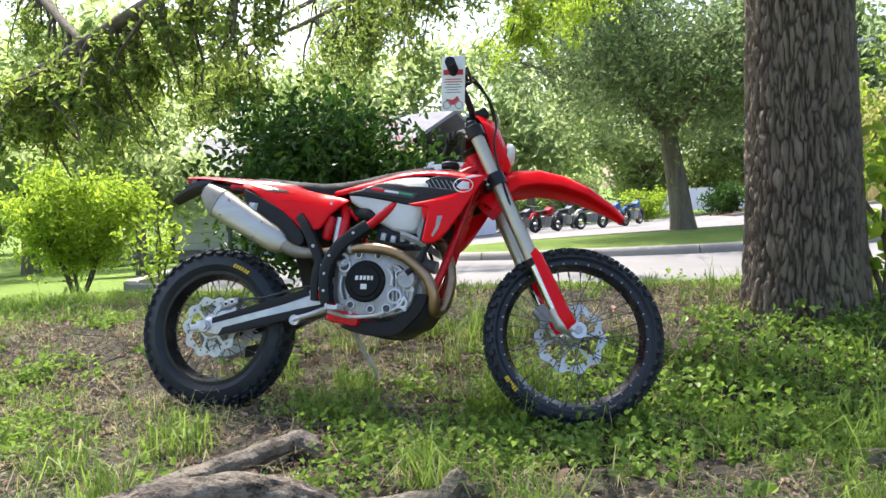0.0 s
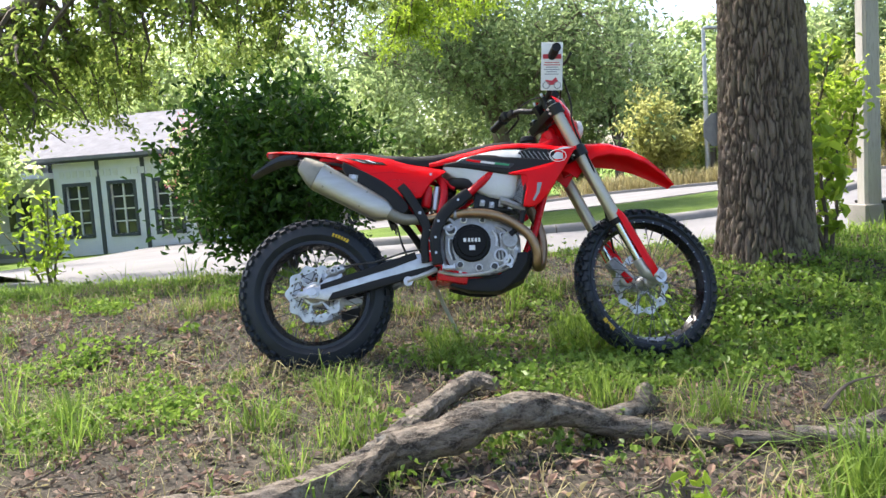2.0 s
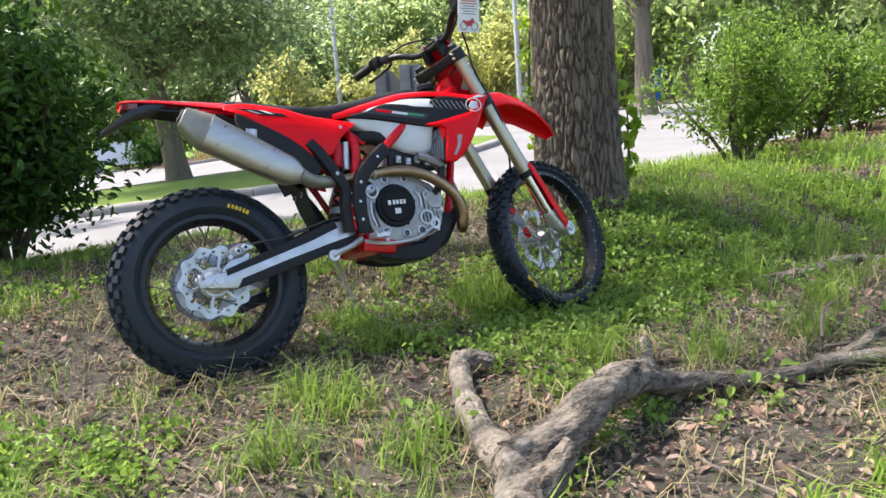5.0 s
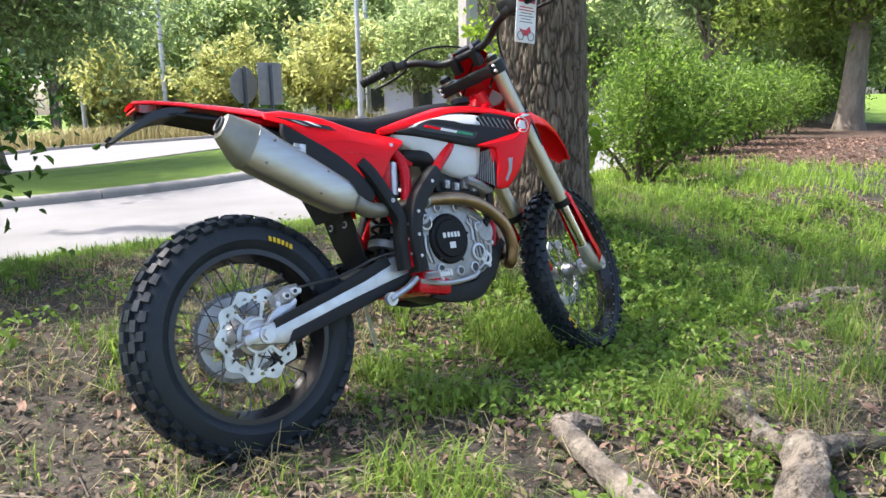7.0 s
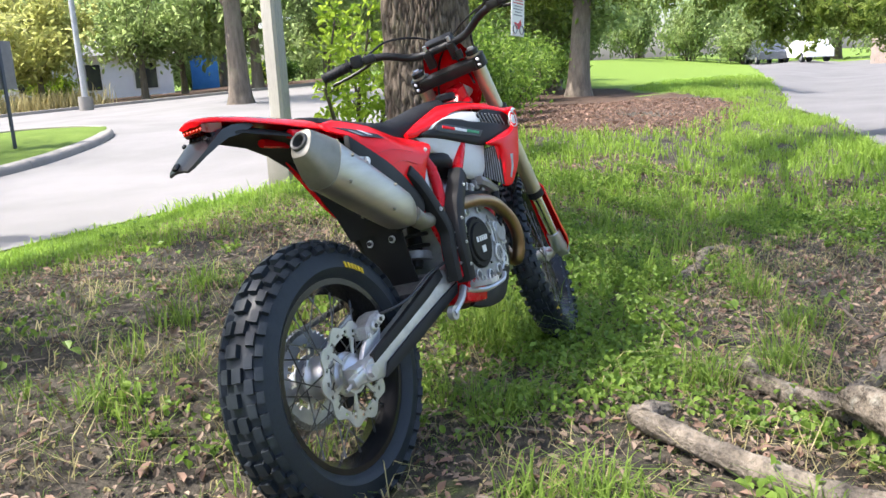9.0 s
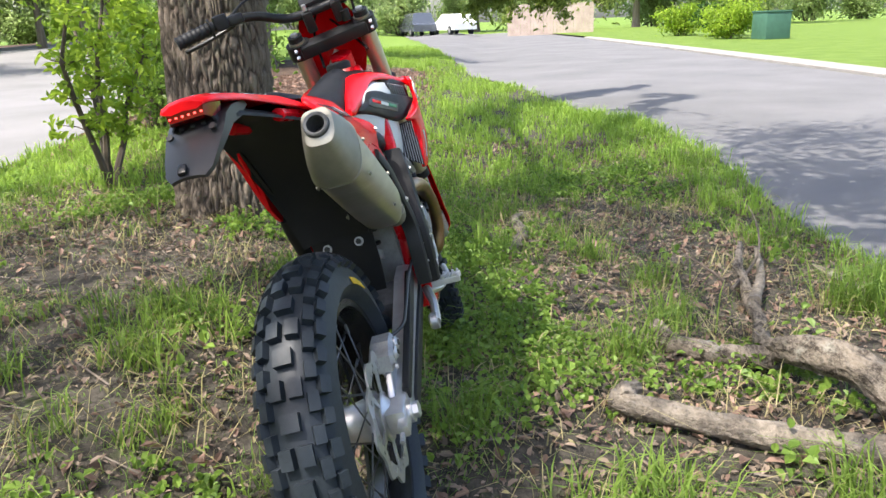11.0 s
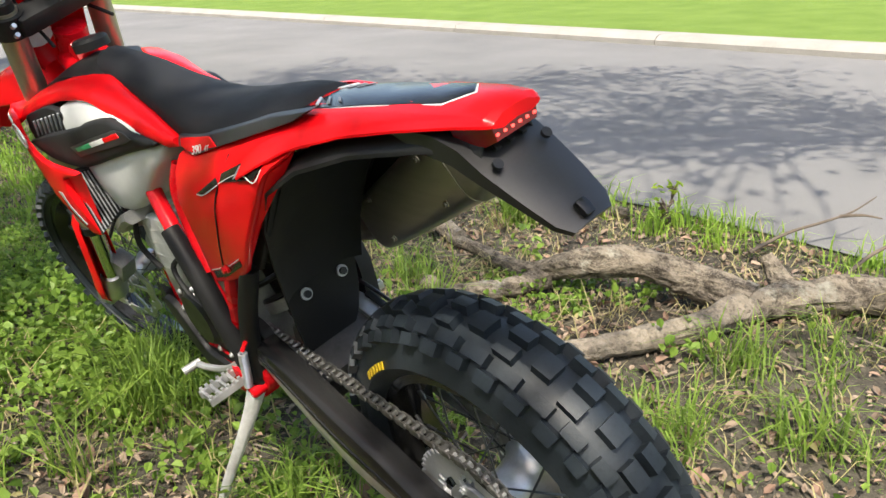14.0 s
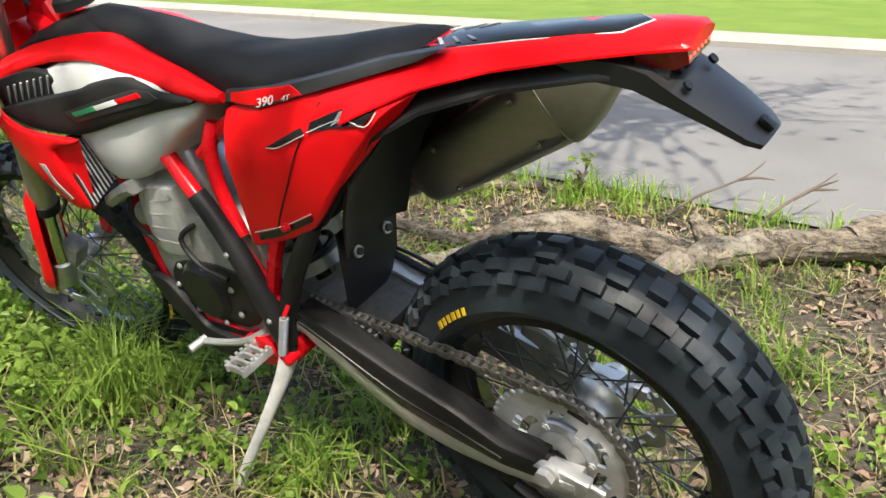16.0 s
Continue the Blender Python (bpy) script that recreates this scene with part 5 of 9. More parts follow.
engine()
bm = bmesh.new()
sk = []
for y in (-0.105, -0.085, -0.04, 0.04, 0.085, 0.105):
    edge = abs(y) > 0.09
    lift = 0.055 if edge else 0.012 if abs(y) > 0.06 else 0
    sk.append([(0.56, y, 0.035 + lift), (0.66, y, -0.002 + lift), (0.80, y, -0.012 + lift), (0.895, y, 0.030 + lift), (0.955, y, 0.130 + (0.03 if edge else 0)), (0.935, y, 0.150 + (0.03 if edge else 0)), (0.880, y, 0.060 + lift), (0.79, y, 0.006 + lift), (0.66, y, 0.014 + lift), (0.56, y, 0.045 + lift)])
loft(sk, bm)
skid = part("skid_plate", bm, BLACK, bike, "black plastic skid plate")
for s in (-1, 1):
    part("skid_wing", panel([(0.575, 0.018), (0.63, 0.0), (0.70, -0.012), (0.795, -0.008), (0.865, 0.050), (0.905, 0.105), (0.915, 0.150), (0.872, 0.152), (0.840, 0.128), (0.805, 0.078), (0.775, 0.050), (0.70, 0.046), (0.655, 0.044), (0.60, 0.034)], lambda x, z: 0.112, 0.010, 0.006, side=s, div=3), BLACK, skid)

# exhaust
bm = tube(smooth_line([(0.875, -0.02, 0.415), (0.945, -0.02, 0.35), (0.985, -0.035, 0.23), (0.975, -0.075, 0.115), (0.948, -0.118, 0.090), (0.946, -0.142, 0.150), (0.915, -0.150, 0.218), (0.845, -0.152, 0.276), (0.780, -0.150, 0.306), (0.700, -0.143, 0.321), (0.62, -0.128, 0.321), (0.54, -0.108, 0.314), (0.46, -0.106, 0.304), (0.39, -0.124, 0.302)], 8), [0.0215, 0.0215, 0.0205, 0.0205, 0.021], 18)
header = part("exhaust_header", bm, HEADER, bike, "straw-coloured heat-tinted header pipe")
part("header_clamp", lathe([(0.025, -0.008), (0.025, 0.008), (0.020, 0.008), (0.020, -0.008)], 20, at=(0, 0, 0)), ALU, header).matrix_basis = pose(0.60, -0.123, 0.320, 0, 0, 104)


def oval(c, u, v, a, b, n=36, outer=0.60):
    """A muffler's section: boxy towards the wheel, slimmer and rounder on its outer side."""
    out = []
    for k in range(n):
        t = 2 * math.pi * k / n
        ct, st = math.cos(t), math.sin(t)
        power, wide = (4.2, a) if ct > 0 else (2.5, a * outer)
        high = b * (0.86 if st > 0 else 1.0)
        out.append(Vector(c) + Vector(u) * wide * math.copysign(abs(ct) ** (2 / power), ct) + Vector(v) * high * math.copysign(abs(st) ** (2 / power), st))
    return out


M0, M1 = Vector((0.335, -0.134, 0.325)), Vector((-0.050, -0.129, 0.545))
mw = (M1 - M0).normalized()
mv = Vector((0, 1, 0)).cross(mw).normalized()
mu = mw.cross(mv).normalized()
L = (M1 - M0).length
loops = [oval(M0 + mw * L * t, mu, mv, a, b) for t, a, b in ((-0.02, 0.021, 0.021), (0.02, 0.029, 0.030), (0.08, 0.047, 0.047), (0.13, 0.056, 0.054), (0.28, 0.059, 0.058), (0.5, 0.060, 0.062), (0.80, 0.060, 0.066))]
muffler = part("muffler", loft(loops), MUFFLER, bike, "brushed grey metal muffler", angle=30)
loops = [oval(M0 + mw * L * t + mv * o, mu, mv, a, b) for t, a, b, o in ((0.797, 0.0610, 0.0670, 0), (0.808, 0.0610, 0.0670, 0), (0.87, 0.056, 0.060, 0.002), (0.97, 0.040, 0.043, 0.008), (1.0, 0.035, 0.037, 0.010))]
tip = M0 + mw * L * 1.0 + mv * 0.009 + mu * 0.008
loops.append([tip + mw * 0.004 + 0.0235 * (math.cos(2 * math.pi * k / 36) * mu + math.sin(2 * math.pi * k / 36) * mv) for k in range(36)])
cap = part("end_cap", loft(loops, caps=False), MUFFLER_CAP, muffler, "satin grey tapered end cap", angle=30)
seam = oval(M0 + mw * L * 0.802, mu, mv, 0.0614, 0.0675, 40)
part("end_cap_band", tube([*seam, seam[0]], 0.0009, 5, caps=False), MUFFLER_CAP, muffler)
bm = bmesh.new()
ring = lambda t, r: [tip + mw * t + r * (math.cos(a) * mu + math.sin(a) * mv) for a in (2 * math.pi * k / 28 for k in range(28))]
loft([ring(-0.03, 0.024), ring(0.010, 0.0225), ring(0.012, 0.020), ring(0.010, 0.016), ring(-0.05, 0.014)], bm, caps=False)
part("tail_pipe", bm, DARK_CAST, muffler, "rolled outlet pipe")
# a black plug stands for the dark inside of the pipe
part("outlet_bore", tube([tip + mw * -0.05, tip + mw * -0.03], 0.0165, 24), BLACK, muffler, "black plug inside the outlet pipe")
bm = tube(smooth_line([(0.45, -0.112, 0.304), (0.40, -0.122, 0.303), (0.36, -0.132, 0.310), (0.325, -0.136, 0.330)], 5), [0.022, 0.024, 0.026], 16)
part("link_pipe", bm, MUFFLER_CAP, muffler, "dull grey link pipe")
for t in (0.30, 0.70):
    for o in (0.030, -0.040):
        q = M0 + mw * L * t + mv * o
        bolt(muffler, (q.x, -0.1645, q.z), 0.003, -1, MUFFLER_CAP, 0.004)
        bolt(muffler, (q.x, -0.067, q.z), 0.0035, 1, MUFFLER_CAP, 0.005)
part("muffler_bracket", panel([(0.155, 0.505), (0.195, 0.500), (0.190, 0.470), (0.150, 0.455)], lambda x, z: 0.132, 0.014, 0.005, side=-1), MUFFLER, muffler)
bolt(muffler, (0.175, -0.138, 0.490), 0.007, -1, h=0.006)
# black guard between muffler and side panel
part("heat_shield", panel([(0.130, 0.560), (0.30, 0.470), (0.40, 0.375), (0.395, 0.330), (0.355, 0.335), (0.25, 0.400), (0.135, 0.510)], lambda x, z: 0.128 + 0.05 * max(0, 0.42 - z), 0.01, 0.006, side=-1, div=4), BLACK, bike, "black plastic exhaust heat shield")


def settle(bm):
    """The tail stands a touch to the left of the wheels' plane."""
    for v in bm.verts:
        v.co.y += float(np.interp(v.co.x, [-0.22, 0.10, 0.50], [0.021, 0.013, 0.0]))
    return bm


# seat
def seat_loop(x, zt, zb, w, roll=0.010):
    half = [(0.0, zt + 0.004), (w * 0.45, zt + 0.001), (w * 0.78, zt - roll * 0.8), (w * 0.95, zt - roll * 1.9), (w * 1.02, (zt + zb) / 2 - 0.006), (w * 1.0, zb)]
    return [(x, y, z) for y, z in half] + [(x, -y, z) for y, z in half[::-1][:-1]]


SEAT = [(0.106, 0.626, 0.618, 0.040), (0.114, 0.634, 0.614, 0.050), (0.16, 0.633, 0.602, 0.058), (0.22, 0.626, 0.592, 0.064), (0.31, 0.614, 0.573, 0.069), (0.43, 0.604, 0.550, 0.068), (0.52, 0.609, 0.552, 0.062), (0.61, 0.625, 0.578, 0.054), (0.70, 0.646, 0.602, 0.048), (0.79, 0.663, 0.622, 0.041), (0.86, 0.671, 0.640, 0.036), (0.89, 0.664, 0.645, 0.030)]
seat = part("seat", settle(loft([seat_loop(*q) for q in SEAT])), SEATING, bike, "black textured seat", angle=50)
for s in (-1, 1):
    part("seat_piping", settle(tube(smooth_line([(x, s * (w * 1.02), zb + 0.003) for x, zt, zb, w in SEAT[1:-1]], 3), 0.0022, 6)), BLACK, seat)


# tail and rear mudguard
def tail_loop(x, zt, wt, zb, wb):
    half = [(0, zt + 0.003), (wt * 0.6, zt + 0.001), (wt * 0.92, zt - 0.003), (wt + 0.12 * (wb - wt), zt - 0.15 * (zt - zb) - 0.002), (wt + 0.62 * (wb - wt), zt - 0.58 * (zt - zb)), (wb, zb + 0.003), (wb, zb), (wb - 0.006, zb), (wt + 0.5 * (wb - wt), zt - 0.62 * (zt - zb) - 0.004), (wt * 0.7, zt - 0.012), (0, zt - 0.010)]
    return [(x, y, z) for y, z in half] + [(x, -y, z) for y, z in half[::-1][1:-1]]


TAIL = [(-0.222, 0.641, 0.028, 0.633, 0.032), (-0.214, 0.646, 0.033, 0.634, 0.038), (-0.18, 0.648, 0.036, 0.633, 0.044), (-0.10, 0.645, 0.039, 0.626, 0.055), (0.0, 0.637, 0.042, 0.612, 0.064), (0.10, 0.628, 0.047, 0.592, 0.084), (0.16, 0.617, 0.054, 0.571, 0.102), (0.21, 0.601, 0.060, 0.552, 0.114)]
tail = part("tail_section", settle(loft([tail_loop(*q) for q in TAIL])), RED, bike, "glossy red tail mudguard", angle=30)


def tail_top(x, y):
    zt, wt = (float(np.interp(x, [q[0] for q in TAIL], [q[k] for q in TAIL])) for k in (1, 2))
    return zt + float(np.interp(abs(y) / wt, [0, 0.6, 0.92, 1.1], [0.003, 0.001, -0.003, -0.008]))


def laid(name, outline, lift, mat, label=""):
    """A decal on the tail's upper side, given by its outline (x, y)."""
    bm = panel(outline, lambda x, z: 0, 0.0012, 0.0006, fine=0.03)
    for v in bm.verts:
        x, o, y = v.co
        v.co = (x, y, tail_top(x, y) + lift + o)
    return part(name, settle(bm), mat, tail, label)


laid("graphic_edge", [(-0.150, -0.0255), (-0.02, -0.0323), (0.115, -0.0390), (0.115, 0.0390), (-0.02, 0.0323), (-0.150, 0.0255), (-0.175, 0.0)], 0.0004, WHITE_STICK, "thin white decal border")
laid("tail_graphic", [(-0.148, -0.0245), (-0.02, -0.0312), (0.115, -0.0378), (0.115, 0.0378), (-0.02, 0.0312), (-0.148, 0.0245), (-0.172, 0.0)], 0.0012, BLACK_GLOSS, "black glossy graphic decal")
for s in (-1, 1):
    for k in range(3):
        x0 = 0.100 - 0.022 * k
        laid("tail_stripe", [(x0, s * 0.014), (x0 - 0.006, s * 0.014), (x0 - 0.024, s * (0.032 - 0.003 * k)), (x0 - 0.017, s * (0.032 - 0.003 * k))], 0.0022, WHITE_STICK if k == 0 else GREY_STICK, "white chevron decal" if k == 0 else "grey chevron decal")

# the dark inner mudguard: an arch that comes down behind the engine
def guard_loop(x, z, w, nx, nz, t=0.005):
    n = Vector((nx, 0, nz)).normalized()
    pts = []
    for side, off in ((1, 0), (-1, t)):
        row = []
        for k in range(9):
            y = -w + 2 * w * k / 8
            drop = 0.020 * (abs(y) / w) ** 3
            p = Vector((x, y, z)) - n * (drop + off)
            row.append(p)
        pts += row if side == 1 else row[::-1]
    return pts


GUARD = [(-0.20, 0.628, 0.036, 0, 1), (-0.12, 0.628, 0.050, 0.02, 1), (0.0, 0.611, 0.062, 0.12, 1), (0.10, 0.588, 0.086, 0.3, 1), (0.19, 0.545, 0.098, 0.6, 0.8), (0.27, 0.465, 0.094, 0.9, 0.6), (0.32, 0.380, 0.084, 1, 0.35), (0.350, 0.300, 0.076, 1, 0.25)]
part("inner_mudguard", settle(loft([guard_loop(*q) for q in GUARD])), BLACK, bike, "black plastic inner mudguard", angle=50)


# side walls of the airbox under the seat
def airbox(s):
    part("airbox_wall", panel([(0.15, 0.545), (0.30, 0.535), (0.44, 0.500), (0.46, 0.44), (0.42, 0.36), (0.34, 0.36), (0.26, 0.44), (0.18, 0.52)], lambda x, z: 0.094, 0.006, 0.004, side=s), BLACK, bike)


both(airbox)
flap = part("mud_flap", loft([[(x, y, z) for y in (-w, -w * 0.5, 0, w * 0.5, w)] + [(x + 0.005, y, z + 0.002) for y in (w, w * 0.5, 0, -w * 0.5, -w)] for x, z, w in ((0.343, 0.330, 0.074), (0.356, 0.276, 0.071), (0.368, 0.225, 0.068), (0.388, 0.170, 0.060), (0.415, 0.125, 0.050))]), BLACK, bike, "black rubber mud flap")
for s in (-1, 1):
    bm = turned(disc(0.0105, 0, 0.004, 18), pose(0.3515, s * 0.0375, 0.276, 0, 0, 90) @ pose(0, 0, 0, 12, 0, 0))
    part("flap_washer", bm, ALU, flap)
    bm = turned(disc(0.0065, 0.004, 0.009, 12), pose(0.3515, s * 0.0375, 0.276, 0, 0, 90) @ pose(0, 0, 0, 12, 0, 0))
    part("flap_screw", bm, BLACK_METAL, flap)

# plate holder and tail lamp
PL = [(-0.090, 0.632, 0.046, 0.012), (-0.150, 0.628, 0.046, 0.030), (-0.185, 0.618, 0.047, 0.024), (-0.215, 0.597, 0.047, 0.016), (-0.252, 0.571, 0.042, 0.010), (-0.280, 0.550, 0.036, 0.007), (-0.292, 0.541, 0.026, 0.006)]
loops = []
for x, z, w, t in PL:
    n = Vector((-0.68, 0, 0.73))
    row = [Vector((x, y, z)) - n * (0.006 * (abs(y) / w) ** 2) for y in (-w, -w * 0.6, 0, w * 0.6, w)]
    loops.append(row + [p - n * t for p in row[::-1]])
plate = part("plate_holder", settle(loft(loops)), PLATE_BLACK, bike, "satin black plate holder", angle=30)
bm = bmesh.new()
for s in (-1, 1):
    bm2 = turned(disc(0.0055, 0, 0.004, 12), Matrix.Translation((-0.217, 0.021 + s * 0.034, 0.5975)) @ pose(0, 0, 0, 0, 0, 90) @ pose(0, 0, 0, 43, 0, 0))
    part("plate_screw", bm2, BLACK_METAL, plate)
part("plate_light", box((-0.284, 0.026, 0.551), (0.018, 0.014, 0.009), (0, -43, 0), 0.004), BLACK_GLOSS, plate)
lens = part("tail_lamp", settle(loft([[(x, y, z) for y, z in ((-w, z1), (-w * 0.5, z1 + 0.004), (w * 0.5, z1 + 0.004), (w, z1), (w * 0.9, z0), (-w * 0.9, z0))] for x, w, z0, z1 in ((-0.165, 0.037, 0.614, 0.632), (-0.206, 0.036, 0.613, 0.633), (-0.218, 0.030, 0.618, 0.632))])), LENS_RED, bike, "red tail lamp with lit diodes")
for k in range(6):
    part("diode", box((-0.2178, -0.004 + 0.0100 * k, 0.6240), (0.003, 0.0038, 0.0028), (0, 0, 0), 0.001), lamp_glow, lens, "glowing red diode")
for k in range(3):
    part("plate_lamp", box((-0.204, 0.003 + 0.018 * k, 0.6075), (0.008, 0.007, 0.004), (0, -30, 0), 0.0015), BLACK_METAL, lens)


# red side panels
def side_depth(x, z):
    z0 = float(np.interp(x, [0.10, 0.165, 0.30, 0.45], [0.568, 0.560, 0.530, 0.500]))
    k = float(np.interp(x, [0.165, 0.30, 0.45], [0.90, 0.55, 0.86]))
    return 0.114 + 0.010 * math.exp(-((x - 0.33) / 0.13) ** 2 - ((z - 0.45) / 0.1) ** 2) - 0.10 * max(0, 0.16 - x) - k * max(0, z - z0)


def decal(name, pts, depth, mat, parent, s=1, label="", lift=0.0012):
    return part(name, panel(pts, lambda x, z: depth(x, z) + lift, 0.0012, 0.0004, side=s, fine=0.012), mat, parent, label)


skin = lambda x, z: side_depth(x, z) + 0.0048
left_panel = part("side_panel", panel([(0.10, 0.600), (0.165, 0.612), (0.264, 0.596), (0.321, 0.581), (0.395, 0.560), (0.455, 0.548), (0.488, 0.538), (0.484, 0.516), (0.490, 0.421), (0.502, 0.320), (0.492, 0.310), (0.41, 0.336), (0.326, 0.377), (0.266, 0.440), (0.208, 0.500), (0.160, 0.548), (0.130, 0.572), (0.10, 0.586)], side_depth, 0.006, 0.006, div=2, fine=0.035), RED, bike, "glossy red left side panel with decals")
decal("panel_decal", [(0.273, 0.538), (0.213, 0.559), (0.168, 0.556), (0.138, 0.584), (0.210, 0.569), (0.271, 0.549)], skin, BLACK_GLOSS, left_panel)
for k in range(2):
    x0 = 0.228 - 0.034 * k
    z0 = 0.560 + (0.215 - x0) * 0.30
    decal("panel_badge", [(x0, z0 - 0.007), (x0 - 0.006, z0 - 0.005), (x0 - 0.016, z0 + 0.005), (x0 - 0.022, z0 + 0.001), (x0 - 0.036, z0 + 0.013), (x0 - 0.012, z0 + 0.009)], skin, GREY_STICK, left_panel, 1, "", 0.0022)
part("panel_pinstripe", tube(smooth_line([(x, skin(x, z) + 0.0014, z) for x, z in ((0.275, 0.537), (0.213, 0.557), (0.168, 0.553), (0.150, 0.570))], 4), 0.0009, 4), WHITE_STICK, left_panel)
decal("panel_decal", [(0.366, 0.508), (0.290, 0.541), (0.281, 0.535), (0.344, 0.510)], skin, BLACK_GLOSS, left_panel)
part("panel_pinstripe", tube(smooth_line([(x, skin(x, z) + 0.0014, z) for x, z in ((0.366, 0.507), (0.344, 0.509), (0.312, 0.521), (0.280, 0.534))], 4), 0.0008, 4), WHITE_STICK, left_panel)
decal("panel_decal", [(0.474, 0.326), (0.410, 0.348), (0.320, 0.392), (0.316, 0.404), (0.395, 0.367), (0.473, 0.340)], skin, BLACK_GLOSS, left_panel)
part("panel_pinstripe", tube(smooth_line([(x, skin(x, z) + 0.0014, z) for x, z in ((0.480, 0.341), (0.395, 0.370), (0.316, 0.407))], 4), 0.0008, 4), WHITE_STICK, left_panel)
part("panel_groove", tube(smooth_line([(x, skin(x, z) + 0.0004, z) for x, z in ((0.258, 0.572), (0.302, 0.512), (0.346, 0.450), (0.390, 0.395), (0.432, 0.338))], 4), 0.0011, 5), BLACK, left_panel)
bolt(left_panel, (0.385, 0.126, 0.372), 0.005, 1, RED_PAINT, 0.010)
right_panel = part("side_panel", panel([(0.10, 0.600), (0.165, 0.612), (0.264, 0.596), (0.321, 0.581), (0.395, 0.562), (0.47, 0.548), (0.525, 0.535), (0.572, 0.518), (0.540, 0.490), (0.505, 0.462), (0.470, 0.415), (0.455, 0.398), (0.400, 0.396), (0.340, 0.414), (0.255, 0.484), (0.175, 0.545), (0.140, 0.564), (0.10, 0.578)], side_depth, 0.006, 0.006, side=-1, div=2, fine=0.035), RED, bike, "glossy red right side panel with decals")
decal("panel_decal", [(0.215, 0.556), (0.165, 0.574), (0.120, 0.590), (0.20, 0.580), (0.300, 0.560), (0.320, 0.545)], skin, BLACK_GLOSS, right_panel, -1)
for k in range(2):
    x0 = 0.205 + 0.045 * k
    decal("panel_badge", [(x0, 0.561), (x0 - 0.030, 0.577), (x0 - 0.012, 0.574), (x0 + 0.022, 0.558)], skin, WHITE_STICK if k else GREY_STICK, right_panel, -1, "", 0.0022)
for pts, mt in ((((0.240, 0.505), (0.33, 0.512), (0.43, 0.498)), RED_PAINT), (((0.300, 0.470), (0.36, 0.478), (0.44, 0.462)), RED_PAINT), (((0.330, 0.440), (0.38, 0.440), (0.44, 0.425)), RED_PAINT)):
    part("panel_pinstripe", tube(smooth_line([(x, -skin(x, z) - 0.0006, z) for x, z in pts], 5), 0.0009, 4), mt, right_panel)
bolt(right_panel, (0.395, -0.126, 0.425), 0.005, -1, ALU_BRIGHT)
bolt(right_panel, (0.505, -0.122, 0.500), 0.004, -1, ALU_BRIGHT)


# the grey strip with the model number under the seat, left and right
GREY_BLACK = material("dark_grey_vinyl", (0.030, 0.031, 0.034), 0.35, 0, (0.02, 0.02, 0.023), 9, 300, 0.15, 0.03)


def strip_depth(x, z):
    mid = float(np.interp(x, [0.05, 0.15, 0.264, 0.39, 0.488], [0.640, 0.622, 0.603, 0.567, 0.557]))
    return float(np.interp(x, [0.05, 0.15, 0.22, 0.31, 0.40, 0.488], [0.064, 0.073, 0.082, 0.089, 0.084, 0.072])) + 0.45 * (mid - z)


def strip(s):
    flank = lambda x, z: strip_depth(x, z) - (0.024 if s < 0 else -0.003)
    st = part("seat_strip", panel([(0.490, 0.549), (0.440, 0.549), (0.395, 0.550), (0.321, 0.570), (0.264, 0.584), (0.165, 0.606), *(((0.095, 0.622), (0.060, 0.636), (0.150, 0.624)) if s > 0 else ((0.150, 0.610),)), (0.240, 0.606), (0.32, 0.590), (0.39, 0.576), (0.488, 0.564)], flank, 0.014, 0.002, side=s, fine=0.04), GREY_BLACK, bike, "dark grey decal strip")
    top = lambda x, z: flank(x, z) + 0.0016
    decal("number_field", [(0.470, 0.552), (0.430, 0.552), (0.395, 0.555), (0.288, 0.580), (0.312, 0.590), (0.39, 0.575), (0.470, 0.563)], top, RED, st, s)
    for text, size, at, wide in (("390", 0.0175, 0.376, 1.6), ("4T", 0.0110, 0.322, 1.5)):
        cu = bpy.data.curves.new("lettering", "FONT")
        cu.body, cu.size, cu.extrude, cu.shear, cu.offset = text, size, 0.0004, 0.25, 0.0
        cu.align_x, cu.align_y = "CENTER", "CENTER"
        tmp = bpy.data.objects.new("tmp", cu)
        me = bpy.data.meshes.new_from_object(tmp)
        bpy.data.objects.remove(tmp)
        me.materials.append(WHITE_STICK)
        ob = new("model_number", me)
        ob.parent = st
        ob["label"] = "white model number lettering"
        zc = float(np.interp(at, [0.322, 0.378], [0.5735, 0.5620]))
        ob.matrix_basis = pose(at, s * (flank(at, zc) + 0.0046), zc) @ (pose(0, 0, 0, 90, 0, 180) if s > 0 else pose(0, 0, 0, 90, 0, 0)) @ pose(0, 0, 0, -24, 0, 12 if s > 0 else -12) @ Matrix.Diagonal((wide, 1, 1, 1))



both(strip)


# tank: white cell under the red shrouds
def tank_loop(x, zt, zb, w, wb):
    half = [(0, zt), (w * 0.45, zt - 0.004), (w * 0.76, zt - 0.015 * (zt - zb)), (w * 0.92, zt - 0.08 * (zt - zb)), (w * 0.985, zt - 0.28 * (zt - zb)), (w, zb + 0.26 * (zt - zb)), (wb, zb + 0.05 * (zt - zb) + 0.003), (wb * 0.93, zb), (0, zb)]
    return [(x, y, z) for y, z in half] + [(x, -y, z) for y, z in half[::-1][1:-1]]


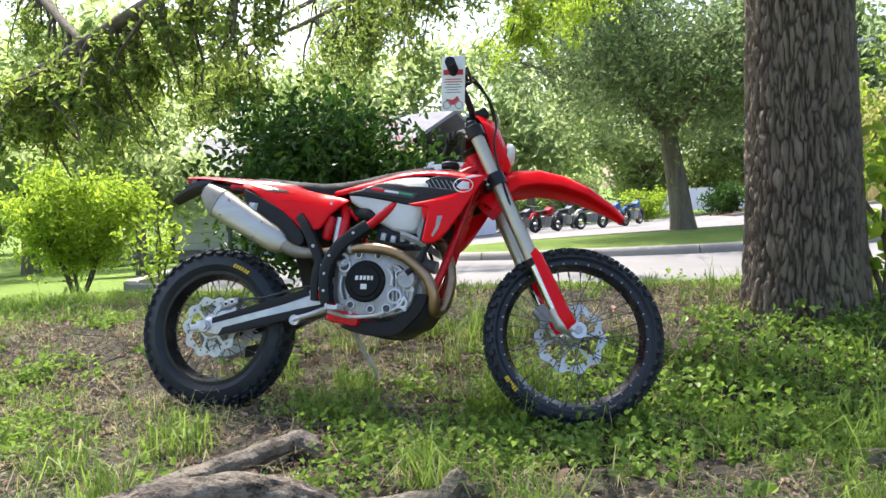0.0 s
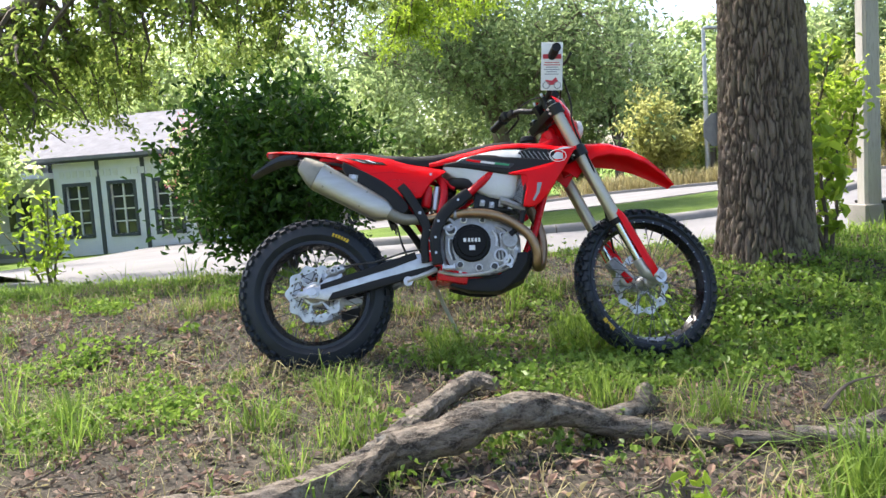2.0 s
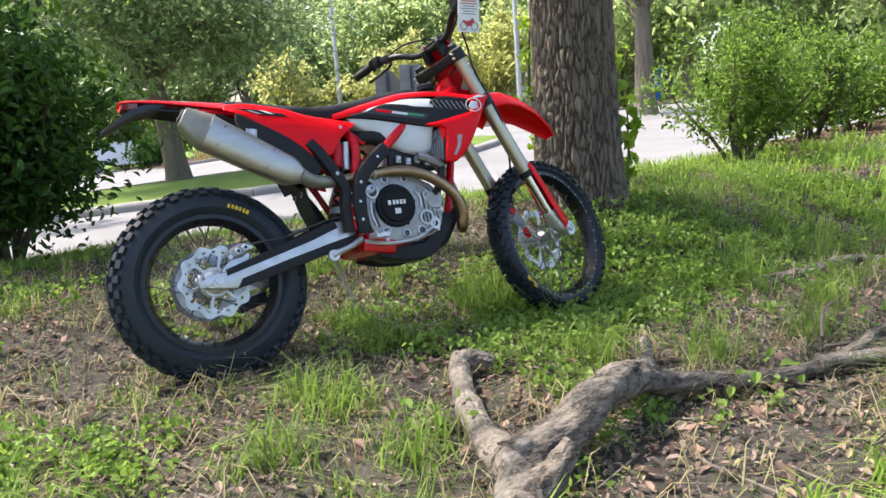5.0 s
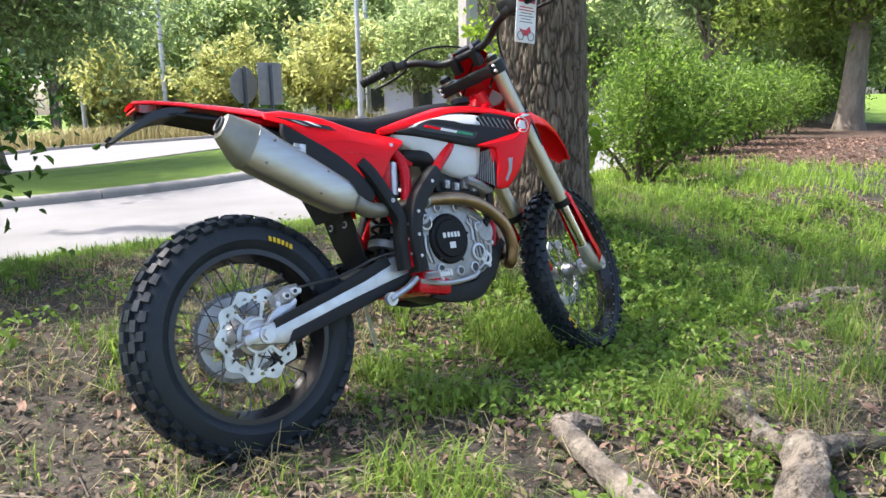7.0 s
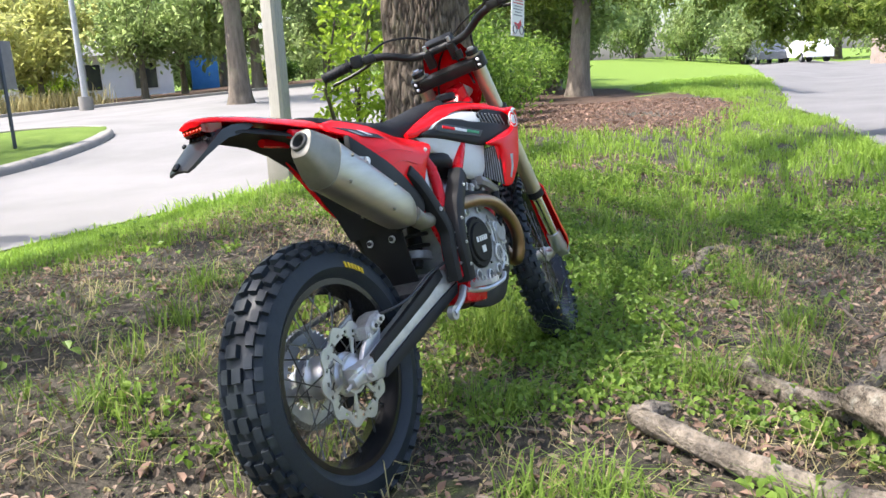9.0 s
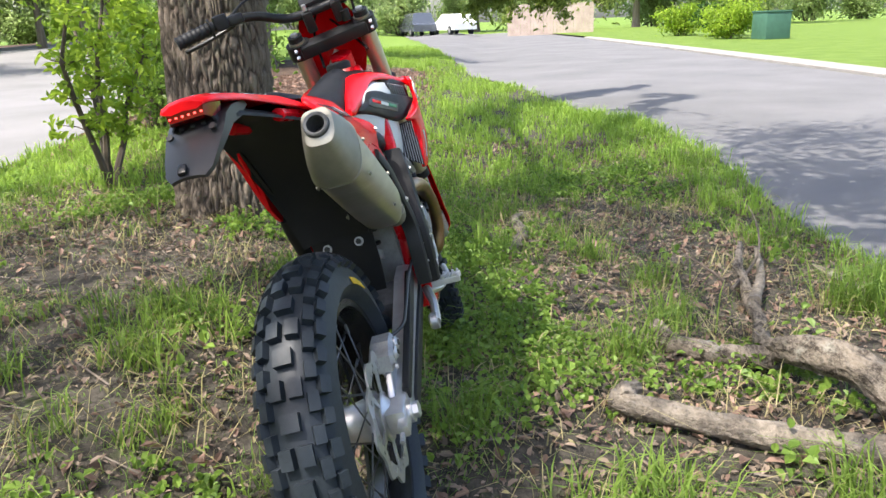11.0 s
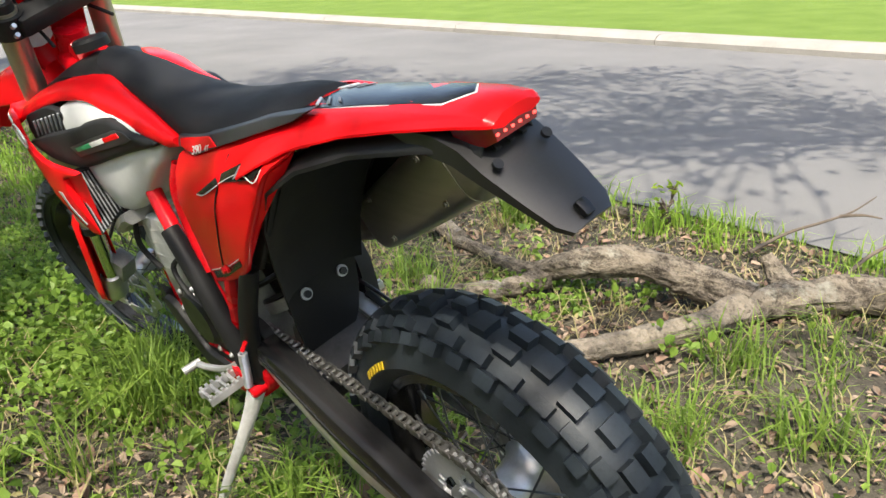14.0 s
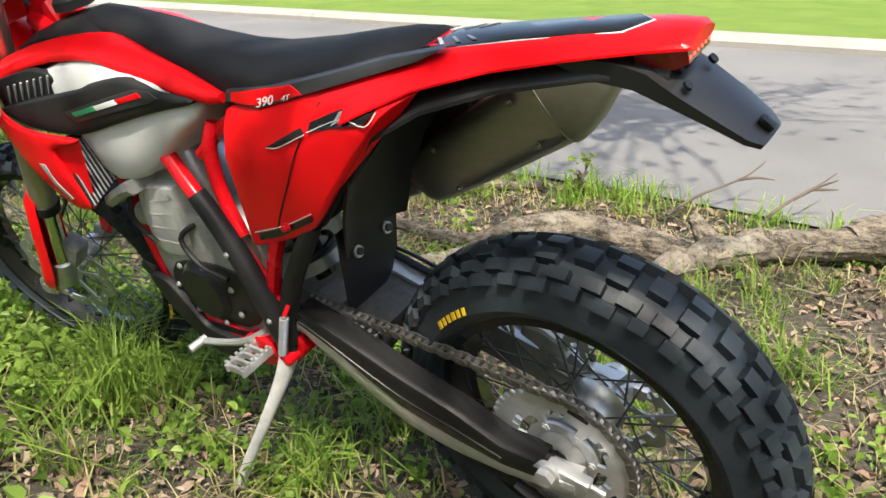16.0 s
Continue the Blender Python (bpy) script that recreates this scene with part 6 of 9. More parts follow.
TANK = [(0.560, 0.548, 0.537, 0.074, 0.074), (0.575, 0.560, 0.514, 0.087, 0.086), (0.611, 0.575, 0.492, 0.096, 0.094), (0.66, 0.590, 0.462, 0.103, 0.100), (0.700, 0.600, 0.430, 0.109, 0.105), (0.756, 0.612, 0.400, 0.116, 0.112), (0.80, 0.616, 0.390, 0.124, 0.119), (0.845, 0.616, 0.388, 0.130, 0.124), (0.866, 0.615, 0.402, 0.131, 0.124), (0.884, 0.612, 0.475, 0.133, 0.122), (0.93, 0.602, 0.530, 0.130, 0.11), (1.00, 0.590, 0.560, 0.09, 0.08)]
tank = part("fuel_tank", loft([tank_loop(*q) for q in TANK]), WHITE, bike, "translucent white plastic fuel tank", angle=60)
part("filler_cap", lathe([(0.0, 0), (0.036, 0), (0.036, 0.016), (0.030, 0.022), (0.0, 0.024)], 28, closed=False), BLACK, tank).matrix_basis = pose(0.95, 0, 0.672, 90, 0, 0)
part("top_cover", loft([[(x, y, z - 0.02 * (y / w) ** 2) for y in (-w, -w * 0.5, 0, w * 0.5, w)] + [(x, y, z - 0.02 * (y / w) ** 2 - 0.012) for y in (w, w * 0.5, 0, -w * 0.5, -w)] for x, z, w in ((0.80, 0.652, 0.042), (0.87, 0.662, 0.062), (0.95, 0.664, 0.086), (1.03, 0.648, 0.096), (1.08, 0.628, 0.080))]), BLACK, tank, "black tank top cover")


def low_depth(x, z):
    return float(np.interp(x, [0.80, 0.88, 0.95, 1.02, 1.08, 1.14], [0.158, 0.170, 0.178, 0.180, 0.176, 0.165])) - 0.35 * max(0, z - 0.585) - 0.12 * max(0.0, 0.42 - z)


def knee_depth(x, z):
    return float(np.interp(x, [0.56, 0.65, 0.80, 0.87, 0.96, 1.07], [0.088, 0.103, 0.126, 0.140, 0.152, 0.166])) - 0.2 * max(0, z - 0.565)


# upper band: x, foot (y, z), crest (y, z)
BAND = [(0.500, 0.078, 0.546, 0.068, 0.556), (0.526, 0.086, 0.545, 0.066, 0.566), (0.59, 0.090, 0.557, 0.060, 0.588), (0.673, 0.094, 0.575, 0.053, 0.612), (0.71, 0.096, 0.590, 0.048, 0.622), (0.764, 0.100, 0.609, 0.042, 0.636), (0.79, 0.102, 0.614, 0.041, 0.640), (0.831, 0.106, 0.617, 0.048, 0.642), (0.896, 0.117, 0.616, 0.066, 0.641), (0.974, 0.134, 0.606, 0.086, 0.633), (1.03, 0.152, 0.592, 0.100, 0.622), (1.08, 0.168, 0.575, 0.112, 0.610), (1.115, 0.166, 0.585, 0.122, 0.604), (1.134, 0.160, 0.594, 0.140, 0.601)]


def shroud(s):
    loops = []
    for x, y0, z0, y1, z1 in BAND:
        a, b = Vector((x, y0, z0)), Vector((x, y1, z1))
        out = Vector((0, z1 - z0, y0 - y1)).normalized()
        line = [a - out * 0.004, a, a.lerp(b, 0.12) + out * 0.006, a.lerp(b, 0.35) + out * 0.010, a.lerp(b, 0.65) + out * 0.010, a.lerp(b, 0.90) + out * 0.006, b, b - out * 0.004, a.lerp(b, 0.5) - out * 0.003]
        loops.append([(p.x, s * p.y, p.z) for p in line])
    sh = part("radiator_shroud", loft(loops), RED, bike, "glossy red radiator shroud with decals", angle=50)
    low = panel([(1.131, 0.600), (1.080, 0.602), (1.035, 0.590), (1.045, 0.560), (1.035, 0.532), (0.985, 0.508), (0.90, 0.498), (0.835, 0.490), (0.860, 0.480), (0.912, 0.472), (0.910, 0.42), (0.894, 0.354), (0.904, 0.341), (0.944, 0.341), (0.995, 0.385), (1.043, 0.455), (1.090, 0.530)], low_depth, 0.006, 0.006, side=s, div=2, fine=0.03)
    lo = part("lower_shroud", low, RED, sh, "glossy red lower shroud wing")
    band = panel([(1.066, 0.536), (0.962, 0.553), (0.823, 0.570), (0.790, 0.579), (0.720, 0.588), (0.684, 0.585), (0.654, 0.574), (0.631, 0.564), (0.568, 0.554), (0.560, 0.544), (0.60, 0.537), (0.669, 0.526), (0.76, 0.507), (0.853, 0.488), (0.92, 0.489), (0.991, 0.500), (1.048, 0.524)], knee_depth, 0.012, 0.008, side=s, div=2, fine=0.035)
    part("knee_panel", band, BLACK, sh, "black knee panel")
    face = lambda x, z: knee_depth(x, z) + 0.0062
    decal("band_inset", [(0.866, 0.534), (0.76, 0.556), (0.672, 0.572), (0.640, 0.568), (0.625, 0.556), (0.650, 0.548), (0.76, 0.530), (0.845, 0.514)], face, GREY_BLACK, sh, s)
    for x0, x1, mat in ((0.845, 0.785, GREEN_STICK), (0.785, 0.725, WHITE_STICK), (0.725, 0.665, RED)):
        zc = lambda x: 0.529 + (0.845 - x) * 0.185
        decal("band_stripe", [(x0, zc(x0) + 0.004), (x1, zc(x1) + 0.005), (x1 - 0.006, zc(x1) - 0.003), (x0 - 0.004, zc(x0) - 0.004)], face, mat, sh, s, "", 0.0024)
    # white ring badge and a small mark within
    skin2 = lambda x, z: low_depth(x, z) + 0.0056
    ring_o = [(1.048 + 0.036 * math.cos(a), 0.556 + 0.026 * math.sin(a)) for a in (2 * math.pi * k / 24 for k in range(24))]
    part("shroud_badge", tube([(x, s * skin2(x, z), z) for x, z in [*ring_o, ring_o[0]]], 0.0018, 5, caps=False), WHITE_STICK, sh, "white ring badge")
    decal("shroud_mark", [(1.022, 0.550), (1.042, 0.572), (1.070, 0.568), (1.054, 0.556), (1.070, 0.542), (1.036, 0.540)], low_depth, WHITE_STICK, sh, s, "", 0.0058)
    decal("shroud_mark", [(0.955, 0.440), (0.975, 0.440), (0.962, 0.395), (0.940, 0.362), (0.932, 0.366), (0.950, 0.40)], low_depth, GREY_STICK, sh, s, "", 0.0056)
    decal("shroud_flash", [(1.118, 0.596), (1.080, 0.597), (1.050, 0.588), (1.062, 0.583), (1.090, 0.588)], low_depth, WHITE_STICK, sh, s, "", 0.0056)
    # black vent with pale slats before the tank
    part("vent_plate", panel([(1.050, 0.588), (0.985, 0.600), (0.935, 0.606), (0.890, 0.592), (0.876, 0.568), (0.890, 0.550), (0.96, 0.540), (1.060, 0.530)], lambda x, z: 0.124 + 0.18 * max(0, x - 0.88), 0.010, 0.004, side=s, div=2), BLACK, sh)
    for k in range(7):
        x0 = 0.902 + 0.020 * k
        part("vent_slat", box((x0, s * (0.1285 + 0.18 * (x0 - 0.88)), 0.580 - 0.14 * (x0 - 0.89)), (0.003, 0.004, 0.042), (0, -34, 0), 0.0008), GREY_STICK, sh)
    # radiator core facing back between tank and wing, with upright slats
    A, B, C, D = Vector((0.886, 0.112, 0.476)), Vector((0.909, 0.166, 0.480)), Vector((0.890, 0.166, 0.346)), Vector((0.858, 0.108, 0.390))
    rad = part("radiator", loft([[(q.x + dx, s * q.y, q.z) for q in (A, B, C, D)] for dx in (0.0, 0.032)]), BLACK, bike, "black-framed aluminium radiator", smooth=False)
    for k in range(9):
        t = (k + 0.5) / 9
        top, foot = A.lerp(B, t), D.lerp(C, t)
        part("radiator_slat", tube([(top.x - 0.003, s * top.y, top.z - 0.003), (foot.x - 0.003, s * foot.y, foot.z + 0.003)], 0.0017, 4), GREY_STICK, rad)
    part("radiator_base", loft([[(x, s * y, z) for y, z in ((0.075, z0 - 0.026), (0.128, z0 - 0.022), (0.136, z0 - 0.010), (0.132, z0 + 0.004), (0.075, z0 + 0.006))] for x, z0 in ((0.800, 0.388), (0.83, 0.380), (0.87, 0.362), (0.905, 0.345))]), ALU, rad, "pale lower radiator guard")


both(shroud)


# fork legs
def tube_x(z):
    return 1.125 + (0.601 - z) * math.tan(RAKE)


def fork_leg(s):
    y = s * 0.104
    up = lambda z0, z1, r, bm=None, n=18: tube([(tube_x(z0), y, z0), (tube_x(z1), y, z1)], r, n, bm)
    leg = steered(part("fork_leg", tube([(tube_x(z), y, z) for z in (0.800, 0.60, 0.54, 0.43, 0.36, 0.275)], [0.0255, 0.0255, 0.0275, 0.0275, 0.0275, 0.0285], 20), FORK_TUBE, bike, "champagne anodised upper fork tube"))
    part("fork_cap", up(0.800, 0.815, 0.022, None, 18), BLACK_METAL, leg)
    part("cap_screw", up(0.815, 0.822, 0.011, None, 8), ALU_BRIGHT, leg)
    part("dust_seal", up(0.285, 0.262, 0.0315, None, 20), BLACK, leg)
    part("fork_slider", up(0.270, 0.060, 0.0225, None, 18), CHROME, leg, "polished fork slider")
    ax = FRONT_AXLE
    bm = tube([(tube_x(0.105), y, 0.105), (tube_x(0.05), y, 0.05), (ax.x - 0.012, y, ax.z + 0.005)], [0.028, 0.031, 0.030], 16)
    disc(0.030, y - 0.020, y + 0.020, 20, bm, (ax.x, 0, ax.z), 0.004)
    part("axle_clamp", bm, ALU_BRIGHT, leg, "machined aluminium axle clamp")
    part("axle_end", disc(0.015, y + s * 0.020, y + s * 0.028, 8, None, (ax.x, 0, ax.z)), ALU, leg)
    for k in range(2):
        bolt(leg, (ax.x - 0.02, y + s * 0.022, ax.z + 0.02 - 0.035 * k), 0.0045, s)
    # red guard wrapped round the slider
    loops = []
    for z, w, f in ((0.315, 0.022, 0.010), (0.29, 0.036, 0.020), (0.20, 0.040, 0.026), (0.12, 0.042, 0.030), (0.075, 0.046, 0.032), (0.045, 0.040, 0.026), (0.025, 0.022, 0.014)):
        cx = tube_x(z) + (0.008 if z > 0.06 else 0.016)
        arc = []
        for k in range(9):
            a = -0.62 * math.pi + 1.24 * math.pi * k / 8
            arc.append((cx + w * math.cos(a) * 0.9, y + s * (0.004 + w * 0.92 * math.sin(a) * s), z + 0.012 * math.cos(a)))
        inner = [(cx + (w - 0.004) * math.cos(a) * 0.9, y + s * (0.004 + (w - 0.004) * 0.92 * math.sin(a) * s), z + 0.012 * math.cos(a)) for a in (-0.62 * math.pi + 1.24 * math.pi * k / 8 for k in range(9))]
        loops.append(arc + inner[::-1])
    part("fork_guard", loft(loops), RED, leg, "glossy red fork guard", angle=50)
    return leg


both(fork_leg)


def clamp(z, h, name, label):
    bm = bmesh.new()
    c = Vector((tube_x(z), 0, z))
    m = Matrix.Translation(c) @ pose(0, 0, 0, 0, -math.degrees(RAKE), 0)
    own = box((-0.018, 0, 0), (0.060, 0.21, h), (0, 0, 0), 0.010)
    turned(own, m)
    for s in (-1, 1):
        tube([m @ Vector((0, s * 0.104, -h * 0.55)), m @ Vector((0, s * 0.104, h * 0.55))], 0.036, 18, own)
    ob = steered(part(name, own, BLACK_METAL, bike, label))
    for s in (-1, 1):
        for k in (-1, 1):
            q = m @ Vector((-0.036, s * 0.118, k * h * 0.25))
            part("pinch_bolt", tube([q, q + Vector((-0.01, 0, 0.003))], 0.005, 8), ALU_BRIGHT, ob)
    return ob


clamp(0.775, 0.040, "upper_triple_clamp", "black machined upper fork clamp")
clamp(0.585, 0.045, "lower_triple_clamp", "black machined lower fork clamp")

# front mudguard
FEND = [(1.075, 0.520, 0.060, 0.070), (1.13, 0.600, 0.074, 0.075), (1.20, 0.648, 0.080, 0.072), (1.30, 0.658, 0.080, 0.060), (1.40, 0.640, 0.077, 0.048), (1.50, 0.600, 0.066, 0.034), (1.59, 0.540, 0.046, 0.020), (1.640, 0.492, 0.026, 0.008)]
loops = []
for i, (x, z, w, lip) in enumerate(FEND):
    a, b = FEND[max(i - 1, 0)], FEND[min(i + 1, len(FEND) - 1)]
    d = Vector((b[0] - a[0], 0, b[1] - a[1])).normalized()
    n = Vector((-d.z, 0, d.x))
    half = [(0, 0.012), (w * 0.35, 0.010), (w * 0.7, 0.0), (w * 0.95, -lip * 0.35), (w * 1.04, -lip)]
    top = [(-y, o) for y, o in half[::-1]] + half[1:]
    row = [Vector((x, y, z)) + n * o for y, o in top]
    loops.append(row + [p - n * 0.005 + Vector((0, -0.004 * (1 if p.y > 0 else -1 if p.y < 0 else 0), 0)) for p in row[::-1]])
steered(part("front_mudguard", loft(loops), RED, bike, "glossy red front mudguard", angle=45))

# headlamp mask
MASK = [(1.085, 0.880, 0.040), (1.118, 0.868, 0.066), (1.150, 0.820, 0.088), (1.178, 0.750, 0.094), (1.195, 0.690, 0.080), (1.190, 0.650, 0.060)]
loops = []
for x, z, w in MASK:
    row = [Vector((x - 0.075 * (abs(y) / w) ** 2.2, y, z)) for y in (-w, -w * 0.75, -w * 0.4, 0, w * 0.4, w * 0.75, w)]
    loops.append(row + [p + Vector((-0.006, 0, 0)) for p in row[::-1]])
mask = steered(part("headlamp_mask", loft(loops), RED, bike, "glossy red headlamp mask", angle=50))
part("headlamp", turned(lathe([(0.0, 0.014), (0.030, 0.012), (0.046, 0.0), (0.046, -0.02), (0.0, -0.02)], 28, closed=False), pose(1.192, 0, 0.735, 0, 0, -90)), WHITE_STICK, mask, "clear headlamp lens")
part("mask_arm", tube([(1.10, 0.085, 0.74), (1.06, 0.10, 0.72)], 0.006, 8), BLACK, mask)
part("mask_arm", tube([(1.10, -0.085, 0.74), (1.06, -0.10, 0.72)], 0.006, 8), BLACK, mask)

# handlebar with grips and levers
bar_line = smooth_line([(0.930, -0.405, 0.905), (0.950, -0.30, 0.915), (0.985, -0.19, 0.905), (1.022, -0.10, 0.868), (1.030, 0, 0.862), (1.022, 0.10, 0.868), (0.985, 0.19, 0.905), (0.950, 0.30, 0.915), (0.930, 0.405, 0.905)], 6)
bar = steered(part("handlebar", tube(bar_line, 0.0135, 12), BLACK_METAL, bike, "black tapered handlebar"))
for s in (-1, 1):
    part("bar_riser", box((1.028, s * 0.045, 0.838), (0.036, 0.030, 0.062), (0, -26, 0), 0.006), BLACK_METAL, bar)
    part("riser_bolt", tube([(1.010, s * 0.045, 0.868), (1.003, s * 0.045, 0.884)], 0.007, 10), ALU_BRIGHT, bar)
    p0, p1 = Vector((0.930, s * 0.410, 0.905)), Vector((0.947, s * 0.315, 0.9135))
    bm = tube([p0.lerp(p1, k / 28) for k in range(29)], [0.0190 if k % 4 < 2 else 0.0172 for k in range(29)], 14)
    part("grip", bm, BLACK, bar, "black rubber grip")
    part("grip_flange", tube([(0.9475, s * 0.312, 0.914), (0.9485, s * 0.307, 0.9142)], 0.026, 16), BLACK, bar)
    part("switch_block", box((0.952, s * 0.278, 0.918), (0.045, 0.040, 0.044), (0, -10, s * 8), 0.010), BLACK, bar, "black switch block")
    part("lever_perch", box((0.972, s * 0.238, 0.914), (0.045, 0.045, 0.030), (0, -10, s * 12), 0.008), BLACK_METAL, bar)
    lev = tube(smooth_line([(0.990, s * 0.235, 0.910), (1.010, s * 0.265, 0.903), (1.006, s * 0.33, 0.893), (0.995, s * 0.39, 0.886), (0.992, s * 0.405, 0.885)], 4), [0.007, 0.006, 0.006, 0.0065], 8, flat=1.0)
    part("lever", lev, BLACK_METAL, bar, "black lever")
part("fluid_reservoir", box((0.975, -0.235, 0.942), (0.045, 0.050, 0.030), (0, -10, -10), 0.006), BLACK_METAL, bar, "black brake fluid reservoir")
bm = tube(smooth_line([(0.99, -0.235, 0.935), (1.03, -0.19, 0.940), (1.09, -0.12, 0.905), (1.12, -0.10, 0.82), (1.12, -0.11, 0.70), (1.20, -0.12, 0.45), (1.36, 0.09, 0.16)], 6), 0.0045, 6)
part("brake_hose", bm, BLACK, bar, "black brake hose")
bm = tube(smooth_line([(0.975, 0.25, 0.925), (1.05, 0.17, 0.965), (1.13, 0.05, 0.93), (1.12, -0.04, 0.80), (1.00, -0.08, 0.70)], 6), 0.004, 6)
part("clutch_line", bm, BLACK, bar)
bm = tube(smooth_line([(0.955, -0.285, 0.93), (1.02, -0.22, 0.945), (1.09, -0.08, 0.920), (1.11, 0.03, 0.84), (1.02, 0.06, 0.70)], 6), 0.004, 6)
part("throttle_cable", bm, BLACK, bar)
part("dash_unit", box((1.060, 0, 0.885), (0.060, 0.105, 0.040), (0, -30, 0), 0.010), BLACK, bar, "small black dash unit")
part("ignition_lock", tube([(1.025, -0.06, 0.80), (1.015, -0.06, 0.83)], 0.014, 12), BLACK_METAL, bar)

# front brake caliper, left leg
cal = steered(part("front_caliper", box((FRONT_AXLE.x - 0.105, 0.075, FRONT_AXLE.z + 0.085), (0.075, 0.050, 0.055), (0, 50, 0), 0.010), ALU, bike, "cast brake caliper"))
part("caliper_bracket", box((FRONT_AXLE.x - 0.06, 0.092, FRONT_AXLE.z + 0.06), (0.09, 0.012, 0.030), (0, 50, 0), 0.004), BLACK_METAL, cal)
# rear caliper and brake line
bm = loft([[(x, y, z) for x, z in ((0.050 + k, 0.066 + k), (0.095 - k * 0.5, 0.072 + k), (0.130 - k, 0.098), (0.122 - k, 0.122 - k), (0.085, 0.118 - k), (0.052 + k, 0.098 - k * 0.5))] for y, k in ((-0.052, 0.006), (-0.056, 0.0), (-0.092, 0.0), (-0.100, 0.008))])
rc = part("rear_caliper", bm, ALU, bike, "cast rear brake caliper", angle=25)
for x, z in ((0.080, 0.092), (0.106, 0.102)):
    part("caliper_piston", disc(0.013, -0.098, -0.106, 18, None, (x, 0, z), 0.003), ALU_BRIGHT, rc)
    part("piston_cap", disc(0.006, -0.106, -0.108, 6, None, (x, 0, z)), BLACK_METAL, rc)
part("caliper_bracket", panel([(0.010, -0.010), (0.050, -0.006), (0.095, 0.035), (0.120, 0.075), (0.100, 0.085), (0.060, 0.070), (0.020, 0.030)], lambda x, z: 0.086, 0.010, 0.003, side=-1, div=3), ALU_BRIGHT, rc, "machined caliper bracket")
for k in range(2):
    bolt(rc, (0.052 + 0.070 * k, -0.100, 0.074 + 0.028 * k), 0.005, -1)
part("rear_brake_hose", tube(smooth_line([(0.12, -0.085, 0.110), (0.17, -0.112, 0.115), (0.26, -0.112, 0.125), (0.38, -0.115, 0.160), (0.47, -0.12, 0.175)], 5), 0.004, 8), GREY_BLACK, rc, "dark braided brake hose")

# rear shock with spring
shock = part("rear_shock", tube([(0.50, 0.0, 0.170), (0.55, 0.0, 0.30), (0.60, 0.0, 0.47)], [0.020, 0.026, 0.026], 14), BLACK_METAL, bike, "rear shock absorber")
turns = 7
pts = [Vector((0.515, 0, 0.205)).lerp(Vector((0.592, 0, 0.435)), k / (turns * 14)) + Vector((0.045 * math.cos(2 * math.pi * k / 14) * 0.95, 0.045 * math.sin(2 * math.pi * k / 14), -0.012 * math.cos(2 * math.pi * k / 14))) for k in range(turns * 14 + 1)]
part("spring", tube(pts, 0.0062, 7), BLACK_METAL, shock, "black coil spring")
part("piggyback_reservoir", tube([(0.480, -0.085, 0.362), (0.482, -0.085, 0.370), (0.492, -0.085, 0.446), (0.494, -0.085, 0.456)], [0.017, 0.021, 0.021, 0.017], 16), RED_PAINT, shock, "red shock reservoir")
part("damper_body", tube([(0.520, -0.080, 0.350), (0.532, -0.080, 0.452)], 0.015, 14), ALU_BRIGHT, shock, "bright alloy damper body")
part("preload_collar", tube([(0.508, 0, 0.190), (0.515, 0, 0.212)], 0.050, 22), ALU, shock)
part("linkage", box((0.47, 0, 0.11), (0.10, 0.05, 0.05), (0, -20, 0), 0.008), ALU, shock)
part("airbox_lower", box((0.43, 0, 0.42), (0.16, 0.14, 0.14), (0, -20, 0), 0.03), BLACK, bike, "black airbox")


# pegs, pedals, stand
def peg(s):
    c = (0.570, s * 0.150, 0.084)
    bm = bmesh.new()
    for dx in (-0.022, 0.022):
        box((c[0] + dx, s * 0.168, c[2]), (0.007, 0.085, 0.016), (0, 0, 0), 0.002, bm)
    for k in range(5):
        box((c[0], s * (0.132 + 0.018 * k), c[2]), (0.044, 0.006, 0.014), (0, 0, 0), 0.001, bm)
    for k in range(7):
        for dx in (-0.022, 0.022):
            box((c[0] + dx, s * (0.132 + 0.012 * k), c[2] + 0.010), (0.006, 0.006, 0.008), (0, 0, 0), 0.001, bm)
    p = part("foot_peg", bm, ALU_BRIGHT, bike, "toothed alloy foot peg", smooth=False)
    part("peg_mount", box((c[0] - 0.005, s * 0.115, c[2] - 0.002), (0.055, 0.045, 0.040), (0, 0, 0), 0.008), RED_PAINT, p, "red peg bracket")


both(peg)
bm = tube(smooth_line([(0.560, 0.118, 0.112), (0.62, 0.136, 0.082), (0.69, 0.150, 0.068), (0.738, 0.155, 0.062)], 5), [0.009, 0.007, 0.007], 8)
sl = part("shift_lever", bm, ALU_BRIGHT, bike, "forged alloy gear lever")
part("shift_tip", tube([(0.740, 0.148, 0.062), (0.745, 0.186, 0.060)], 0.009, 10), ALU, sl)
bm = tube(smooth_line([(0.520, -0.125, 0.085), (0.47, -0.140, 0.062), (0.42, -0.145, 0.045), (0.395, -0.145, 0.035)], 4), [0.012, 0.010, 0.012], 8)
part("brake_lever_link", bm, ALU_BRIGHT, bike, "alloy rear brake linkage")
bm = disc(0.020, -0.150, -0.130, 16, None, (0.40, 0, 0.036), 0.004)
part("pivot_boss", bm, ALU_BRIGHT, bike)
bm = tube(smooth_line([(0.53, -0.128, 0.075), (0.62, -0.150, 0.055), (0.72, -0.158, 0.060), (0.76, -0.150, 0.075)], 5), [0.009, 0.007, 0.008], 8)
part("brake_pedal", bm, ALU_BRIGHT, bike, "alloy rear brake pedal")
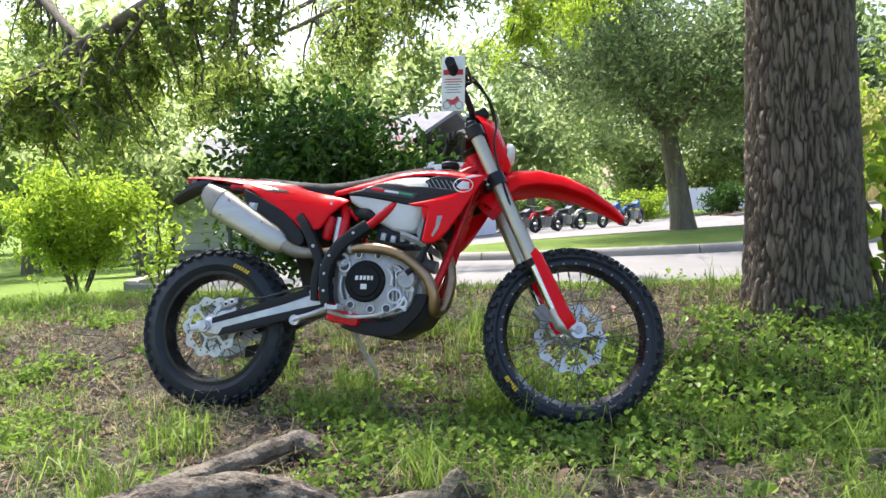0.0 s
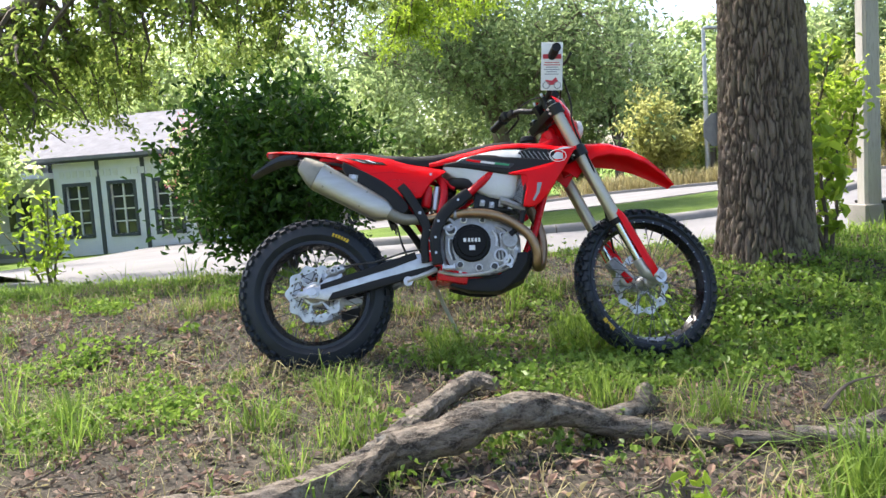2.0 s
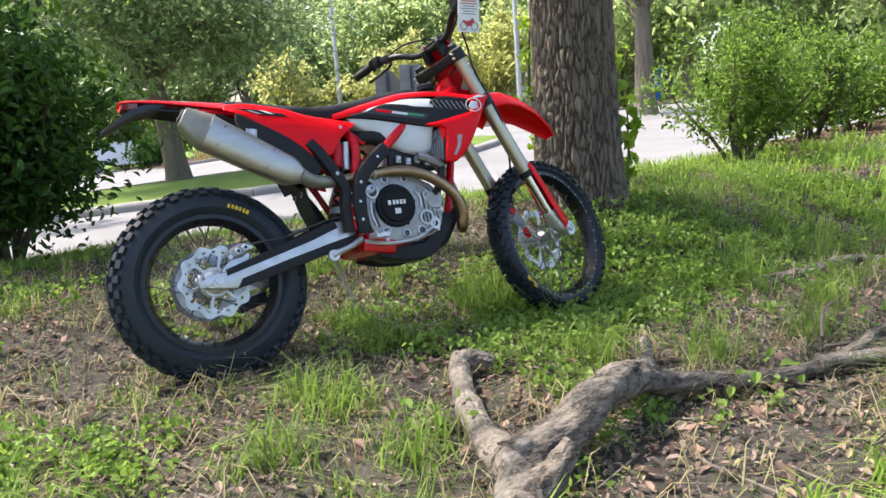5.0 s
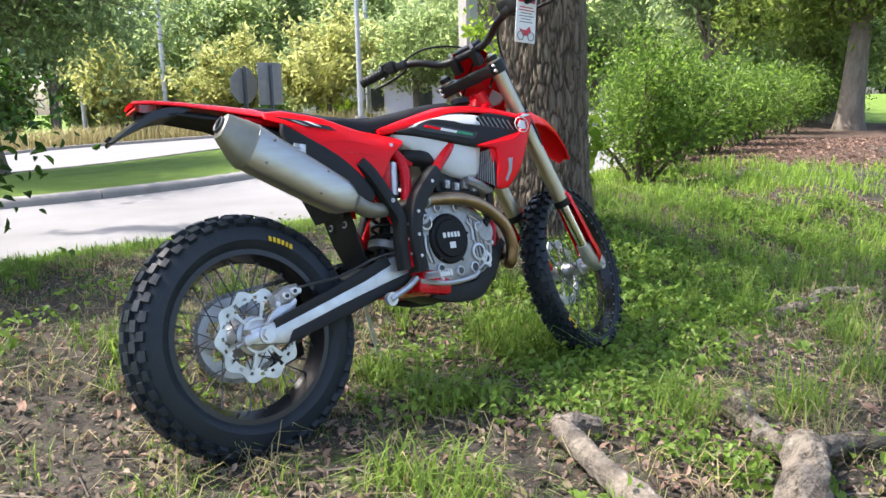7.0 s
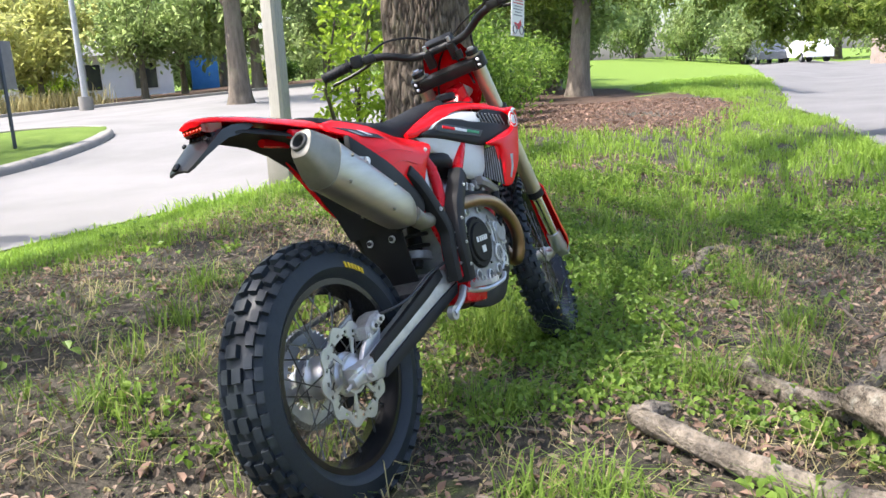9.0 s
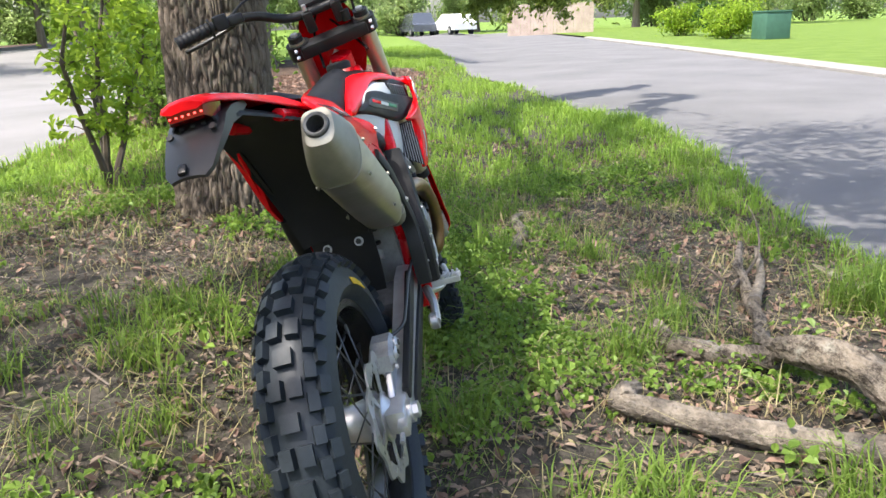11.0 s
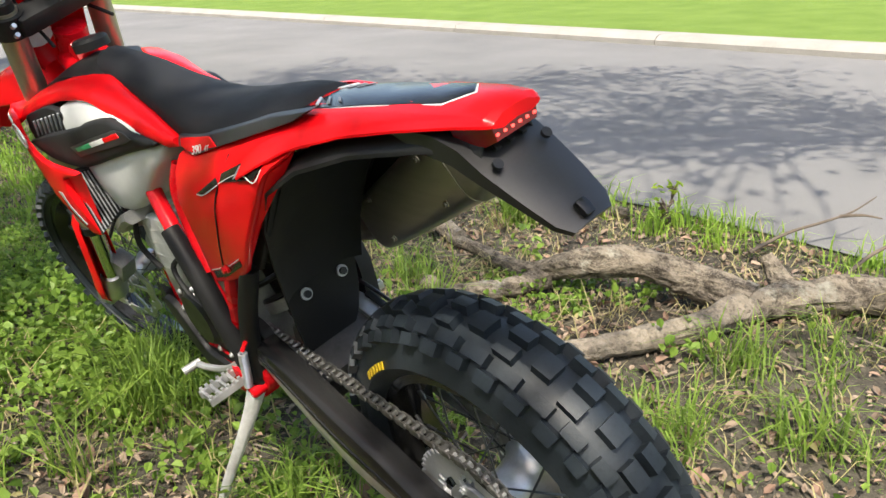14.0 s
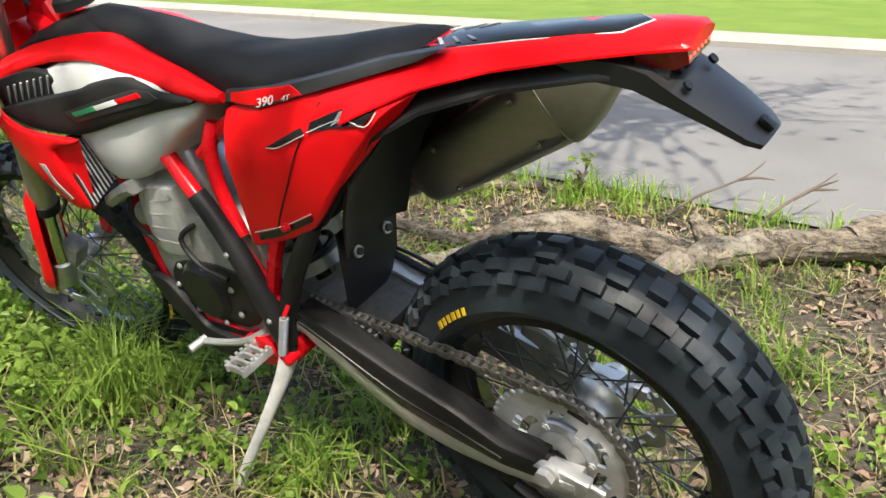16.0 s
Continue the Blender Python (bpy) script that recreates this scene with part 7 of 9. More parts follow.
STAND_LINE = smooth_line([(0.503, 0.134, 0.085), (0.520, 0.158, 0.038), (0.560, 0.202, -0.045), (0.600, 0.242, -0.122), (0.634, 0.275, -0.196)], 6)
stand = part("side_stand", tube(STAND_LINE, [0.018, 0.015, 0.012, 0.0105, 0.010, 0.010], 12, flat=0.62), ALU_PALE, bike, "bright forged alloy side stand")
part("stand_foot", box((0.640, 0.279, -0.205), (0.066, 0.040, 0.010), (16, 10, 0), 0.004), ALU_BRIGHT, stand)
part("stand_pivot", disc(0.014, 0.118, 0.150, 14, None, (0.502, 0, 0.082), 0.004), RED_PAINT, stand, "red stand pivot")
part("stand_bracket", panel([(0.48, 0.125), (0.535, 0.110), (0.530, 0.070), (0.495, 0.065), (0.475, 0.090)], lambda x, z: 0.118, 0.012, 0.004), RED_PAINT, stand, "red stand bracket")
turns = 16
pts = [Vector((0.462, 0.142, 0.185)).lerp(Vector((0.503, 0.146, 0.095)), k / (turns * 8)) + Vector((0.0072 * math.cos(2 * math.pi * k / 8), 0.0072 * math.sin(2 * math.pi * k / 8), 0)) for k in range(turns * 8 + 1)]
part("stand_spring", tube(pts, 0.0023, 5), ALU_BRIGHT, stand, "coiled stand spring")
part("spring_hook", tube([(0.455, 0.130, 0.205), (0.460, 0.142, 0.190)], 0.004, 6), RED_PAINT, stand)


# the sales tag hung on the right grip
def sales_tag():
    root = tagged(new("sales_tag", None), "white printed sales card hanging from a handlebar grip", "tag")
    at = bike.matrix_world @ STEER @ Vector((0.945, -0.325, 0.93))
    root.matrix_world = pose(at.x, at.y - 0.012, at.z) @ pose(0, 0, 0, 0, 4, -6) @ Matrix.Diagonal((0.86, 0.86, 0.86, 1))
    part("card", panel([(-0.052, 0.045), (0.052, 0.045), (0.052, -0.185), (-0.052, -0.185)], lambda x, z: 0, 0.002, 0.0006, side=-1), CARD, root, "glossy white card")
    part("header_print", panel([(-0.044, -0.012), (0.044, -0.012), (0.044, -0.034), (-0.044, -0.034)], lambda x, z: 0.0012, 0.001, 0.0002, side=-1), CARD_RED, root, "red title bar")
    for k in range(6):
        w = (0.036, 0.040, 0.030, 0.038, 0.026, 0.034)[k]
        part("text_bar", panel([(-w, -0.050 - 0.011 * k), (w, -0.050 - 0.011 * k), (w, -0.054 - 0.011 * k), (-w, -0.054 - 0.011 * k)], lambda x, z: 0.0012, 0.001, 0.0002, side=-1), CARD_RED if k < 2 else CARD_GREY, root)
    for x in (-0.026, 0.028):
        ringp = [(x + 0.016 * math.cos(a), -0.0025, -0.160 + 0.016 * math.sin(a)) for a in (2 * math.pi * k / 20 for k in range(21))]
        part("printed_wheel", tube(ringp, 0.0022, 4, caps=False), CARD_GREY, root)
    part("printed_machine", panel([(-0.034, -0.134), (0.0, -0.138), (0.020, -0.122), (0.030, -0.140), (0.012, -0.158), (-0.012, -0.160)], lambda x, z: 0.0014, 0.001, 0.0002, side=-1), CARD_RED, root)
    part("hanging_loop", tube([Vector((0.0, 0.010, 0.030)) + Vector((0.018 * math.cos(a), 0.024 * math.sin(a), 0.01)) for a in (2 * math.pi * k / 20 for k in range(21))], 0.002, 5, caps=False), CARD, root)


sales_tag()

# ---- ground cover ----
rngc = np.random.default_rng(11)


def patchy(x, y, seed, scale=1.0):
    """Smooth pseudo-random patches, 0 to 1."""
    r = np.random.default_rng(seed)
    v = 0
    for k in range(7):
        a, f, p = r.uniform(0, 6.3), scale * r.uniform(0.5, 2.6), r.uniform(0, 6.3)
        v = v + np.sin((x * np.cos(a) + y * np.sin(a)) * f * 2 + p)
    return 0.5 + 0.5 * np.tanh(v * 0.55)


def blades(rng, x, y, length, width, lean=0.5):
    """Bent grass blades rooted at x, y."""
    n = len(x)
    z = height(x, y)
    a = rng.uniform(0, 2 * np.pi, n)
    d = np.stack([np.cos(a), np.sin(a), np.zeros(n)], 1)
    s = np.stack([-np.sin(a), np.cos(a), np.zeros(n)], 1)
    b = np.stack([x, y, z - 0.01], 1)
    L, w = length[:, None], width[:, None]
    le = (lean * rng.uniform(0.2, 1.5, n))[:, None]
    up = np.array([[0, 0, 1.0]])
    m = b + up * L * 0.6 + d * L * le * 0.35
    t = b + up * L * np.clip(1 - le * 0.45, 0.35, 1) + d * L * le * 1.0
    v = np.stack([b - s * w, b + s * w, m + s * w * 0.8, m - s * w * 0.8, t], 1).reshape(-1, 3)
    i = np.arange(n)[:, None] * 5
    return v, (i + np.array([[0, 1, 2, 3]])).tolist() + (i + np.array([[3, 2, 4]])).tolist()


def on_verge(x, y, m=0.0):
    return (y < north_edge(x) - 0.02 + m) & (y > south_edge(x) + 0.03 - m)


def tufts(name, rng, n, xr, yr, per, spread, lo, hi, width, mat, label, mask, lean=0.6):
    cx, cy = rng.uniform(*xr, n), rng.uniform(*yr, n)
    ok = on_verge(cx, cy) & mask(cx, cy, rng)
    cx, cy = cx[ok], cy[ok]
    k = rng.integers(per[0], per[1], len(cx))
    ix = np.repeat(np.arange(len(cx)), k)
    x = cx[ix] + rng.normal(0, spread, len(ix))
    y = cy[ix] + rng.normal(0, spread, len(ix))
    hgt = rng.uniform(lo, hi, len(cx))[ix] * rng.uniform(0.5, 1.2, len(ix))
    v, f = blades(rng, x, y, hgt, width * rng.uniform(0.6, 1.3, len(ix)), lean)
    return tagged(bulk(name, v, f, mat), label, "grass", kind="stuff")


GRASS = leafy("verge_grass", (0.085, 0.15, 0.024), (0.24, 0.34, 0.060), 0.45, 0.55)
SHORT_GRASS = leafy("low_dull_grass", (0.070, 0.130, 0.028), (0.20, 0.30, 0.065), 0.4, 0.6)
GRASS_DRY = leafy("dry_grass", (0.24, 0.21, 0.095), (0.42, 0.37, 0.18), 0.3, 0.6)
LAWN_BLADE = leafy("lawn_grass", (0.15, 0.25, 0.035), (0.31, 0.44, 0.068), 0.45, 0.55)
WEED = leafy("broadleaf_weeds", (0.075, 0.145, 0.022), (0.24, 0.35, 0.06), 0.4, 0.45)
LITTER = leafy("fallen_leaves", (0.080, 0.058, 0.043), (0.37, 0.285, 0.215), 0.1, 0.8, 0.2)
LITTER_RED = leafy("reddish_fallen_leaves", (0.10, 0.062, 0.046), (0.38, 0.25, 0.185), 0.12, 0.75, 0.2)


def spot(x, y, cx, cy, rx, ry):
    return np.exp(-(((x - cx) / rx) ** 2 + ((y - cy) / ry) ** 2))


def bareness(x, y):
    """Trodden soil and litter: round the fallen limb, beside the rear wheel, towards the tree's foot."""
    return (0.9 * spot(x, y, 0.85, -1.5, 0.55, 0.28) + 1.0 * spot(x, y, 1.95, -0.90, 0.80, 0.36) + 0.7 * spot(x, y, 2.9, -0.8, 0.55, 0.35) + 0.55 * spot(x, y, 0.42, -0.62, 0.32, 0.22)
            + 0.4 * spot(x, y, 0.86, -0.24, 0.20, 0.14) + 0.8 * spot(x, y, -0.30, 0.42, 0.42, 0.34) + 0.75 * spot(x, y, 0.3, 1.45, 1.05, 0.62) + 0.6 * spot(x, y, -0.75, 0.05, 0.45, 0.38)
            + 0.5 * spot(x, y, 0.80, 0.48, 0.36, 0.22) + 0.5 * spot(x, y, 1.85, 0.85, 0.32, 0.22) + 0.5 * spot(x, y, -0.35, -1.25, 0.35, 0.18) + 0.4 * spot(x, y, 1.1, -1.8, 0.3, 0.12))


def weed_ground(x, y):
    """Where the broad-leaved weeds crowd: round the front wheel and on to the foot of the tree."""
    return np.clip(spot(x, y, 1.68, -0.20, 0.42, 0.28) + 0.7 * spot(x, y, 1.28, -0.50, 0.24, 0.15) + spot(x, y, 2.35, 0.42, 0.44, 0.36) + 0.5 * spot(x, y, 1.80, 0.22, 0.50, 0.22) + 0.6 * spot(x, y, 1.50, 0.28, 0.28, 0.24) + 0.45 * spot(x, y, 2.8, 0.1, 0.5, 0.3), 0, 1)


def near_mask(x, y, rng):
    p = step(0.45, 0.72, patchy(x, y, 5, 1.6)) * (0.4 + 0.6 * step(0.3, 0.6, patchy(x, y, 15, 4.0)))
    lush = (0.7 * spot(x, y, 0.50, -0.17, 0.26, 0.16) + 0.9 * spot(x, y, 1.22, 0.10, 0.24, 0.22) + 0.2 * spot(x, y, -0.10, -0.85, 0.42, 0.25) + 0.5 * spot(x, y, 0.18, -0.62, 0.16, 0.12)
            + 0.5 * spot(x, y, 1.05, 0.80, 0.35, 0.16) + 0.4 * spot(x, y, 0.52, 0.10, 0.14, 0.12) + 0.5 * spot(x, y, 1.42, -1.68, 0.22, 0.14) + 0.4 * spot(x, y, 3.0, 0.2, 0.6, 0.5))
    dense = 0.12 + 0.58 * p + lush + 0.30 * spot(x, y, 0.8, 0.62, 0.9, 0.28) - 0.20 * spot(x, y, 0.85, -0.25, 0.75, 0.6) + 0.35 * spot(x, y, 2.7, -0.1, 0.9, 0.45) - 0.30 * spot(x, y, 0.55, -0.85, 0.9, 0.35) - 0.8 * bareness(x, y) - 0.5 * weed_ground(x, y)
    dense = dense * (1 - 0.72 * spot(x, y, 0.85, 0.05, 0.70, 0.62)) * (1 - 0.5 * spot(x, y, 0.3, -0.95, 0.6, 0.3))
    trunk = (x - 2.46) ** 2 + (y - 1.00) ** 2 > 0.085
    return (rng.uniform(0, 1, len(x)) < dense) & trunk


tufts("grass", rngc, 9500, (-3.6, 5.0), (-2.2, 3.2), (7, 20), 0.022, 0.04, 0.14, 0.0022, GRASS, "patchy green grass tufts in leaf litter", near_mask, 0.8)
tufts("short_grass", np.random.default_rng(61), 15000, (-3.0, 4.6), (-2.1, 3.0), (3, 8), 0.026, 0.018, 0.065, 0.0016, SHORT_GRASS, "thin low grass scattered over the soil and litter", lambda x, y, r: r.uniform(0, 1, len(x)) < 0.30 + 0.6 * step(0.3, 0.7, patchy(x, y, 33, 2.2)) + 0.4 * spot(x, y, 0.7, 0.45, 1.0, 0.4) - 0.2 * spot(x, y, 0.5, -0.9, 0.9, 0.35), 1.0)


def clumps():
    """Single thick tussocks whose blades arch outwards."""
    rng = np.random.default_rng(64)
    spots = ((0.50, -0.17, 0.16), (0.62, -0.22, 0.13), (1.22, 0.10, 0.30), (1.32, 0.02, 0.26), (1.12, 0.16, 0.24), (0.18, -0.62, 0.16), (1.05, 0.80, 0.16), (0.52, 0.10, 0.16), (1.42, -1.68, 0.26), (1.52, -1.60, 0.22), (-0.10, -0.85, 0.17), (-0.08, 0.73, 0.15), (0.20, -1.05, 0.17), (1.07, -0.71, 0.22), (1.39, -0.92, 0.20), (0.12, -0.47, 0.15), (1.85, -0.95, 0.18), (2.25, -0.75, 0.18), (-0.9, -0.5, 0.14), (-0.6, 0.9, 0.14), (0.55, 1.1, 0.14), (0.95, 1.35, 0.14), (1.6, 0.5, 0.16), (0.7, 0.75, 0.14))
    xs, ys, ls = [], [], []
    for x, y, l in spots:
        n = int(60 + 240 * l)
        xs.append(x + rng.normal(0, 0.05, n)), ys.append(y + rng.normal(0, 0.05, n)), ls.append(l * rng.uniform(0.45, 1.25, n))
    x, y, l = np.concatenate(xs), np.concatenate(ys), np.concatenate(ls)
    v, f = blades(rng, x, y, l, 0.0026 * rng.uniform(0.6, 1.3, len(x)), 0.95)
    return tagged(bulk("grass_tussocks", v, f, GRASS), "arching green grass tussocks between bare patches", "grass", kind="stuff")


clumps()
tufts("tall_grass", rngc, 420, (-2.2, 4.5), (-2.1, 2.2), (12, 26), 0.02, 0.16, 0.32, 0.0024, GRASS, "long arching grass tufts", near_mask, 0.9)
tufts("dry_grass", rngc, 1500, (-2.6, 4.5), (-2.1, 2.5), (5, 12), 0.04, 0.05, 0.16, 0.0018, GRASS_DRY, "straw-coloured dry grass", lambda x, y, r: r.uniform(0, 1, len(x)) < 0.75, 1.5)
tufts("verge_lawn", rngc, 9500, (-7.5, 6.5), (2.0, 4.8), (7, 13), 0.03, 0.045, 0.10, 0.0032, LAWN_BLADE, "sunlit grass along the road edge", lambda x, y, r: (y > 2.4 + 0.3 * np.sin(x * 3) - 0.75 * step(-0.3, -1.3, x)) | (r.uniform(0, 1, len(x)) < 0.12), 0.7)
tufts("west_lawn", rngc, 6000, (-7.5, -1.8), (-2.1, 3.0), (7, 13), 0.035, 0.045, 0.09, 0.0034, LAWN_BLADE, "sunlit lawn beyond the tree's shade", lambda x, y, r: r.uniform(0, 1, len(x)) < step(-1.6, -3.4, x) + 0.03, 0.7)
tufts("roadside_grass", rngc, 3600, (-3.0, 9.0), (-2.2, 0.4), (9, 18), 0.03, 0.08, 0.20, 0.0034, LAWN_BLADE, "thick bright grass along the street edge", lambda x, y, r: (y < south_edge(x) + 0.08 + 0.34 * r.uniform(0, 1, len(x)) ** 1.6 + 0.25 * step(2, 4, x)), 0.7)
tufts("far_grass", rngc, 14000, (3.0, 30.0), (-2.0, 5.0), (6, 12), 0.045, 0.07, 0.20, 0.006, LAWN_BLADE, "thick bright grass beyond the tree", lambda x, y, r: r.uniform(0, 1, len(x)) < (0.25 + 0.75 * patchy(x, y, 9, 0.5)) * (1 - step(8.0, 9.0, x + 0.4 * (y - 1.0)) * step(0.2, 0.9, y - 0.47 * np.maximum(x - 14.0, 0))) * step(3.0, 4.2, x + 0.5 * y), 0.7)


def weeds(name, rng, n, where, mat, label, size=(0.013, 0.024), tall=(0.02, 0.09)):
    pts = []
    xs, ys = rng.uniform(-3.0, 5.5, n * 4), rng.uniform(-2.1, 2.6, n * 4)
    ok = on_verge(xs, ys) & (rng.uniform(0, 1, n * 4) < where(xs, ys)) & ((xs - 2.46) ** 2 + (ys - 1.00) ** 2 > 0.08)
    xs, ys = xs[ok][:n], ys[ok][:n]
    zs = height(xs, ys)
    for x, y, z in zip(xs, ys, zs):
        k = rng.integers(6, 14)
        hh = rng.uniform(*tall)
        a = rng.uniform(0, 6.28, k)
        r = hh * rng.uniform(0.25, 0.9, k)
        pts.append(np.stack([x + r * np.cos(a), y + r * np.sin(a), z + hh * rng.uniform(0.3, 1.0, k)], 1))
    p = np.concatenate(pts)
    v, f = leaves_at(rng, p, (size[0] + size[1]) / 2, 0.006, droop=0.1, narrow=0.75, normal_up=1.2)
    return tagged(bulk(name, v, f, mat), label, "weeds", kind="stuff")


weeds("weeds", rngc, 7800, lambda x, y: 0.035 + 0.95 * weed_ground(x, y) + 0.22 * spot(x, y, 0.6, 0.0, 0.6, 0.4) + 0.45 * step(0.62, 0.85, patchy(x, y, 21, 1.9)) * (y < 1.8) * (y > -1.45) - 0.6 * bareness(x, y), WEED, "low broad-leaved green weeds", (0.016, 0.030))
weeds("low_plants", rngc, 620, lambda x, y: 0.03 + 0.9 * weed_ground(x, y), WEED, "taller leafy weeds round the front wheel and the foot of the tree", (0.026, 0.042), (0.06, 0.17))


def litter(name, rng, n, mat, size, label, where, xr=(-3.0, 6.0), yr=(-2.1, 3.2)):
    x, y = rng.uniform(*xr, n), rng.uniform(*yr, n)
    ok = on_verge(x, y) & (rng.uniform(0, 1, n) < where(x, y))
    x, y = x[ok], y[ok]
    p = np.stack([x, y, height(x, y) + 0.008 + 0.012 * rng.uniform(0, 1, len(x)) ** 2], 1)
    d = rng.normal(0, 1, (len(x), 3)) * np.array([1, 1, 0.22])
    v, f = leaves_at(rng, p, size * np.clip(np.exp(rng.normal(-0.15, 0.4, len(x))), 0.35, 1.5), 0.0, droop=0.0, narrow=0.5, normal_up=1.3)
    v = v.reshape(-1, 6, 3)
    c = v.mean(1, keepdims=True)
    v = c + (v - c) * np.array([1, 1, 0.8])
    return tagged(bulk(name, v.reshape(-1, 3), f, mat), label, "leaf litter", kind="stuff")


open_ground = lambda x, y: np.clip(0.95 - 0.85 * spot(x, y, 0.2, 1.5, 1.1, 0.7) + 0.4 * spot(x, y, 0.8, -0.35, 0.9, 0.8) - 0.6 * weed_ground(x, y) - 0.4 * step(0.40, 0.66, patchy(x, y, 5, 1.25)) * (bareness(x, y) < 0.3) - 0.5 * step(2.0, 3.0, y) - 0.6 * step(-1.6, -2.8, x), 0.04, 1)
litter("leaf_litter", rngc, 74000, LITTER, 0.022, "dry brown fallen leaves over the soil", open_ground)
litter("oak_leaf_litter", rngc, 15000, LITTER_RED, 0.034, "curled reddish-brown fallen leaves", open_ground)
litter("mulch_litter", np.random.default_rng(77), 16000, LITTER_RED, 0.055, "reddish fallen leaves over the mulch bed", lambda x, y: 0.9 * step(1.3, 1.9, y - 0.15 * (x - 3.6)) + 0.7 * step(7.6, 8.8, x), (4.5, 15.5), (0.4, 5.2))
litter("pale_leaf_litter", rngc, 9000, GRASS_DRY, 0.020, "bleached pale fallen leaves", open_ground)


def sticks(n):
    rng = np.random.default_rng(31)
    bm_v, bm_f = [], []
    x, y = rng.uniform(-2.2, 5.0, n), rng.uniform(-1.9, 2.2, n)
    ok = on_verge(x, y)
    x, y = x[ok], y[ok]
    a = rng.uniform(0, 6.28, len(x))
    L = rng.uniform(0.04, 0.22, len(x))
    r = rng.uniform(0.0012, 0.0035, len(x))
    for xi, yi, ai, li, ri in zip(x, y, a, L, r):
        d = np.array([math.cos(ai), math.sin(ai), 0])
        s = np.array([-d[1], d[0], 0])
        p0, p1 = np.array([xi, yi, 0]) - d * li / 2, np.array([xi, yi, 0]) + d * li / 2
        p0[2], p1[2] = float(height(p0[0], p0[1])) + 0.012, float(height(p1[0], p1[1])) + 0.016
        b = len(bm_v)
        for p in (p0, p1):
            for k in range(3):
                t = 2 * math.pi * k / 3
                bm_v.append(p + ri * (math.cos(t) * s + math.sin(t) * np.array([0, 0, 1])))
        for k in range(3):
            bm_f.append((b + k, b + (k + 1) % 3, b + 3 + (k + 1) % 3, b + 3 + k))
    return tagged(bulk("fallen_twigs", bm_v, bm_f, DRY_WOOD), "thin dry twigs scattered over the litter", "twigs", kind="stuff")



def dead_bark():
    """Grey flaking bark: dark fissures, pale lichen."""
    m = bpy.data.materials.new("lichened_dead_bark")
    m.use_nodes = True
    nt = m.node_tree
    b = nt.nodes["Principled BSDF"]
    big, mid, fine = noise_of(nt, 7, 5, 0.7), noise_of(nt, 30, 5, 0.75, stretch=(0.45, 1, 1.3)), noise_of(nt, 130, 4, 0.8)
    c = hexmix(nt, ramp(nt, mid, 0.40, 0.58), (0.055, 0.045, 0.036), (0.225, 0.19, 0.15))
    c = hexmix(nt, ramp(nt, fine, 0.5, 0.75), c, (0.30, 0.26, 0.205))
    c = hexmix(nt, ramp(nt, big, 0.57, 0.72), c, (0.34, 0.33, 0.275))
    c = hexmix(nt, ramp(nt, mid, 0.36, 0.30), c, (0.030, 0.024, 0.019))
    nt.links.new(c, b.inputs["Base Color"])
    b.inputs["Roughness"].default_value = 0.95
    b.inputs["Specular IOR Level"].default_value = 0.15
    bp = nt.nodes.new("ShaderNodeBump")
    bp.inputs["Strength"].default_value, bp.inputs["Distance"].default_value = 1.0, 0.022
    nt.links.new(mid, bp.inputs["Height"])
    nt.links.new(bp.outputs[0], b.inputs["Normal"])
    return m


DRY_WOOD = material("dry_twig", (0.20, 0.165, 0.13), 0.9, 0, (0.10, 0.08, 0.06), 9, 60, 0.3, 0.5, 0.002)
LOG_BARK = dead_bark()
LOG_WOOD = material("bare_weathered_wood", (0.27, 0.23, 0.18), 0.9, 0, (0.09, 0.073, 0.056), 17, 70, 0.42, 1.0, 0.016)
sticks(1300)


def rough_limb(pts, radii, seed, n=20, sides=36, lump=0.10):
    """A gnarled limb with knots and hollows."""
    line = smooth_line(pts, n)
    bm = tube(line, radii, sides)
    bm.verts.ensure_lookup_table()
    m = len(line)
    for i, v in enumerate(bm.verts):
        c = line[min(i // sides, m - 1)]
        d = v.co - c
        a, u = 2 * math.pi * (i % sides) / sides, i // sides
        ridge = noise.noise(Vector((math.cos(a) * 3.2, math.sin(a) * 3.2, u * 0.09 + seed)))
        plate = noise.noise(Vector((math.cos(a) * 6, math.sin(a) * 6, u * 0.35 + seed)))
        k = 1 + lump * noise.noise(v.co * 9 + Vector((seed, 0, 0))) * 1.6 + lump * 0.7 * noise.noise(v.co * 26) + 0.13 * ridge + 0.09 * plate + 0.10 * min(0.0, noise.noise(Vector((math.cos(a) * 8, math.sin(a) * 8, u * 0.10 + seed * 3))) + 0.12) + 0.05 * noise.noise(v.co * 70)
        v.co = c + d * k
    return bm


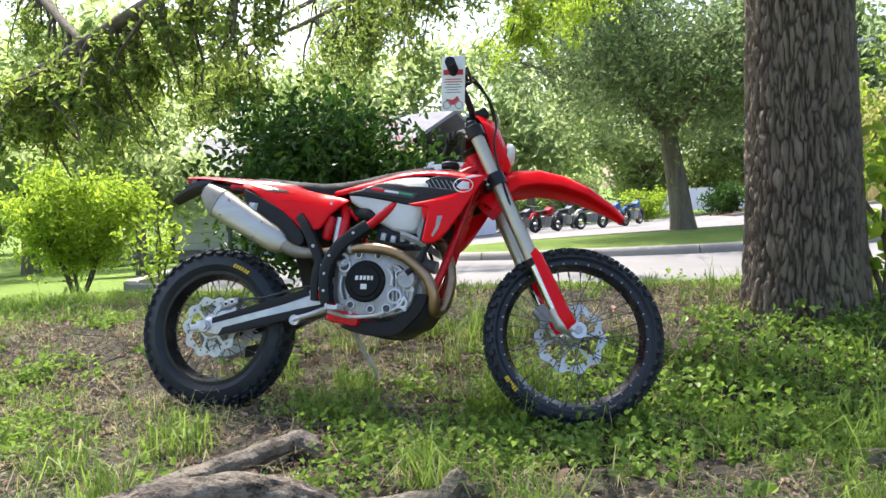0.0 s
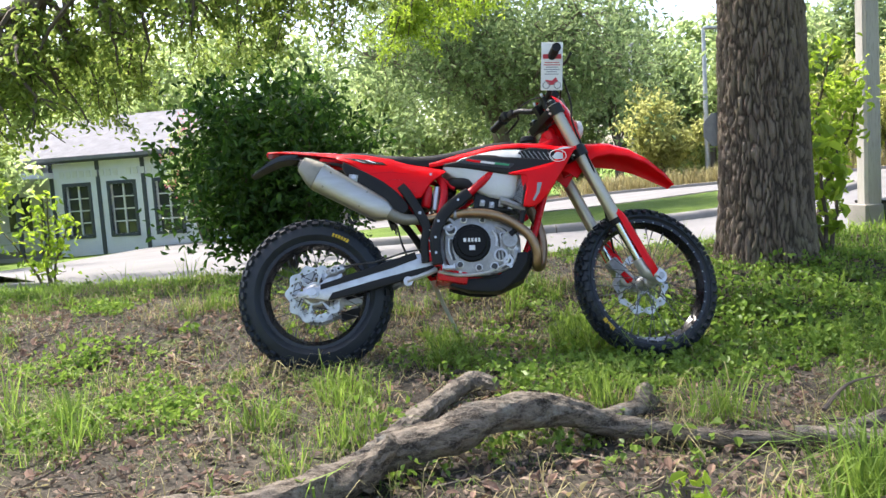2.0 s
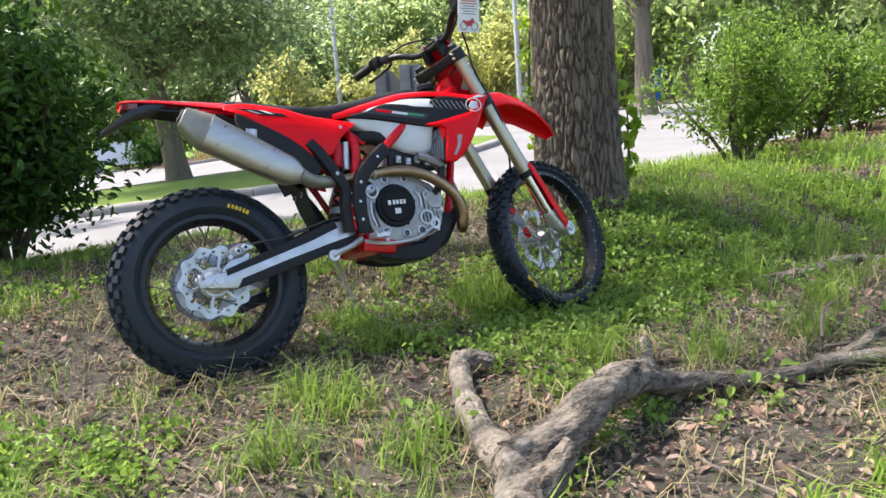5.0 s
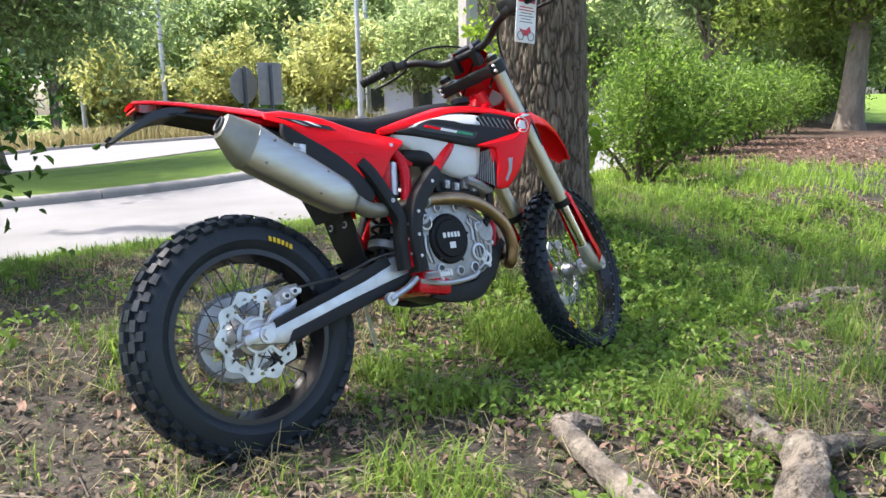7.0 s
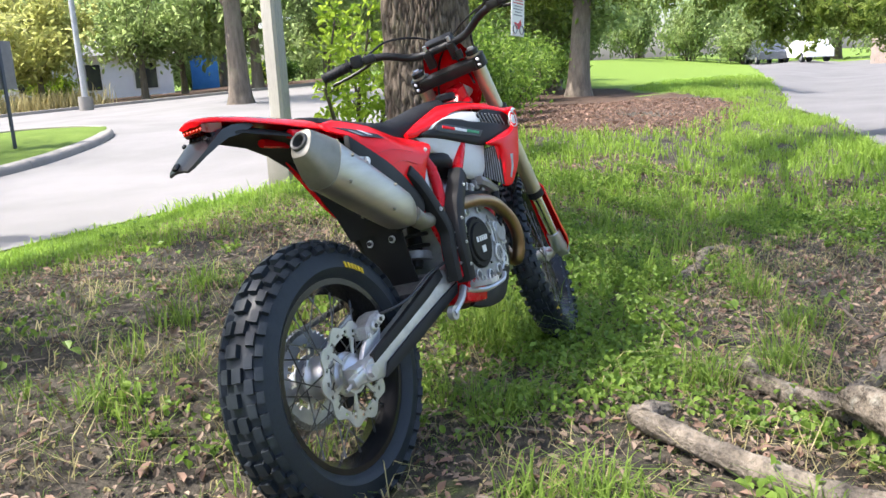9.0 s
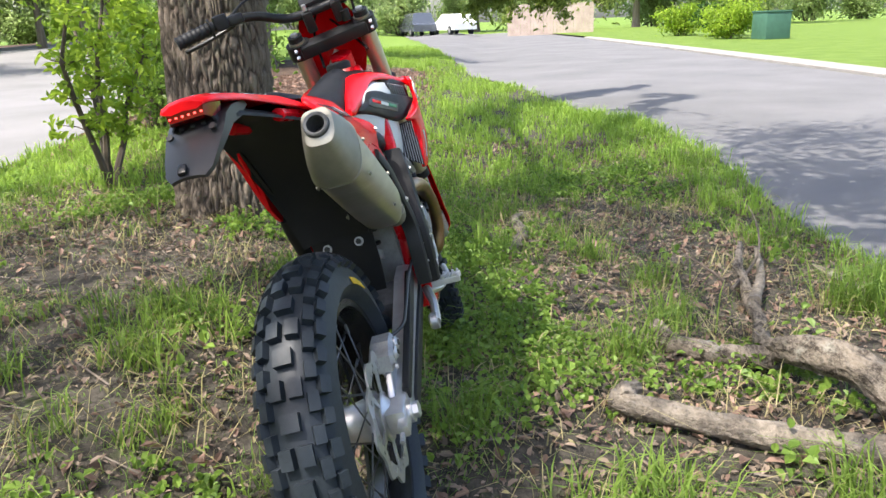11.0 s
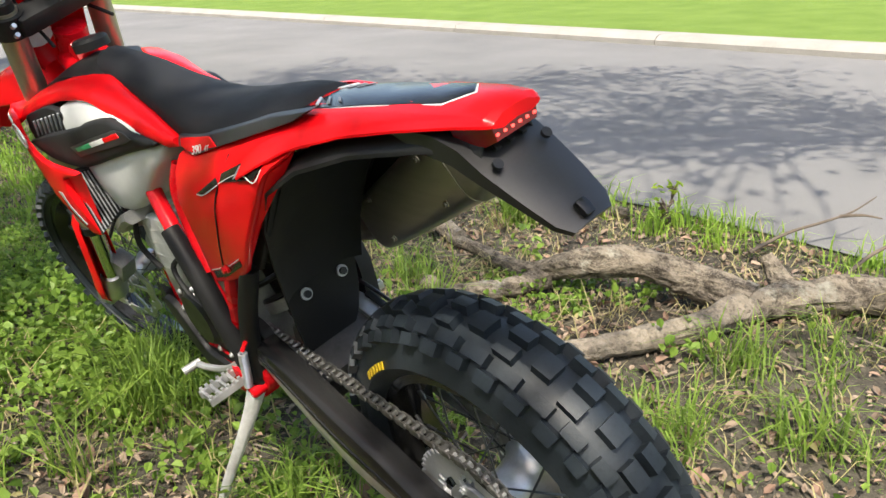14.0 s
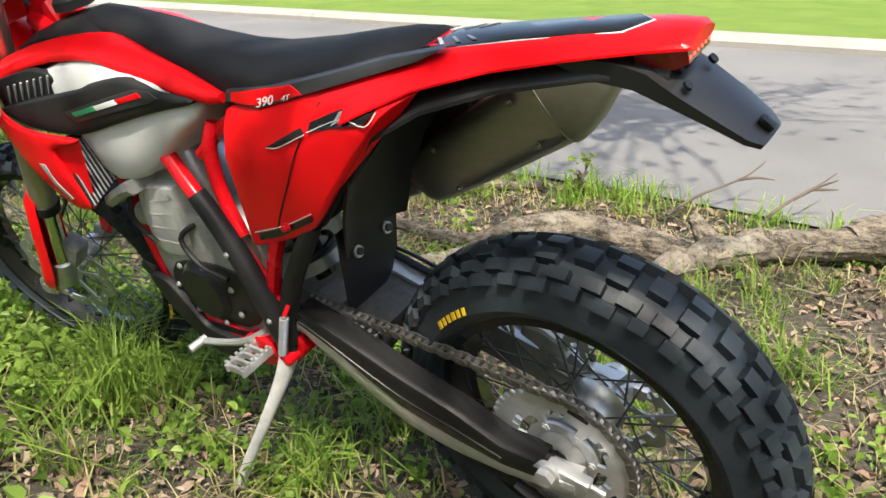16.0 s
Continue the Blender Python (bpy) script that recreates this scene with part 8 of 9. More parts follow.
def fallen_branch():
    root = tagged(new("fallen_branch", None), "gnarled grey fallen tree limb with lichen lying in the litter", "branch")
    h = lambda x, y, o: (x, y, float(height(x, y)) + o)
    part("main_limb", rough_limb([h(-0.34, -1.72, 0.10), h(-0.12, -1.68, 0.075), h(0.08, -1.60, 0.065), h(0.24, -1.42, 0.06), h(0.33, -1.24, 0.05)], [0.048, 0.050, 0.052, 0.050, 0.050], 1, lump=0.16), LOG_BARK, root, "thick grey limb with flaking bark")
    part("straight_branch", rough_limb([h(0.30, -1.30, 0.055), h(0.37, -1.06, 0.045), h(0.46, -0.85, 0.045), h(0.56, -0.66, 0.05), h(0.61, -0.58, 0.055)], [0.050, 0.038, 0.034, 0.032, 0.030], 2, lump=0.12), LOG_WOOD, root, "bare pale broken branch")
    part("branch_end_knot", rough_limb([h(0.585, -0.62, 0.05), h(0.640, -0.625, 0.06), h(0.69, -0.66, 0.055)], [0.036, 0.034, 0.024], 6, lump=0.2), LOG_WOOD, root)
    part("arched_branch", rough_limb([h(0.30, -1.32, 0.06), h(0.46, -1.30, 0.09), h(0.64, -1.23, 0.135), h(0.82, -1.16, 0.115), h(0.97, -1.13, 0.065), h(1.14, -1.16, 0.045), h(1.32, -1.22, 0.035), h(1.52, -1.25, 0.035), h(1.66, -1.27, 0.07), h(1.77, -1.28, 0.10), h(2.0, -1.36, 0.13)], [0.058, 0.056, 0.052, 0.045, 0.035, 0.028, 0.025, 0.023, 0.021, 0.018, 0.010], 3, lump=0.13), LOG_BARK, root, "arched bark-covered branch")
    part("thin_branch", rough_limb([h(1.48, -1.25, 0.05), h(1.66, -1.33, 0.05), h(1.90, -1.42, 0.035), h(2.2, -1.50, 0.04)], [0.026, 0.020, 0.016, 0.009], 4, sides=16), LOG_WOOD, root)
    part("side_branch", rough_limb([h(0.90, -1.12, 0.06), h(1.02, -0.98, 0.035), h(1.14, -0.86, 0.03), h(1.24, -0.72, 0.02)], [0.036, 0.034, 0.032, 0.020], 5, sides=18), LOG_BARK, root)
    part("knot_stub", rough_limb([h(1.14, -0.86, 0.04), h(1.17, -0.83, 0.075), h(1.185, -0.81, 0.095)], [0.034, 0.030, 0.020], 7, sides=18, lump=0.25), LOG_BARK, root)
    part("broken_stub", rough_limb([h(0.25, -1.45, 0.06), h(0.30, -1.465, 0.11), h(0.345, -1.47, 0.160)], [0.044, 0.032, 0.020], 8, lump=0.2), LOG_BARK, root)
    part("far_stub", rough_limb([h(-0.10, -1.68, 0.10), h(-0.20, -1.78, 0.12), h(-0.42, -1.80, 0.12), h(-0.70, -1.86, 0.09)], [0.042, 0.046, 0.046, 0.038], 9, lump=0.18), LOG_BARK, root)
    for k, pts in enumerate(([(0.52, -1.72, 0.05), (0.47, -1.88, 0.085), (0.40, -2.02, 0.105), (0.35, -2.12, 0.125), (0.315, -2.22, 0.16)], [(0.375, -2.07, 0.115), (0.31, -2.10, 0.125), (0.25, -2.12, 0.12)], [(0.19, -1.66, 0.06), (0.165, -1.80, 0.105), (0.12, -1.98, 0.125), (0.085, -2.10, 0.135), (0.055, -2.22, 0.15)], [(0.135, -1.92, 0.12), (0.07, -1.98, 0.16), (0.01, -2.00, 0.19)], [(0.10, -2.04, 0.13), (0.02, -2.10, 0.125)], [(1.60, -1.18, 0.09), (1.72, -1.10, 0.14), (1.86, -1.06, 0.15)], [(1.58, -1.20, 0.07), (1.90, -1.40, 0.09), (2.2, -1.50, 0.14), (2.4, -1.52, 0.20)])):
        part("bare_twig", tube(smooth_line([h(*p) for p in pts], 4), [0.007, 0.005, 0.002], 6), TWIG, root)


fallen_branch()
# other roots and broken limbs near the tree
for k, (pts, rr) in enumerate((([(2.3, -0.35, 0.01), (2.6, -0.45, 0.03), (2.9, -0.42, 0.03), (3.2, -0.52, 0.0)], 0.035), ([(1.15, -1.9, 0.02), (1.5, -1.72, 0.03), (1.95, -1.66, 0.02)], 0.022))):
    r = part("dead_limb", rough_limb([(x, y, float(height(x, y)) + o) for x, y, o in pts], [rr, rr * 0.9, rr * 0.5], 20 + k, sides=10, lump=0.15), LOG_BARK)
    tagged(r, "short dead limb half buried in the litter", "branch")

# ---- buildings, poles, signs, far trees ----
SIDING = material("white_lap_siding", (0.80, 0.80, 0.86), 0.6, 0, (0.73, 0.73, 0.79), 2, 40, 0.06, 0.1, 0.003)
TRIM = material("dark_trim_paint", (0.06, 0.07, 0.09), 0.5, 0, None, 4, 60, 0.1, 0.05)
ROOFING = material("grey_shingles", (0.20, 0.20, 0.215), 0.9, 0, (0.155, 0.155, 0.165), 3, 30, 0.2, 0.5, 0.01)
GLASS = material("dark_window_glass", (0.03, 0.035, 0.04), 0.06, 0, None, 3, 30, 0.1, 0.0, spec=0.8)
WHITE_PAINT = material("white_paint", (0.75, 0.75, 0.75), 0.5, 0, None, 5, 80, 0.05, 0.05)
POLE_GREY = material("weathered_grey_pole", (0.44, 0.42, 0.385), 0.85, 0, (0.33, 0.31, 0.28), 5, 70, 0.2, 0.4, 0.004, stretch=(1, 1, 0.15))
GALV = material("galvanised_steel", (0.50, 0.51, 0.52), 0.45, 0.6, None, 6, 90, 0.1, 0.05)
SIGN_BACK = material("sign_back_aluminium", (0.22, 0.215, 0.21), 0.6, 0.2, None, 5, 90, 0.1, 0.05)
BLUE_BIN = material("blue_plastic", (0.03, 0.17, 0.42), 0.5, 0, (0.025, 0.14, 0.36), 3, 60, 0.08, 0.05)
GREEN_BOX = material("green_steel_cabinet", (0.05, 0.13, 0.09), 0.5, 0, None, 3, 60, 0.1, 0.05)
FENCE_WOOD = material("brown_board_fence", (0.47, 0.375, 0.315), 0.85, 0, (0.36, 0.28, 0.23), 2, 40, 0.2, 0.3, 0.004)
CAR_WHITE = material("white_car_paint", (0.72, 0.73, 0.74), 0.2, 0, None, 3, 60, 0.03, 0.0, coat=0.6)
CAR_DARK = material("dark_car_paint", (0.07, 0.08, 0.10), 0.2, 0, None, 3, 60, 0.05, 0.0, coat=0.6)


def house():
    root = tagged(new("house", None), "pale grey sided building with dark trim and muntined windows", "building")
    o = Vector((-11.85, 24.6, 0))
    z0 = float(height(-10, 24)) - 0.15
    u = Vector((0.968, -0.25, 0))
    n = Vector((-0.25, -0.968, 0))
    root.matrix_world = Matrix(((u.x, n.x, 0, o.x), (u.y, n.y, 0, o.y), (0, 0, 1, z0), (0, 0, 0, 1)))
    H, W = 3.25, 5.7
    wins = [(0.95, 0.90), (2.68, 0.90), (4.41, 0.90)]

    def slab(x0, x1, y0, y1, za, zb, name, mat, parent=root, bevel=0.0):
        return part(name, box(((x0 + x1) / 2, (y0 + y1) / 2, (za + zb) / 2), (x1 - x0, y1 - y0, zb - za), (0, 0, 0), bevel), mat, parent, smooth=False)

    sill, head = 0.72, 2.42
    slab(0, W, -0.2, 0, 0, sill, "wall", SIDING)
    slab(0, W, -0.2, 0, head, H, "wall", SIDING)
    edges = [0.0] + [v for c, w in wins for v in (c - w / 2 + 0.0, c + w / 2)] + [W]
    for a, b in zip(edges[::2], edges[1::2]):
        slab(a, b, -0.2, 0, sill, head, "wall", SIDING)
    for k in range(15):
        z = 0.2 * k + 0.1
        for a, b in ([(0, W)] if z < sill - 0.02 or z > head else list(zip(edges[::2], edges[1::2]))):
            slab(a, b, 0.0, 0.012, z, z + 0.02, "siding_lap", SIDING)
    for c, w in wins:
        win = slab(c - w / 2, c + w / 2, -0.14, -0.12, sill, head, "window", GLASS)
        for a, b, p, q in ((c - w / 2 - 0.10, c - w / 2, sill - 0.10, head + 0.12), (c + w / 2, c + w / 2 + 0.10, sill - 0.10, head + 0.12), (c - w / 2, c + w / 2, head, head + 0.12), (c - w / 2, c + w / 2, sill - 0.10, sill)):
            slab(a, b, -0.05, 0.05, p, q, "window_frame", TRIM, win)
        for k in range(1, 2):
            slab(c - 0.025, c + 0.025, -0.11, -0.06, sill, head, "muntin", WHITE_PAINT, win)
        for k in range(1, 4):
            z = sill + (head - sill) * k / 4
            slab(c - w / 2, c + w / 2, -0.11, -0.06, z - 0.02, z + 0.02, "muntin", WHITE_PAINT, win)
        for e in (c - w / 2, c + w / 2):
            slab(e - 0.025, e + 0.025, -0.11, -0.05, sill, head, "muntin", WHITE_PAINT, win)
    for x in (0.0, 1.82, 3.55, W):
        slab(x - 0.07, x + 0.07, 0.012, 0.05, 0, H, "corner_board", TRIM)
    # side wall, recessed entry and porch to the west
    slab(-0.2, 0, -9, 0, 0, H, "wall", SIDING)
    slab(-7.0, -0.2, -2.2, -2.0, 0, H, "wall", SIDING)
    door = slab(-2.0, -1.05, -1.99, -1.94, 0.05, 2.15, "door", SIDING)
    for a, b, p, q in ((-2.12, -2.0, 0, 2.27), (-1.05, -0.93, 0, 2.27), (-2.0, -1.05, 2.15, 2.27)):
        slab(a, b, -2.0, -1.9, p, q, "door_frame", TRIM, door)
    slab(-3.6, -2.6, -1.99, -1.96, 0.9, 2.2, "side_window", GLASS)
    slab(-7.0, -0.2, -2.0, 1.2, -0.02, 0.12, "porch_floor", KERB)
    for x in (-6.6, -3.6, -0.6):
        slab(x - 0.06, x + 0.06, 1.0, 1.12, 0.12, 2.75, "porch_post", TRIM)
    slab(-7.1, 0.1, -2.2, 1.5, 2.75, 2.95, "porch_roof", SIDING)
    for z in (0.6, 1.0):
        slab(-3.6, 0.6, 1.02, 1.07, z - 0.02, z + 0.02, "hand_rail", GALV)
    # roof: eaves board and two slopes
    slab(-0.4, W + 0.4, -0.25, 0.45, H, H + 0.18, "eaves_board", TRIM)
    bm = loft([[(x, 0.55, H + 0.18), (x, -4.5, H + 2.0), (x, -9.5, H + 0.18), (x, -9.5, H + 0.06), (x, -4.5, H + 1.86), (x, 0.55, H + 0.06)] for x in (-0.6, W + 0.6)])
    part("roof", bm, ROOFING, root, smooth=False)
    bm = loft([[(x, 1.6, 2.95), (x, -5.0, 5.2), (x, -5.0, 5.05), (x, 1.6, 2.85)] for x in (-7.4, -0.62)])
    part("roof", bm, ROOFING, root, smooth=False)
    slab(0, W, -9.2, -9.0, 0, H, "wall", SIDING)
    slab(W - 0.2, W, -9, -0.2, 0, H, "wall", SIDING)
    # a row of small marks in place of the name over the windows
    for k in range(16):
        slab(0.35 + 0.26 * k + (0.25 if k > 8 else 0), 0.52 + 0.26 * k + (0.25 if k > 8 else 0), 0.05, 0.07, 2.72, 2.95, "sign_bar", WHITE_PAINT)


house()


def light_pole(x, y, h, r, arm=0.0):
    root = tagged(new("light_pole", None), "tall slim pale street light pole in the car park", "light pole", "car park light poles")
    root.location = (x, y, float(height(x, y)))
    part("pole", tube([(0, 0, 0), (0, 0, h)], [r, r * 0.7], 12), GALV, root)
    part("pole_base", tube([(0, 0, -0.2), (0, 0, 0.5)], r * 2.2, 16), KERB, root)
    part("lamp_head", box((0.35, 0, h), (0.7, 0.28, 0.12), (0, 0, 0), 0.03), GALV, root)


for q in ((18.0, 22.9, 8.0, 0.11), (14.2, 31.9, 7.0, 0.12), (27.5, 34.5, 9.0, 0.16), (11.6, 34.5, 7.0, 0.11)):
    light_pole(*q)

pole = tagged(new("utility_pole", None), "weathered grey square utility pole beside the road", "utility pole")
pole.location = (4.83, 3.92, float(height(4.83, 3.92)))
part("shaft", loft([[(a * w, b * w, z) for a, b in ((-1, -0.7), (-0.7, -1), (0.7, -1), (1, -0.7), (1, 0.7), (0.7, 1), (-0.7, 1), (-1, 0.7))] for z, w in ((-0.3, 0.085), (7.0, 0.070))]), POLE_GREY, pole, smooth=False)
part("base_box", box((-0.04, 0, 0.16), (0.20, 0.24, 0.36), (0, 0, 8), 0.012), KERB, pole, "chipped concrete footing")
meter = tagged(new("meter_box", None), "dark low utility box in the weeds beside the pole", "utility box")
meter.location = (5.02, 4.02, float(height(5.02, 4.02)))
part("cabinet", box((0, 0, 0.17), (0.34, 0.28, 0.36), (0, 0, 8), 0.015), GREY_BLACK, meter)
part("cabinet_lid", box((0, 0, 0.36), (0.37, 0.31, 0.03), (0, 0, 8), 0.008), BLACK, meter)


def sign(x, y, shape):
    root = tagged(new("road_sign", None), "grey back of a round road sign on its post" if shape == "round" else "grey back of a tall rectangular road sign", "road sign", "signs on the island")
    root.location = (x, y, float(height(x, y)) + 0.08)
    root.rotation_euler = (0, 0, radians(13))
    part("post", box((0, 0, 0.75), (0.055, 0.035, 1.9), (0, 0, 0), 0.008), TRIM, root)
    if shape == "round":
        part("panel_face", turned(disc(0.33, 0, 0.012, 8), pose(0, 0.03, 1.36, 0, 22.5, 0)), SIGN_BACK, root)
    else:
        part("panel_face", box((0, 0.035, 1.36), (0.58, 0.012, 0.74), (0, 0, 0), 0.004), SIGN_BACK, root)


sign(6.24, 10.92, "round")
sign(6.62, 10.66, "tall")

cab = tagged(new("portable_cabin", None), "bright blue plastic cabin at the edge of the car park", "cabin")
cab.matrix_world = pose(38.5, 36.5, float(height(38.5, 36.5)), 0, 0, 45)
part("body", box((0, 0, 1.0), (1.7, 1.7, 2.0), (0, 0, 0), 0.06), BLUE_BIN, cab)
part("roof", box((0, 0, 2.08), (1.8, 1.8, 0.16), (0, 0, 0), 0.06), BLUE_BIN, cab)
part("door", box((0, -0.86, 0.95), (0.8, 0.03, 1.7), (0, 0, 0), 0.02), BLUE_BIN, cab)

gb = tagged(new("transformer_box", None), "green steel utility cabinet on the far lawn", "utility box")
gb.matrix_world = pose(27.6, -10.5, float(height(27.6, -10.5)) + 0.09, 0, 0, 10)
part("cabinet", box((0, 0, 0.45), (1.0, 0.9, 0.9), (0, 0, 0), 0.03), GREEN_BOX, gb)
part("cabinet_lid", box((0, 0, 0.93), (1.05, 0.95, 0.06), (0, 0, 0), 0.02), GREEN_BOX, gb)


def car(x, y, yaw, paint, label, L=4.7, H=1.5):
    root = tagged(new("parked_car", None), label, "car", "cars parked down the street")
    root.matrix_world = pose(x, y, float(height(x, y)) + 0.02, 0, 0, yaw)
    w = 0.9
    prof = [(-L / 2, 0.35), (-L / 2, 0.85), (-L * 0.42, 0.98), (-L * 0.34, H), (L * 0.10, H), (L * 0.26, 0.98), (L / 2 - 0.1, 0.82), (L / 2, 0.6), (L / 2, 0.35)]
    part("body", loft([[(a, s * (w - (0.18 if z > 1.0 else 0)), z) for a, z in prof] for s in (-1, -0.96, 0.96, 1)]), paint, root, angle=25)
    for s in (-1, 1):
        part("side_window", box((-L * 0.11, s * (w - 0.17), 1.2), (L * 0.40, 0.06, 0.32), (s * 0, 0, 0), 0.02), GLASS, root)
    part("windscreen", box((L * 0.19, 0, 1.22), (0.05, 1.30, 0.5), (0, -48, 0), 0.01), GLASS, root)
    for a in (-L * 0.3, L * 0.3):
        for s in (-1, 1):
            wh = part("wheel", disc(0.33, 0, s * 0.22, 20), RUBBER, root)
            wh.matrix_basis = pose(a, s * 0.72, 0.33)
            part("wheel_rim", disc(0.2, s * 0.21, s * 0.225, 16), ALU, wh)


car(61.0, 1.6, 25, CAR_WHITE, "white saloon car parked down the street")
car(63.5, 4.6, 20, CAR_DARK, "dark estate car parked down the street", 4.9, 1.75)
car(5.8, 42.0, 0, CAR_WHITE, "pale car parked beyond the island")
fence = tagged(new("board_fence", None), "pale weathered wooden board fence down the street", "fence")
for k in range(26):
    part("board", box((54.0 - 0.02 * k, -2.4 - 0.22 * k, 1.0), (0.04, 0.205, 2.0 + 0.03 * (k % 3)), (0, 0, 0), 0.0), FENCE_WOOD, fence, smooth=False)
for k in range(4):
    part("rail", box((54.05, -5.2, 0.4 + 0.5 * k), (0.05, 5.9, 0.09)), FENCE_WOOD, fence, smooth=False)


def far_house(x, y, yaw, w, h, label):
    root = tagged(new("far_house", None), label, "house", "houses down the street")
    root.matrix_world = pose(x, y, float(height(x, y)) - 0.1, 0, 0, yaw)
    part("wall", box((0, 0, h / 2), (w, 8, h)), SIDING, root, smooth=False)
    part("roof", loft([[(a, -4.6, h), (a, 0, h + 2.2), (a, 4.6, h)] for a in (-w / 2 - 0.4, w / 2 + 0.4)]), ROOFING, root, smooth=False)
    for k in range(3):
        win = part("window", box((-w / 2 + w * (k + 0.5) / 3, -4.02, h * 0.55), (1.2, 0.06, 1.4)), GLASS, root, smooth=False)
        part("window_frame", box((-w / 2 + w * (k + 0.5) / 3, -4.0, h * 0.55), (1.4, 0.05, 1.6)), WHITE_PAINT, win, smooth=False)


far_house(32, 40, -35, 9, 2.6, "low pale shelter behind the planting")


def small_bike(x, y, yaw, paint):
    root = tagged(new("parked_motorcycle", None), "small motorcycle parked in a row outside", "motorcycle", "motorcycles parked in a row")
    root.matrix_world = pose(x, y, float(height(x, y)) + 0.02, 8, 0, yaw)
    for a in (0, 1.4):
        wh = part("wheel", lathe([(0.33, -0.05), (0.33, 0.05), (0.24, 0.05), (0.24, -0.05)], 20), RUBBER, root)
        wh.matrix_basis = pose(a, 0, 0.33)
        part("wheel_hub", disc(0.06, -0.06, 0.06, 12), ALU, wh)
    part("engine", box((0.68, 0, 0.42), (0.42, 0.30, 0.36), (0, 0, 0), 0.05), ALU, root)
    part("tank", loft([[(a, s * w, z) for s, z in ((-1, h0), (-0.8, h1), (0.8, h1), (1, h0))] for a, w, h0, h1 in ((0.55, 0.10, 0.68, 0.80), (0.85, 0.16, 0.68, 0.95), (1.05, 0.10, 0.72, 0.92))]), paint, root)
    part("seat", box((0.30, 0, 0.80), (0.62, 0.22, 0.09), (0, -4, 0), 0.03), SEATING, root)
    part("fork", tube([(1.4, 0, 0.33), (1.08, 0, 1.02)], 0.045, 8), ALU, root)
    part("handlebar", tube([(1.0, -0.36, 1.06), (1.06, 0, 1.02), (1.0, 0.36, 1.06)], 0.02, 8), BLACK, root)
    part("rear_mudguard", tube(smooth_line([(0.2, 0, 0.70), (-0.2, 0, 0.72), (-0.38, 0, 0.55)], 4), 0.05, 8, flat=1.6), paint, root)


BLUE_PAINT = material("blue_paint", (0.03, 0.12, 0.35), 0.25, 0, None, 4, 60, 0.05, 0, coat=0.5)
for k, mt in enumerate((CAR_DARK, RED_PAINT, CAR_DARK, GALV, BLUE_PAINT, BLUE_PAINT)):
    small_bike(-2.6 + 0.85 * k, 27.0 + 0.25 * k, 55 + 6 * (k % 3), mt)

# mulch beds, far planting
tagged(between("mulch_bed", np.linspace(3.6, 24, 320), lambda X: np.interp(X, [3.6, 7.4, 8.2, 8.9, 9.5, 14.4, 18.3, 24], [1.75, 2.55, 2.2, 1.3, 0.35, 0.9, 2.9, 5.6]) + 0.10 * np.sin(X) + 0.10 * np.sin(X * 9.1) * np.sin(X * 3.7) + 0.06 * np.sin(X * 23), lambda X: np.minimum(north_edge(X) - 0.25, 3.4 + 0.26 * (X - 3.6)), 12, 0.008, MULCH), "dark bark mulch bed under the shrubs", "mulch", kind="structure")
far_bed = tagged(between("far_bed", np.linspace(6, 40, 40), lambda X: 31.0 - 0.45 * (X - 6), lambda X: 46 - 0.3 * (X - 6), 14, 0.05, MULCH), "reddish mulch bed at the far side of the car park", "mulch", kind="structure")
kerb_run("kerb_far", [(x, 30.9 - 0.45 * (x - 6), 0) for x in np.arange(40, 5, -1.0)], 0.22, 0.13, KERB, "pale concrete kerb of the far bed", 4.0)
kerb_run("kerb_drive", [(p.x, p.y, 0) for p in smooth_line([(-3.6, 5.7, 0), (-4.4, 5.85, 0), (-5.0, 6.6, 0), (-5.4, 7.6, 0), (-6.4, 9.6, 0), (-8.4, 13.2, 0)], 5)], 0.18, 0.04, KERB, "pale kerb where the drive meets the lawn")
nfar = 5200
fx = rngc.uniform(8, 21, nfar)
fy = 31.5 - 0.45 * (fx - 6) + rngc.uniform(0, 5, nfar)
v, f = blades(rngc, fx, fy, rngc.uniform(0.5, 1.2, nfar), np.full(nfar, 0.018), 0.6)
tagged(bulk("ornamental_grass", v, f, GRASS_DRY), "tall straw-coloured ornamental grasses", "grass", kind="stuff")

variants = []
for k, (mt, cr, lf, ls) in enumerate(((PALE_LEAF, (4.2, 4.2, 3.4), 6200, 0.30), (PALE_LEAF, (4.6, 4.6, 4.0), 6500, 0.32), (GREY_LEAF, (4.0, 4.0, 3.6), 6200, 0.30), (YELLOW_LEAF, (2.6, 2.6, 2.2), 5000, 0.24))):
    variants.append(tree("far_tree", 40 + k, (200 + 12 * k, 200), 2.2 if k < 3 else 1.2, 0.22 if k < 3 else 0.12, (0, 0, 4.6 if k < 3 else 3.0), cr, 8, 170, lf, ls, mt, BARK_FAR, ("pale green tree in the distance", "dense green tree in the distance", "grey-green tree in the distance", "small yellow-leaved tree in the far bed")[k], clump=0.16))
    variants[-1]["group"] = "distant trees"
rngt = np.random.default_rng(77)
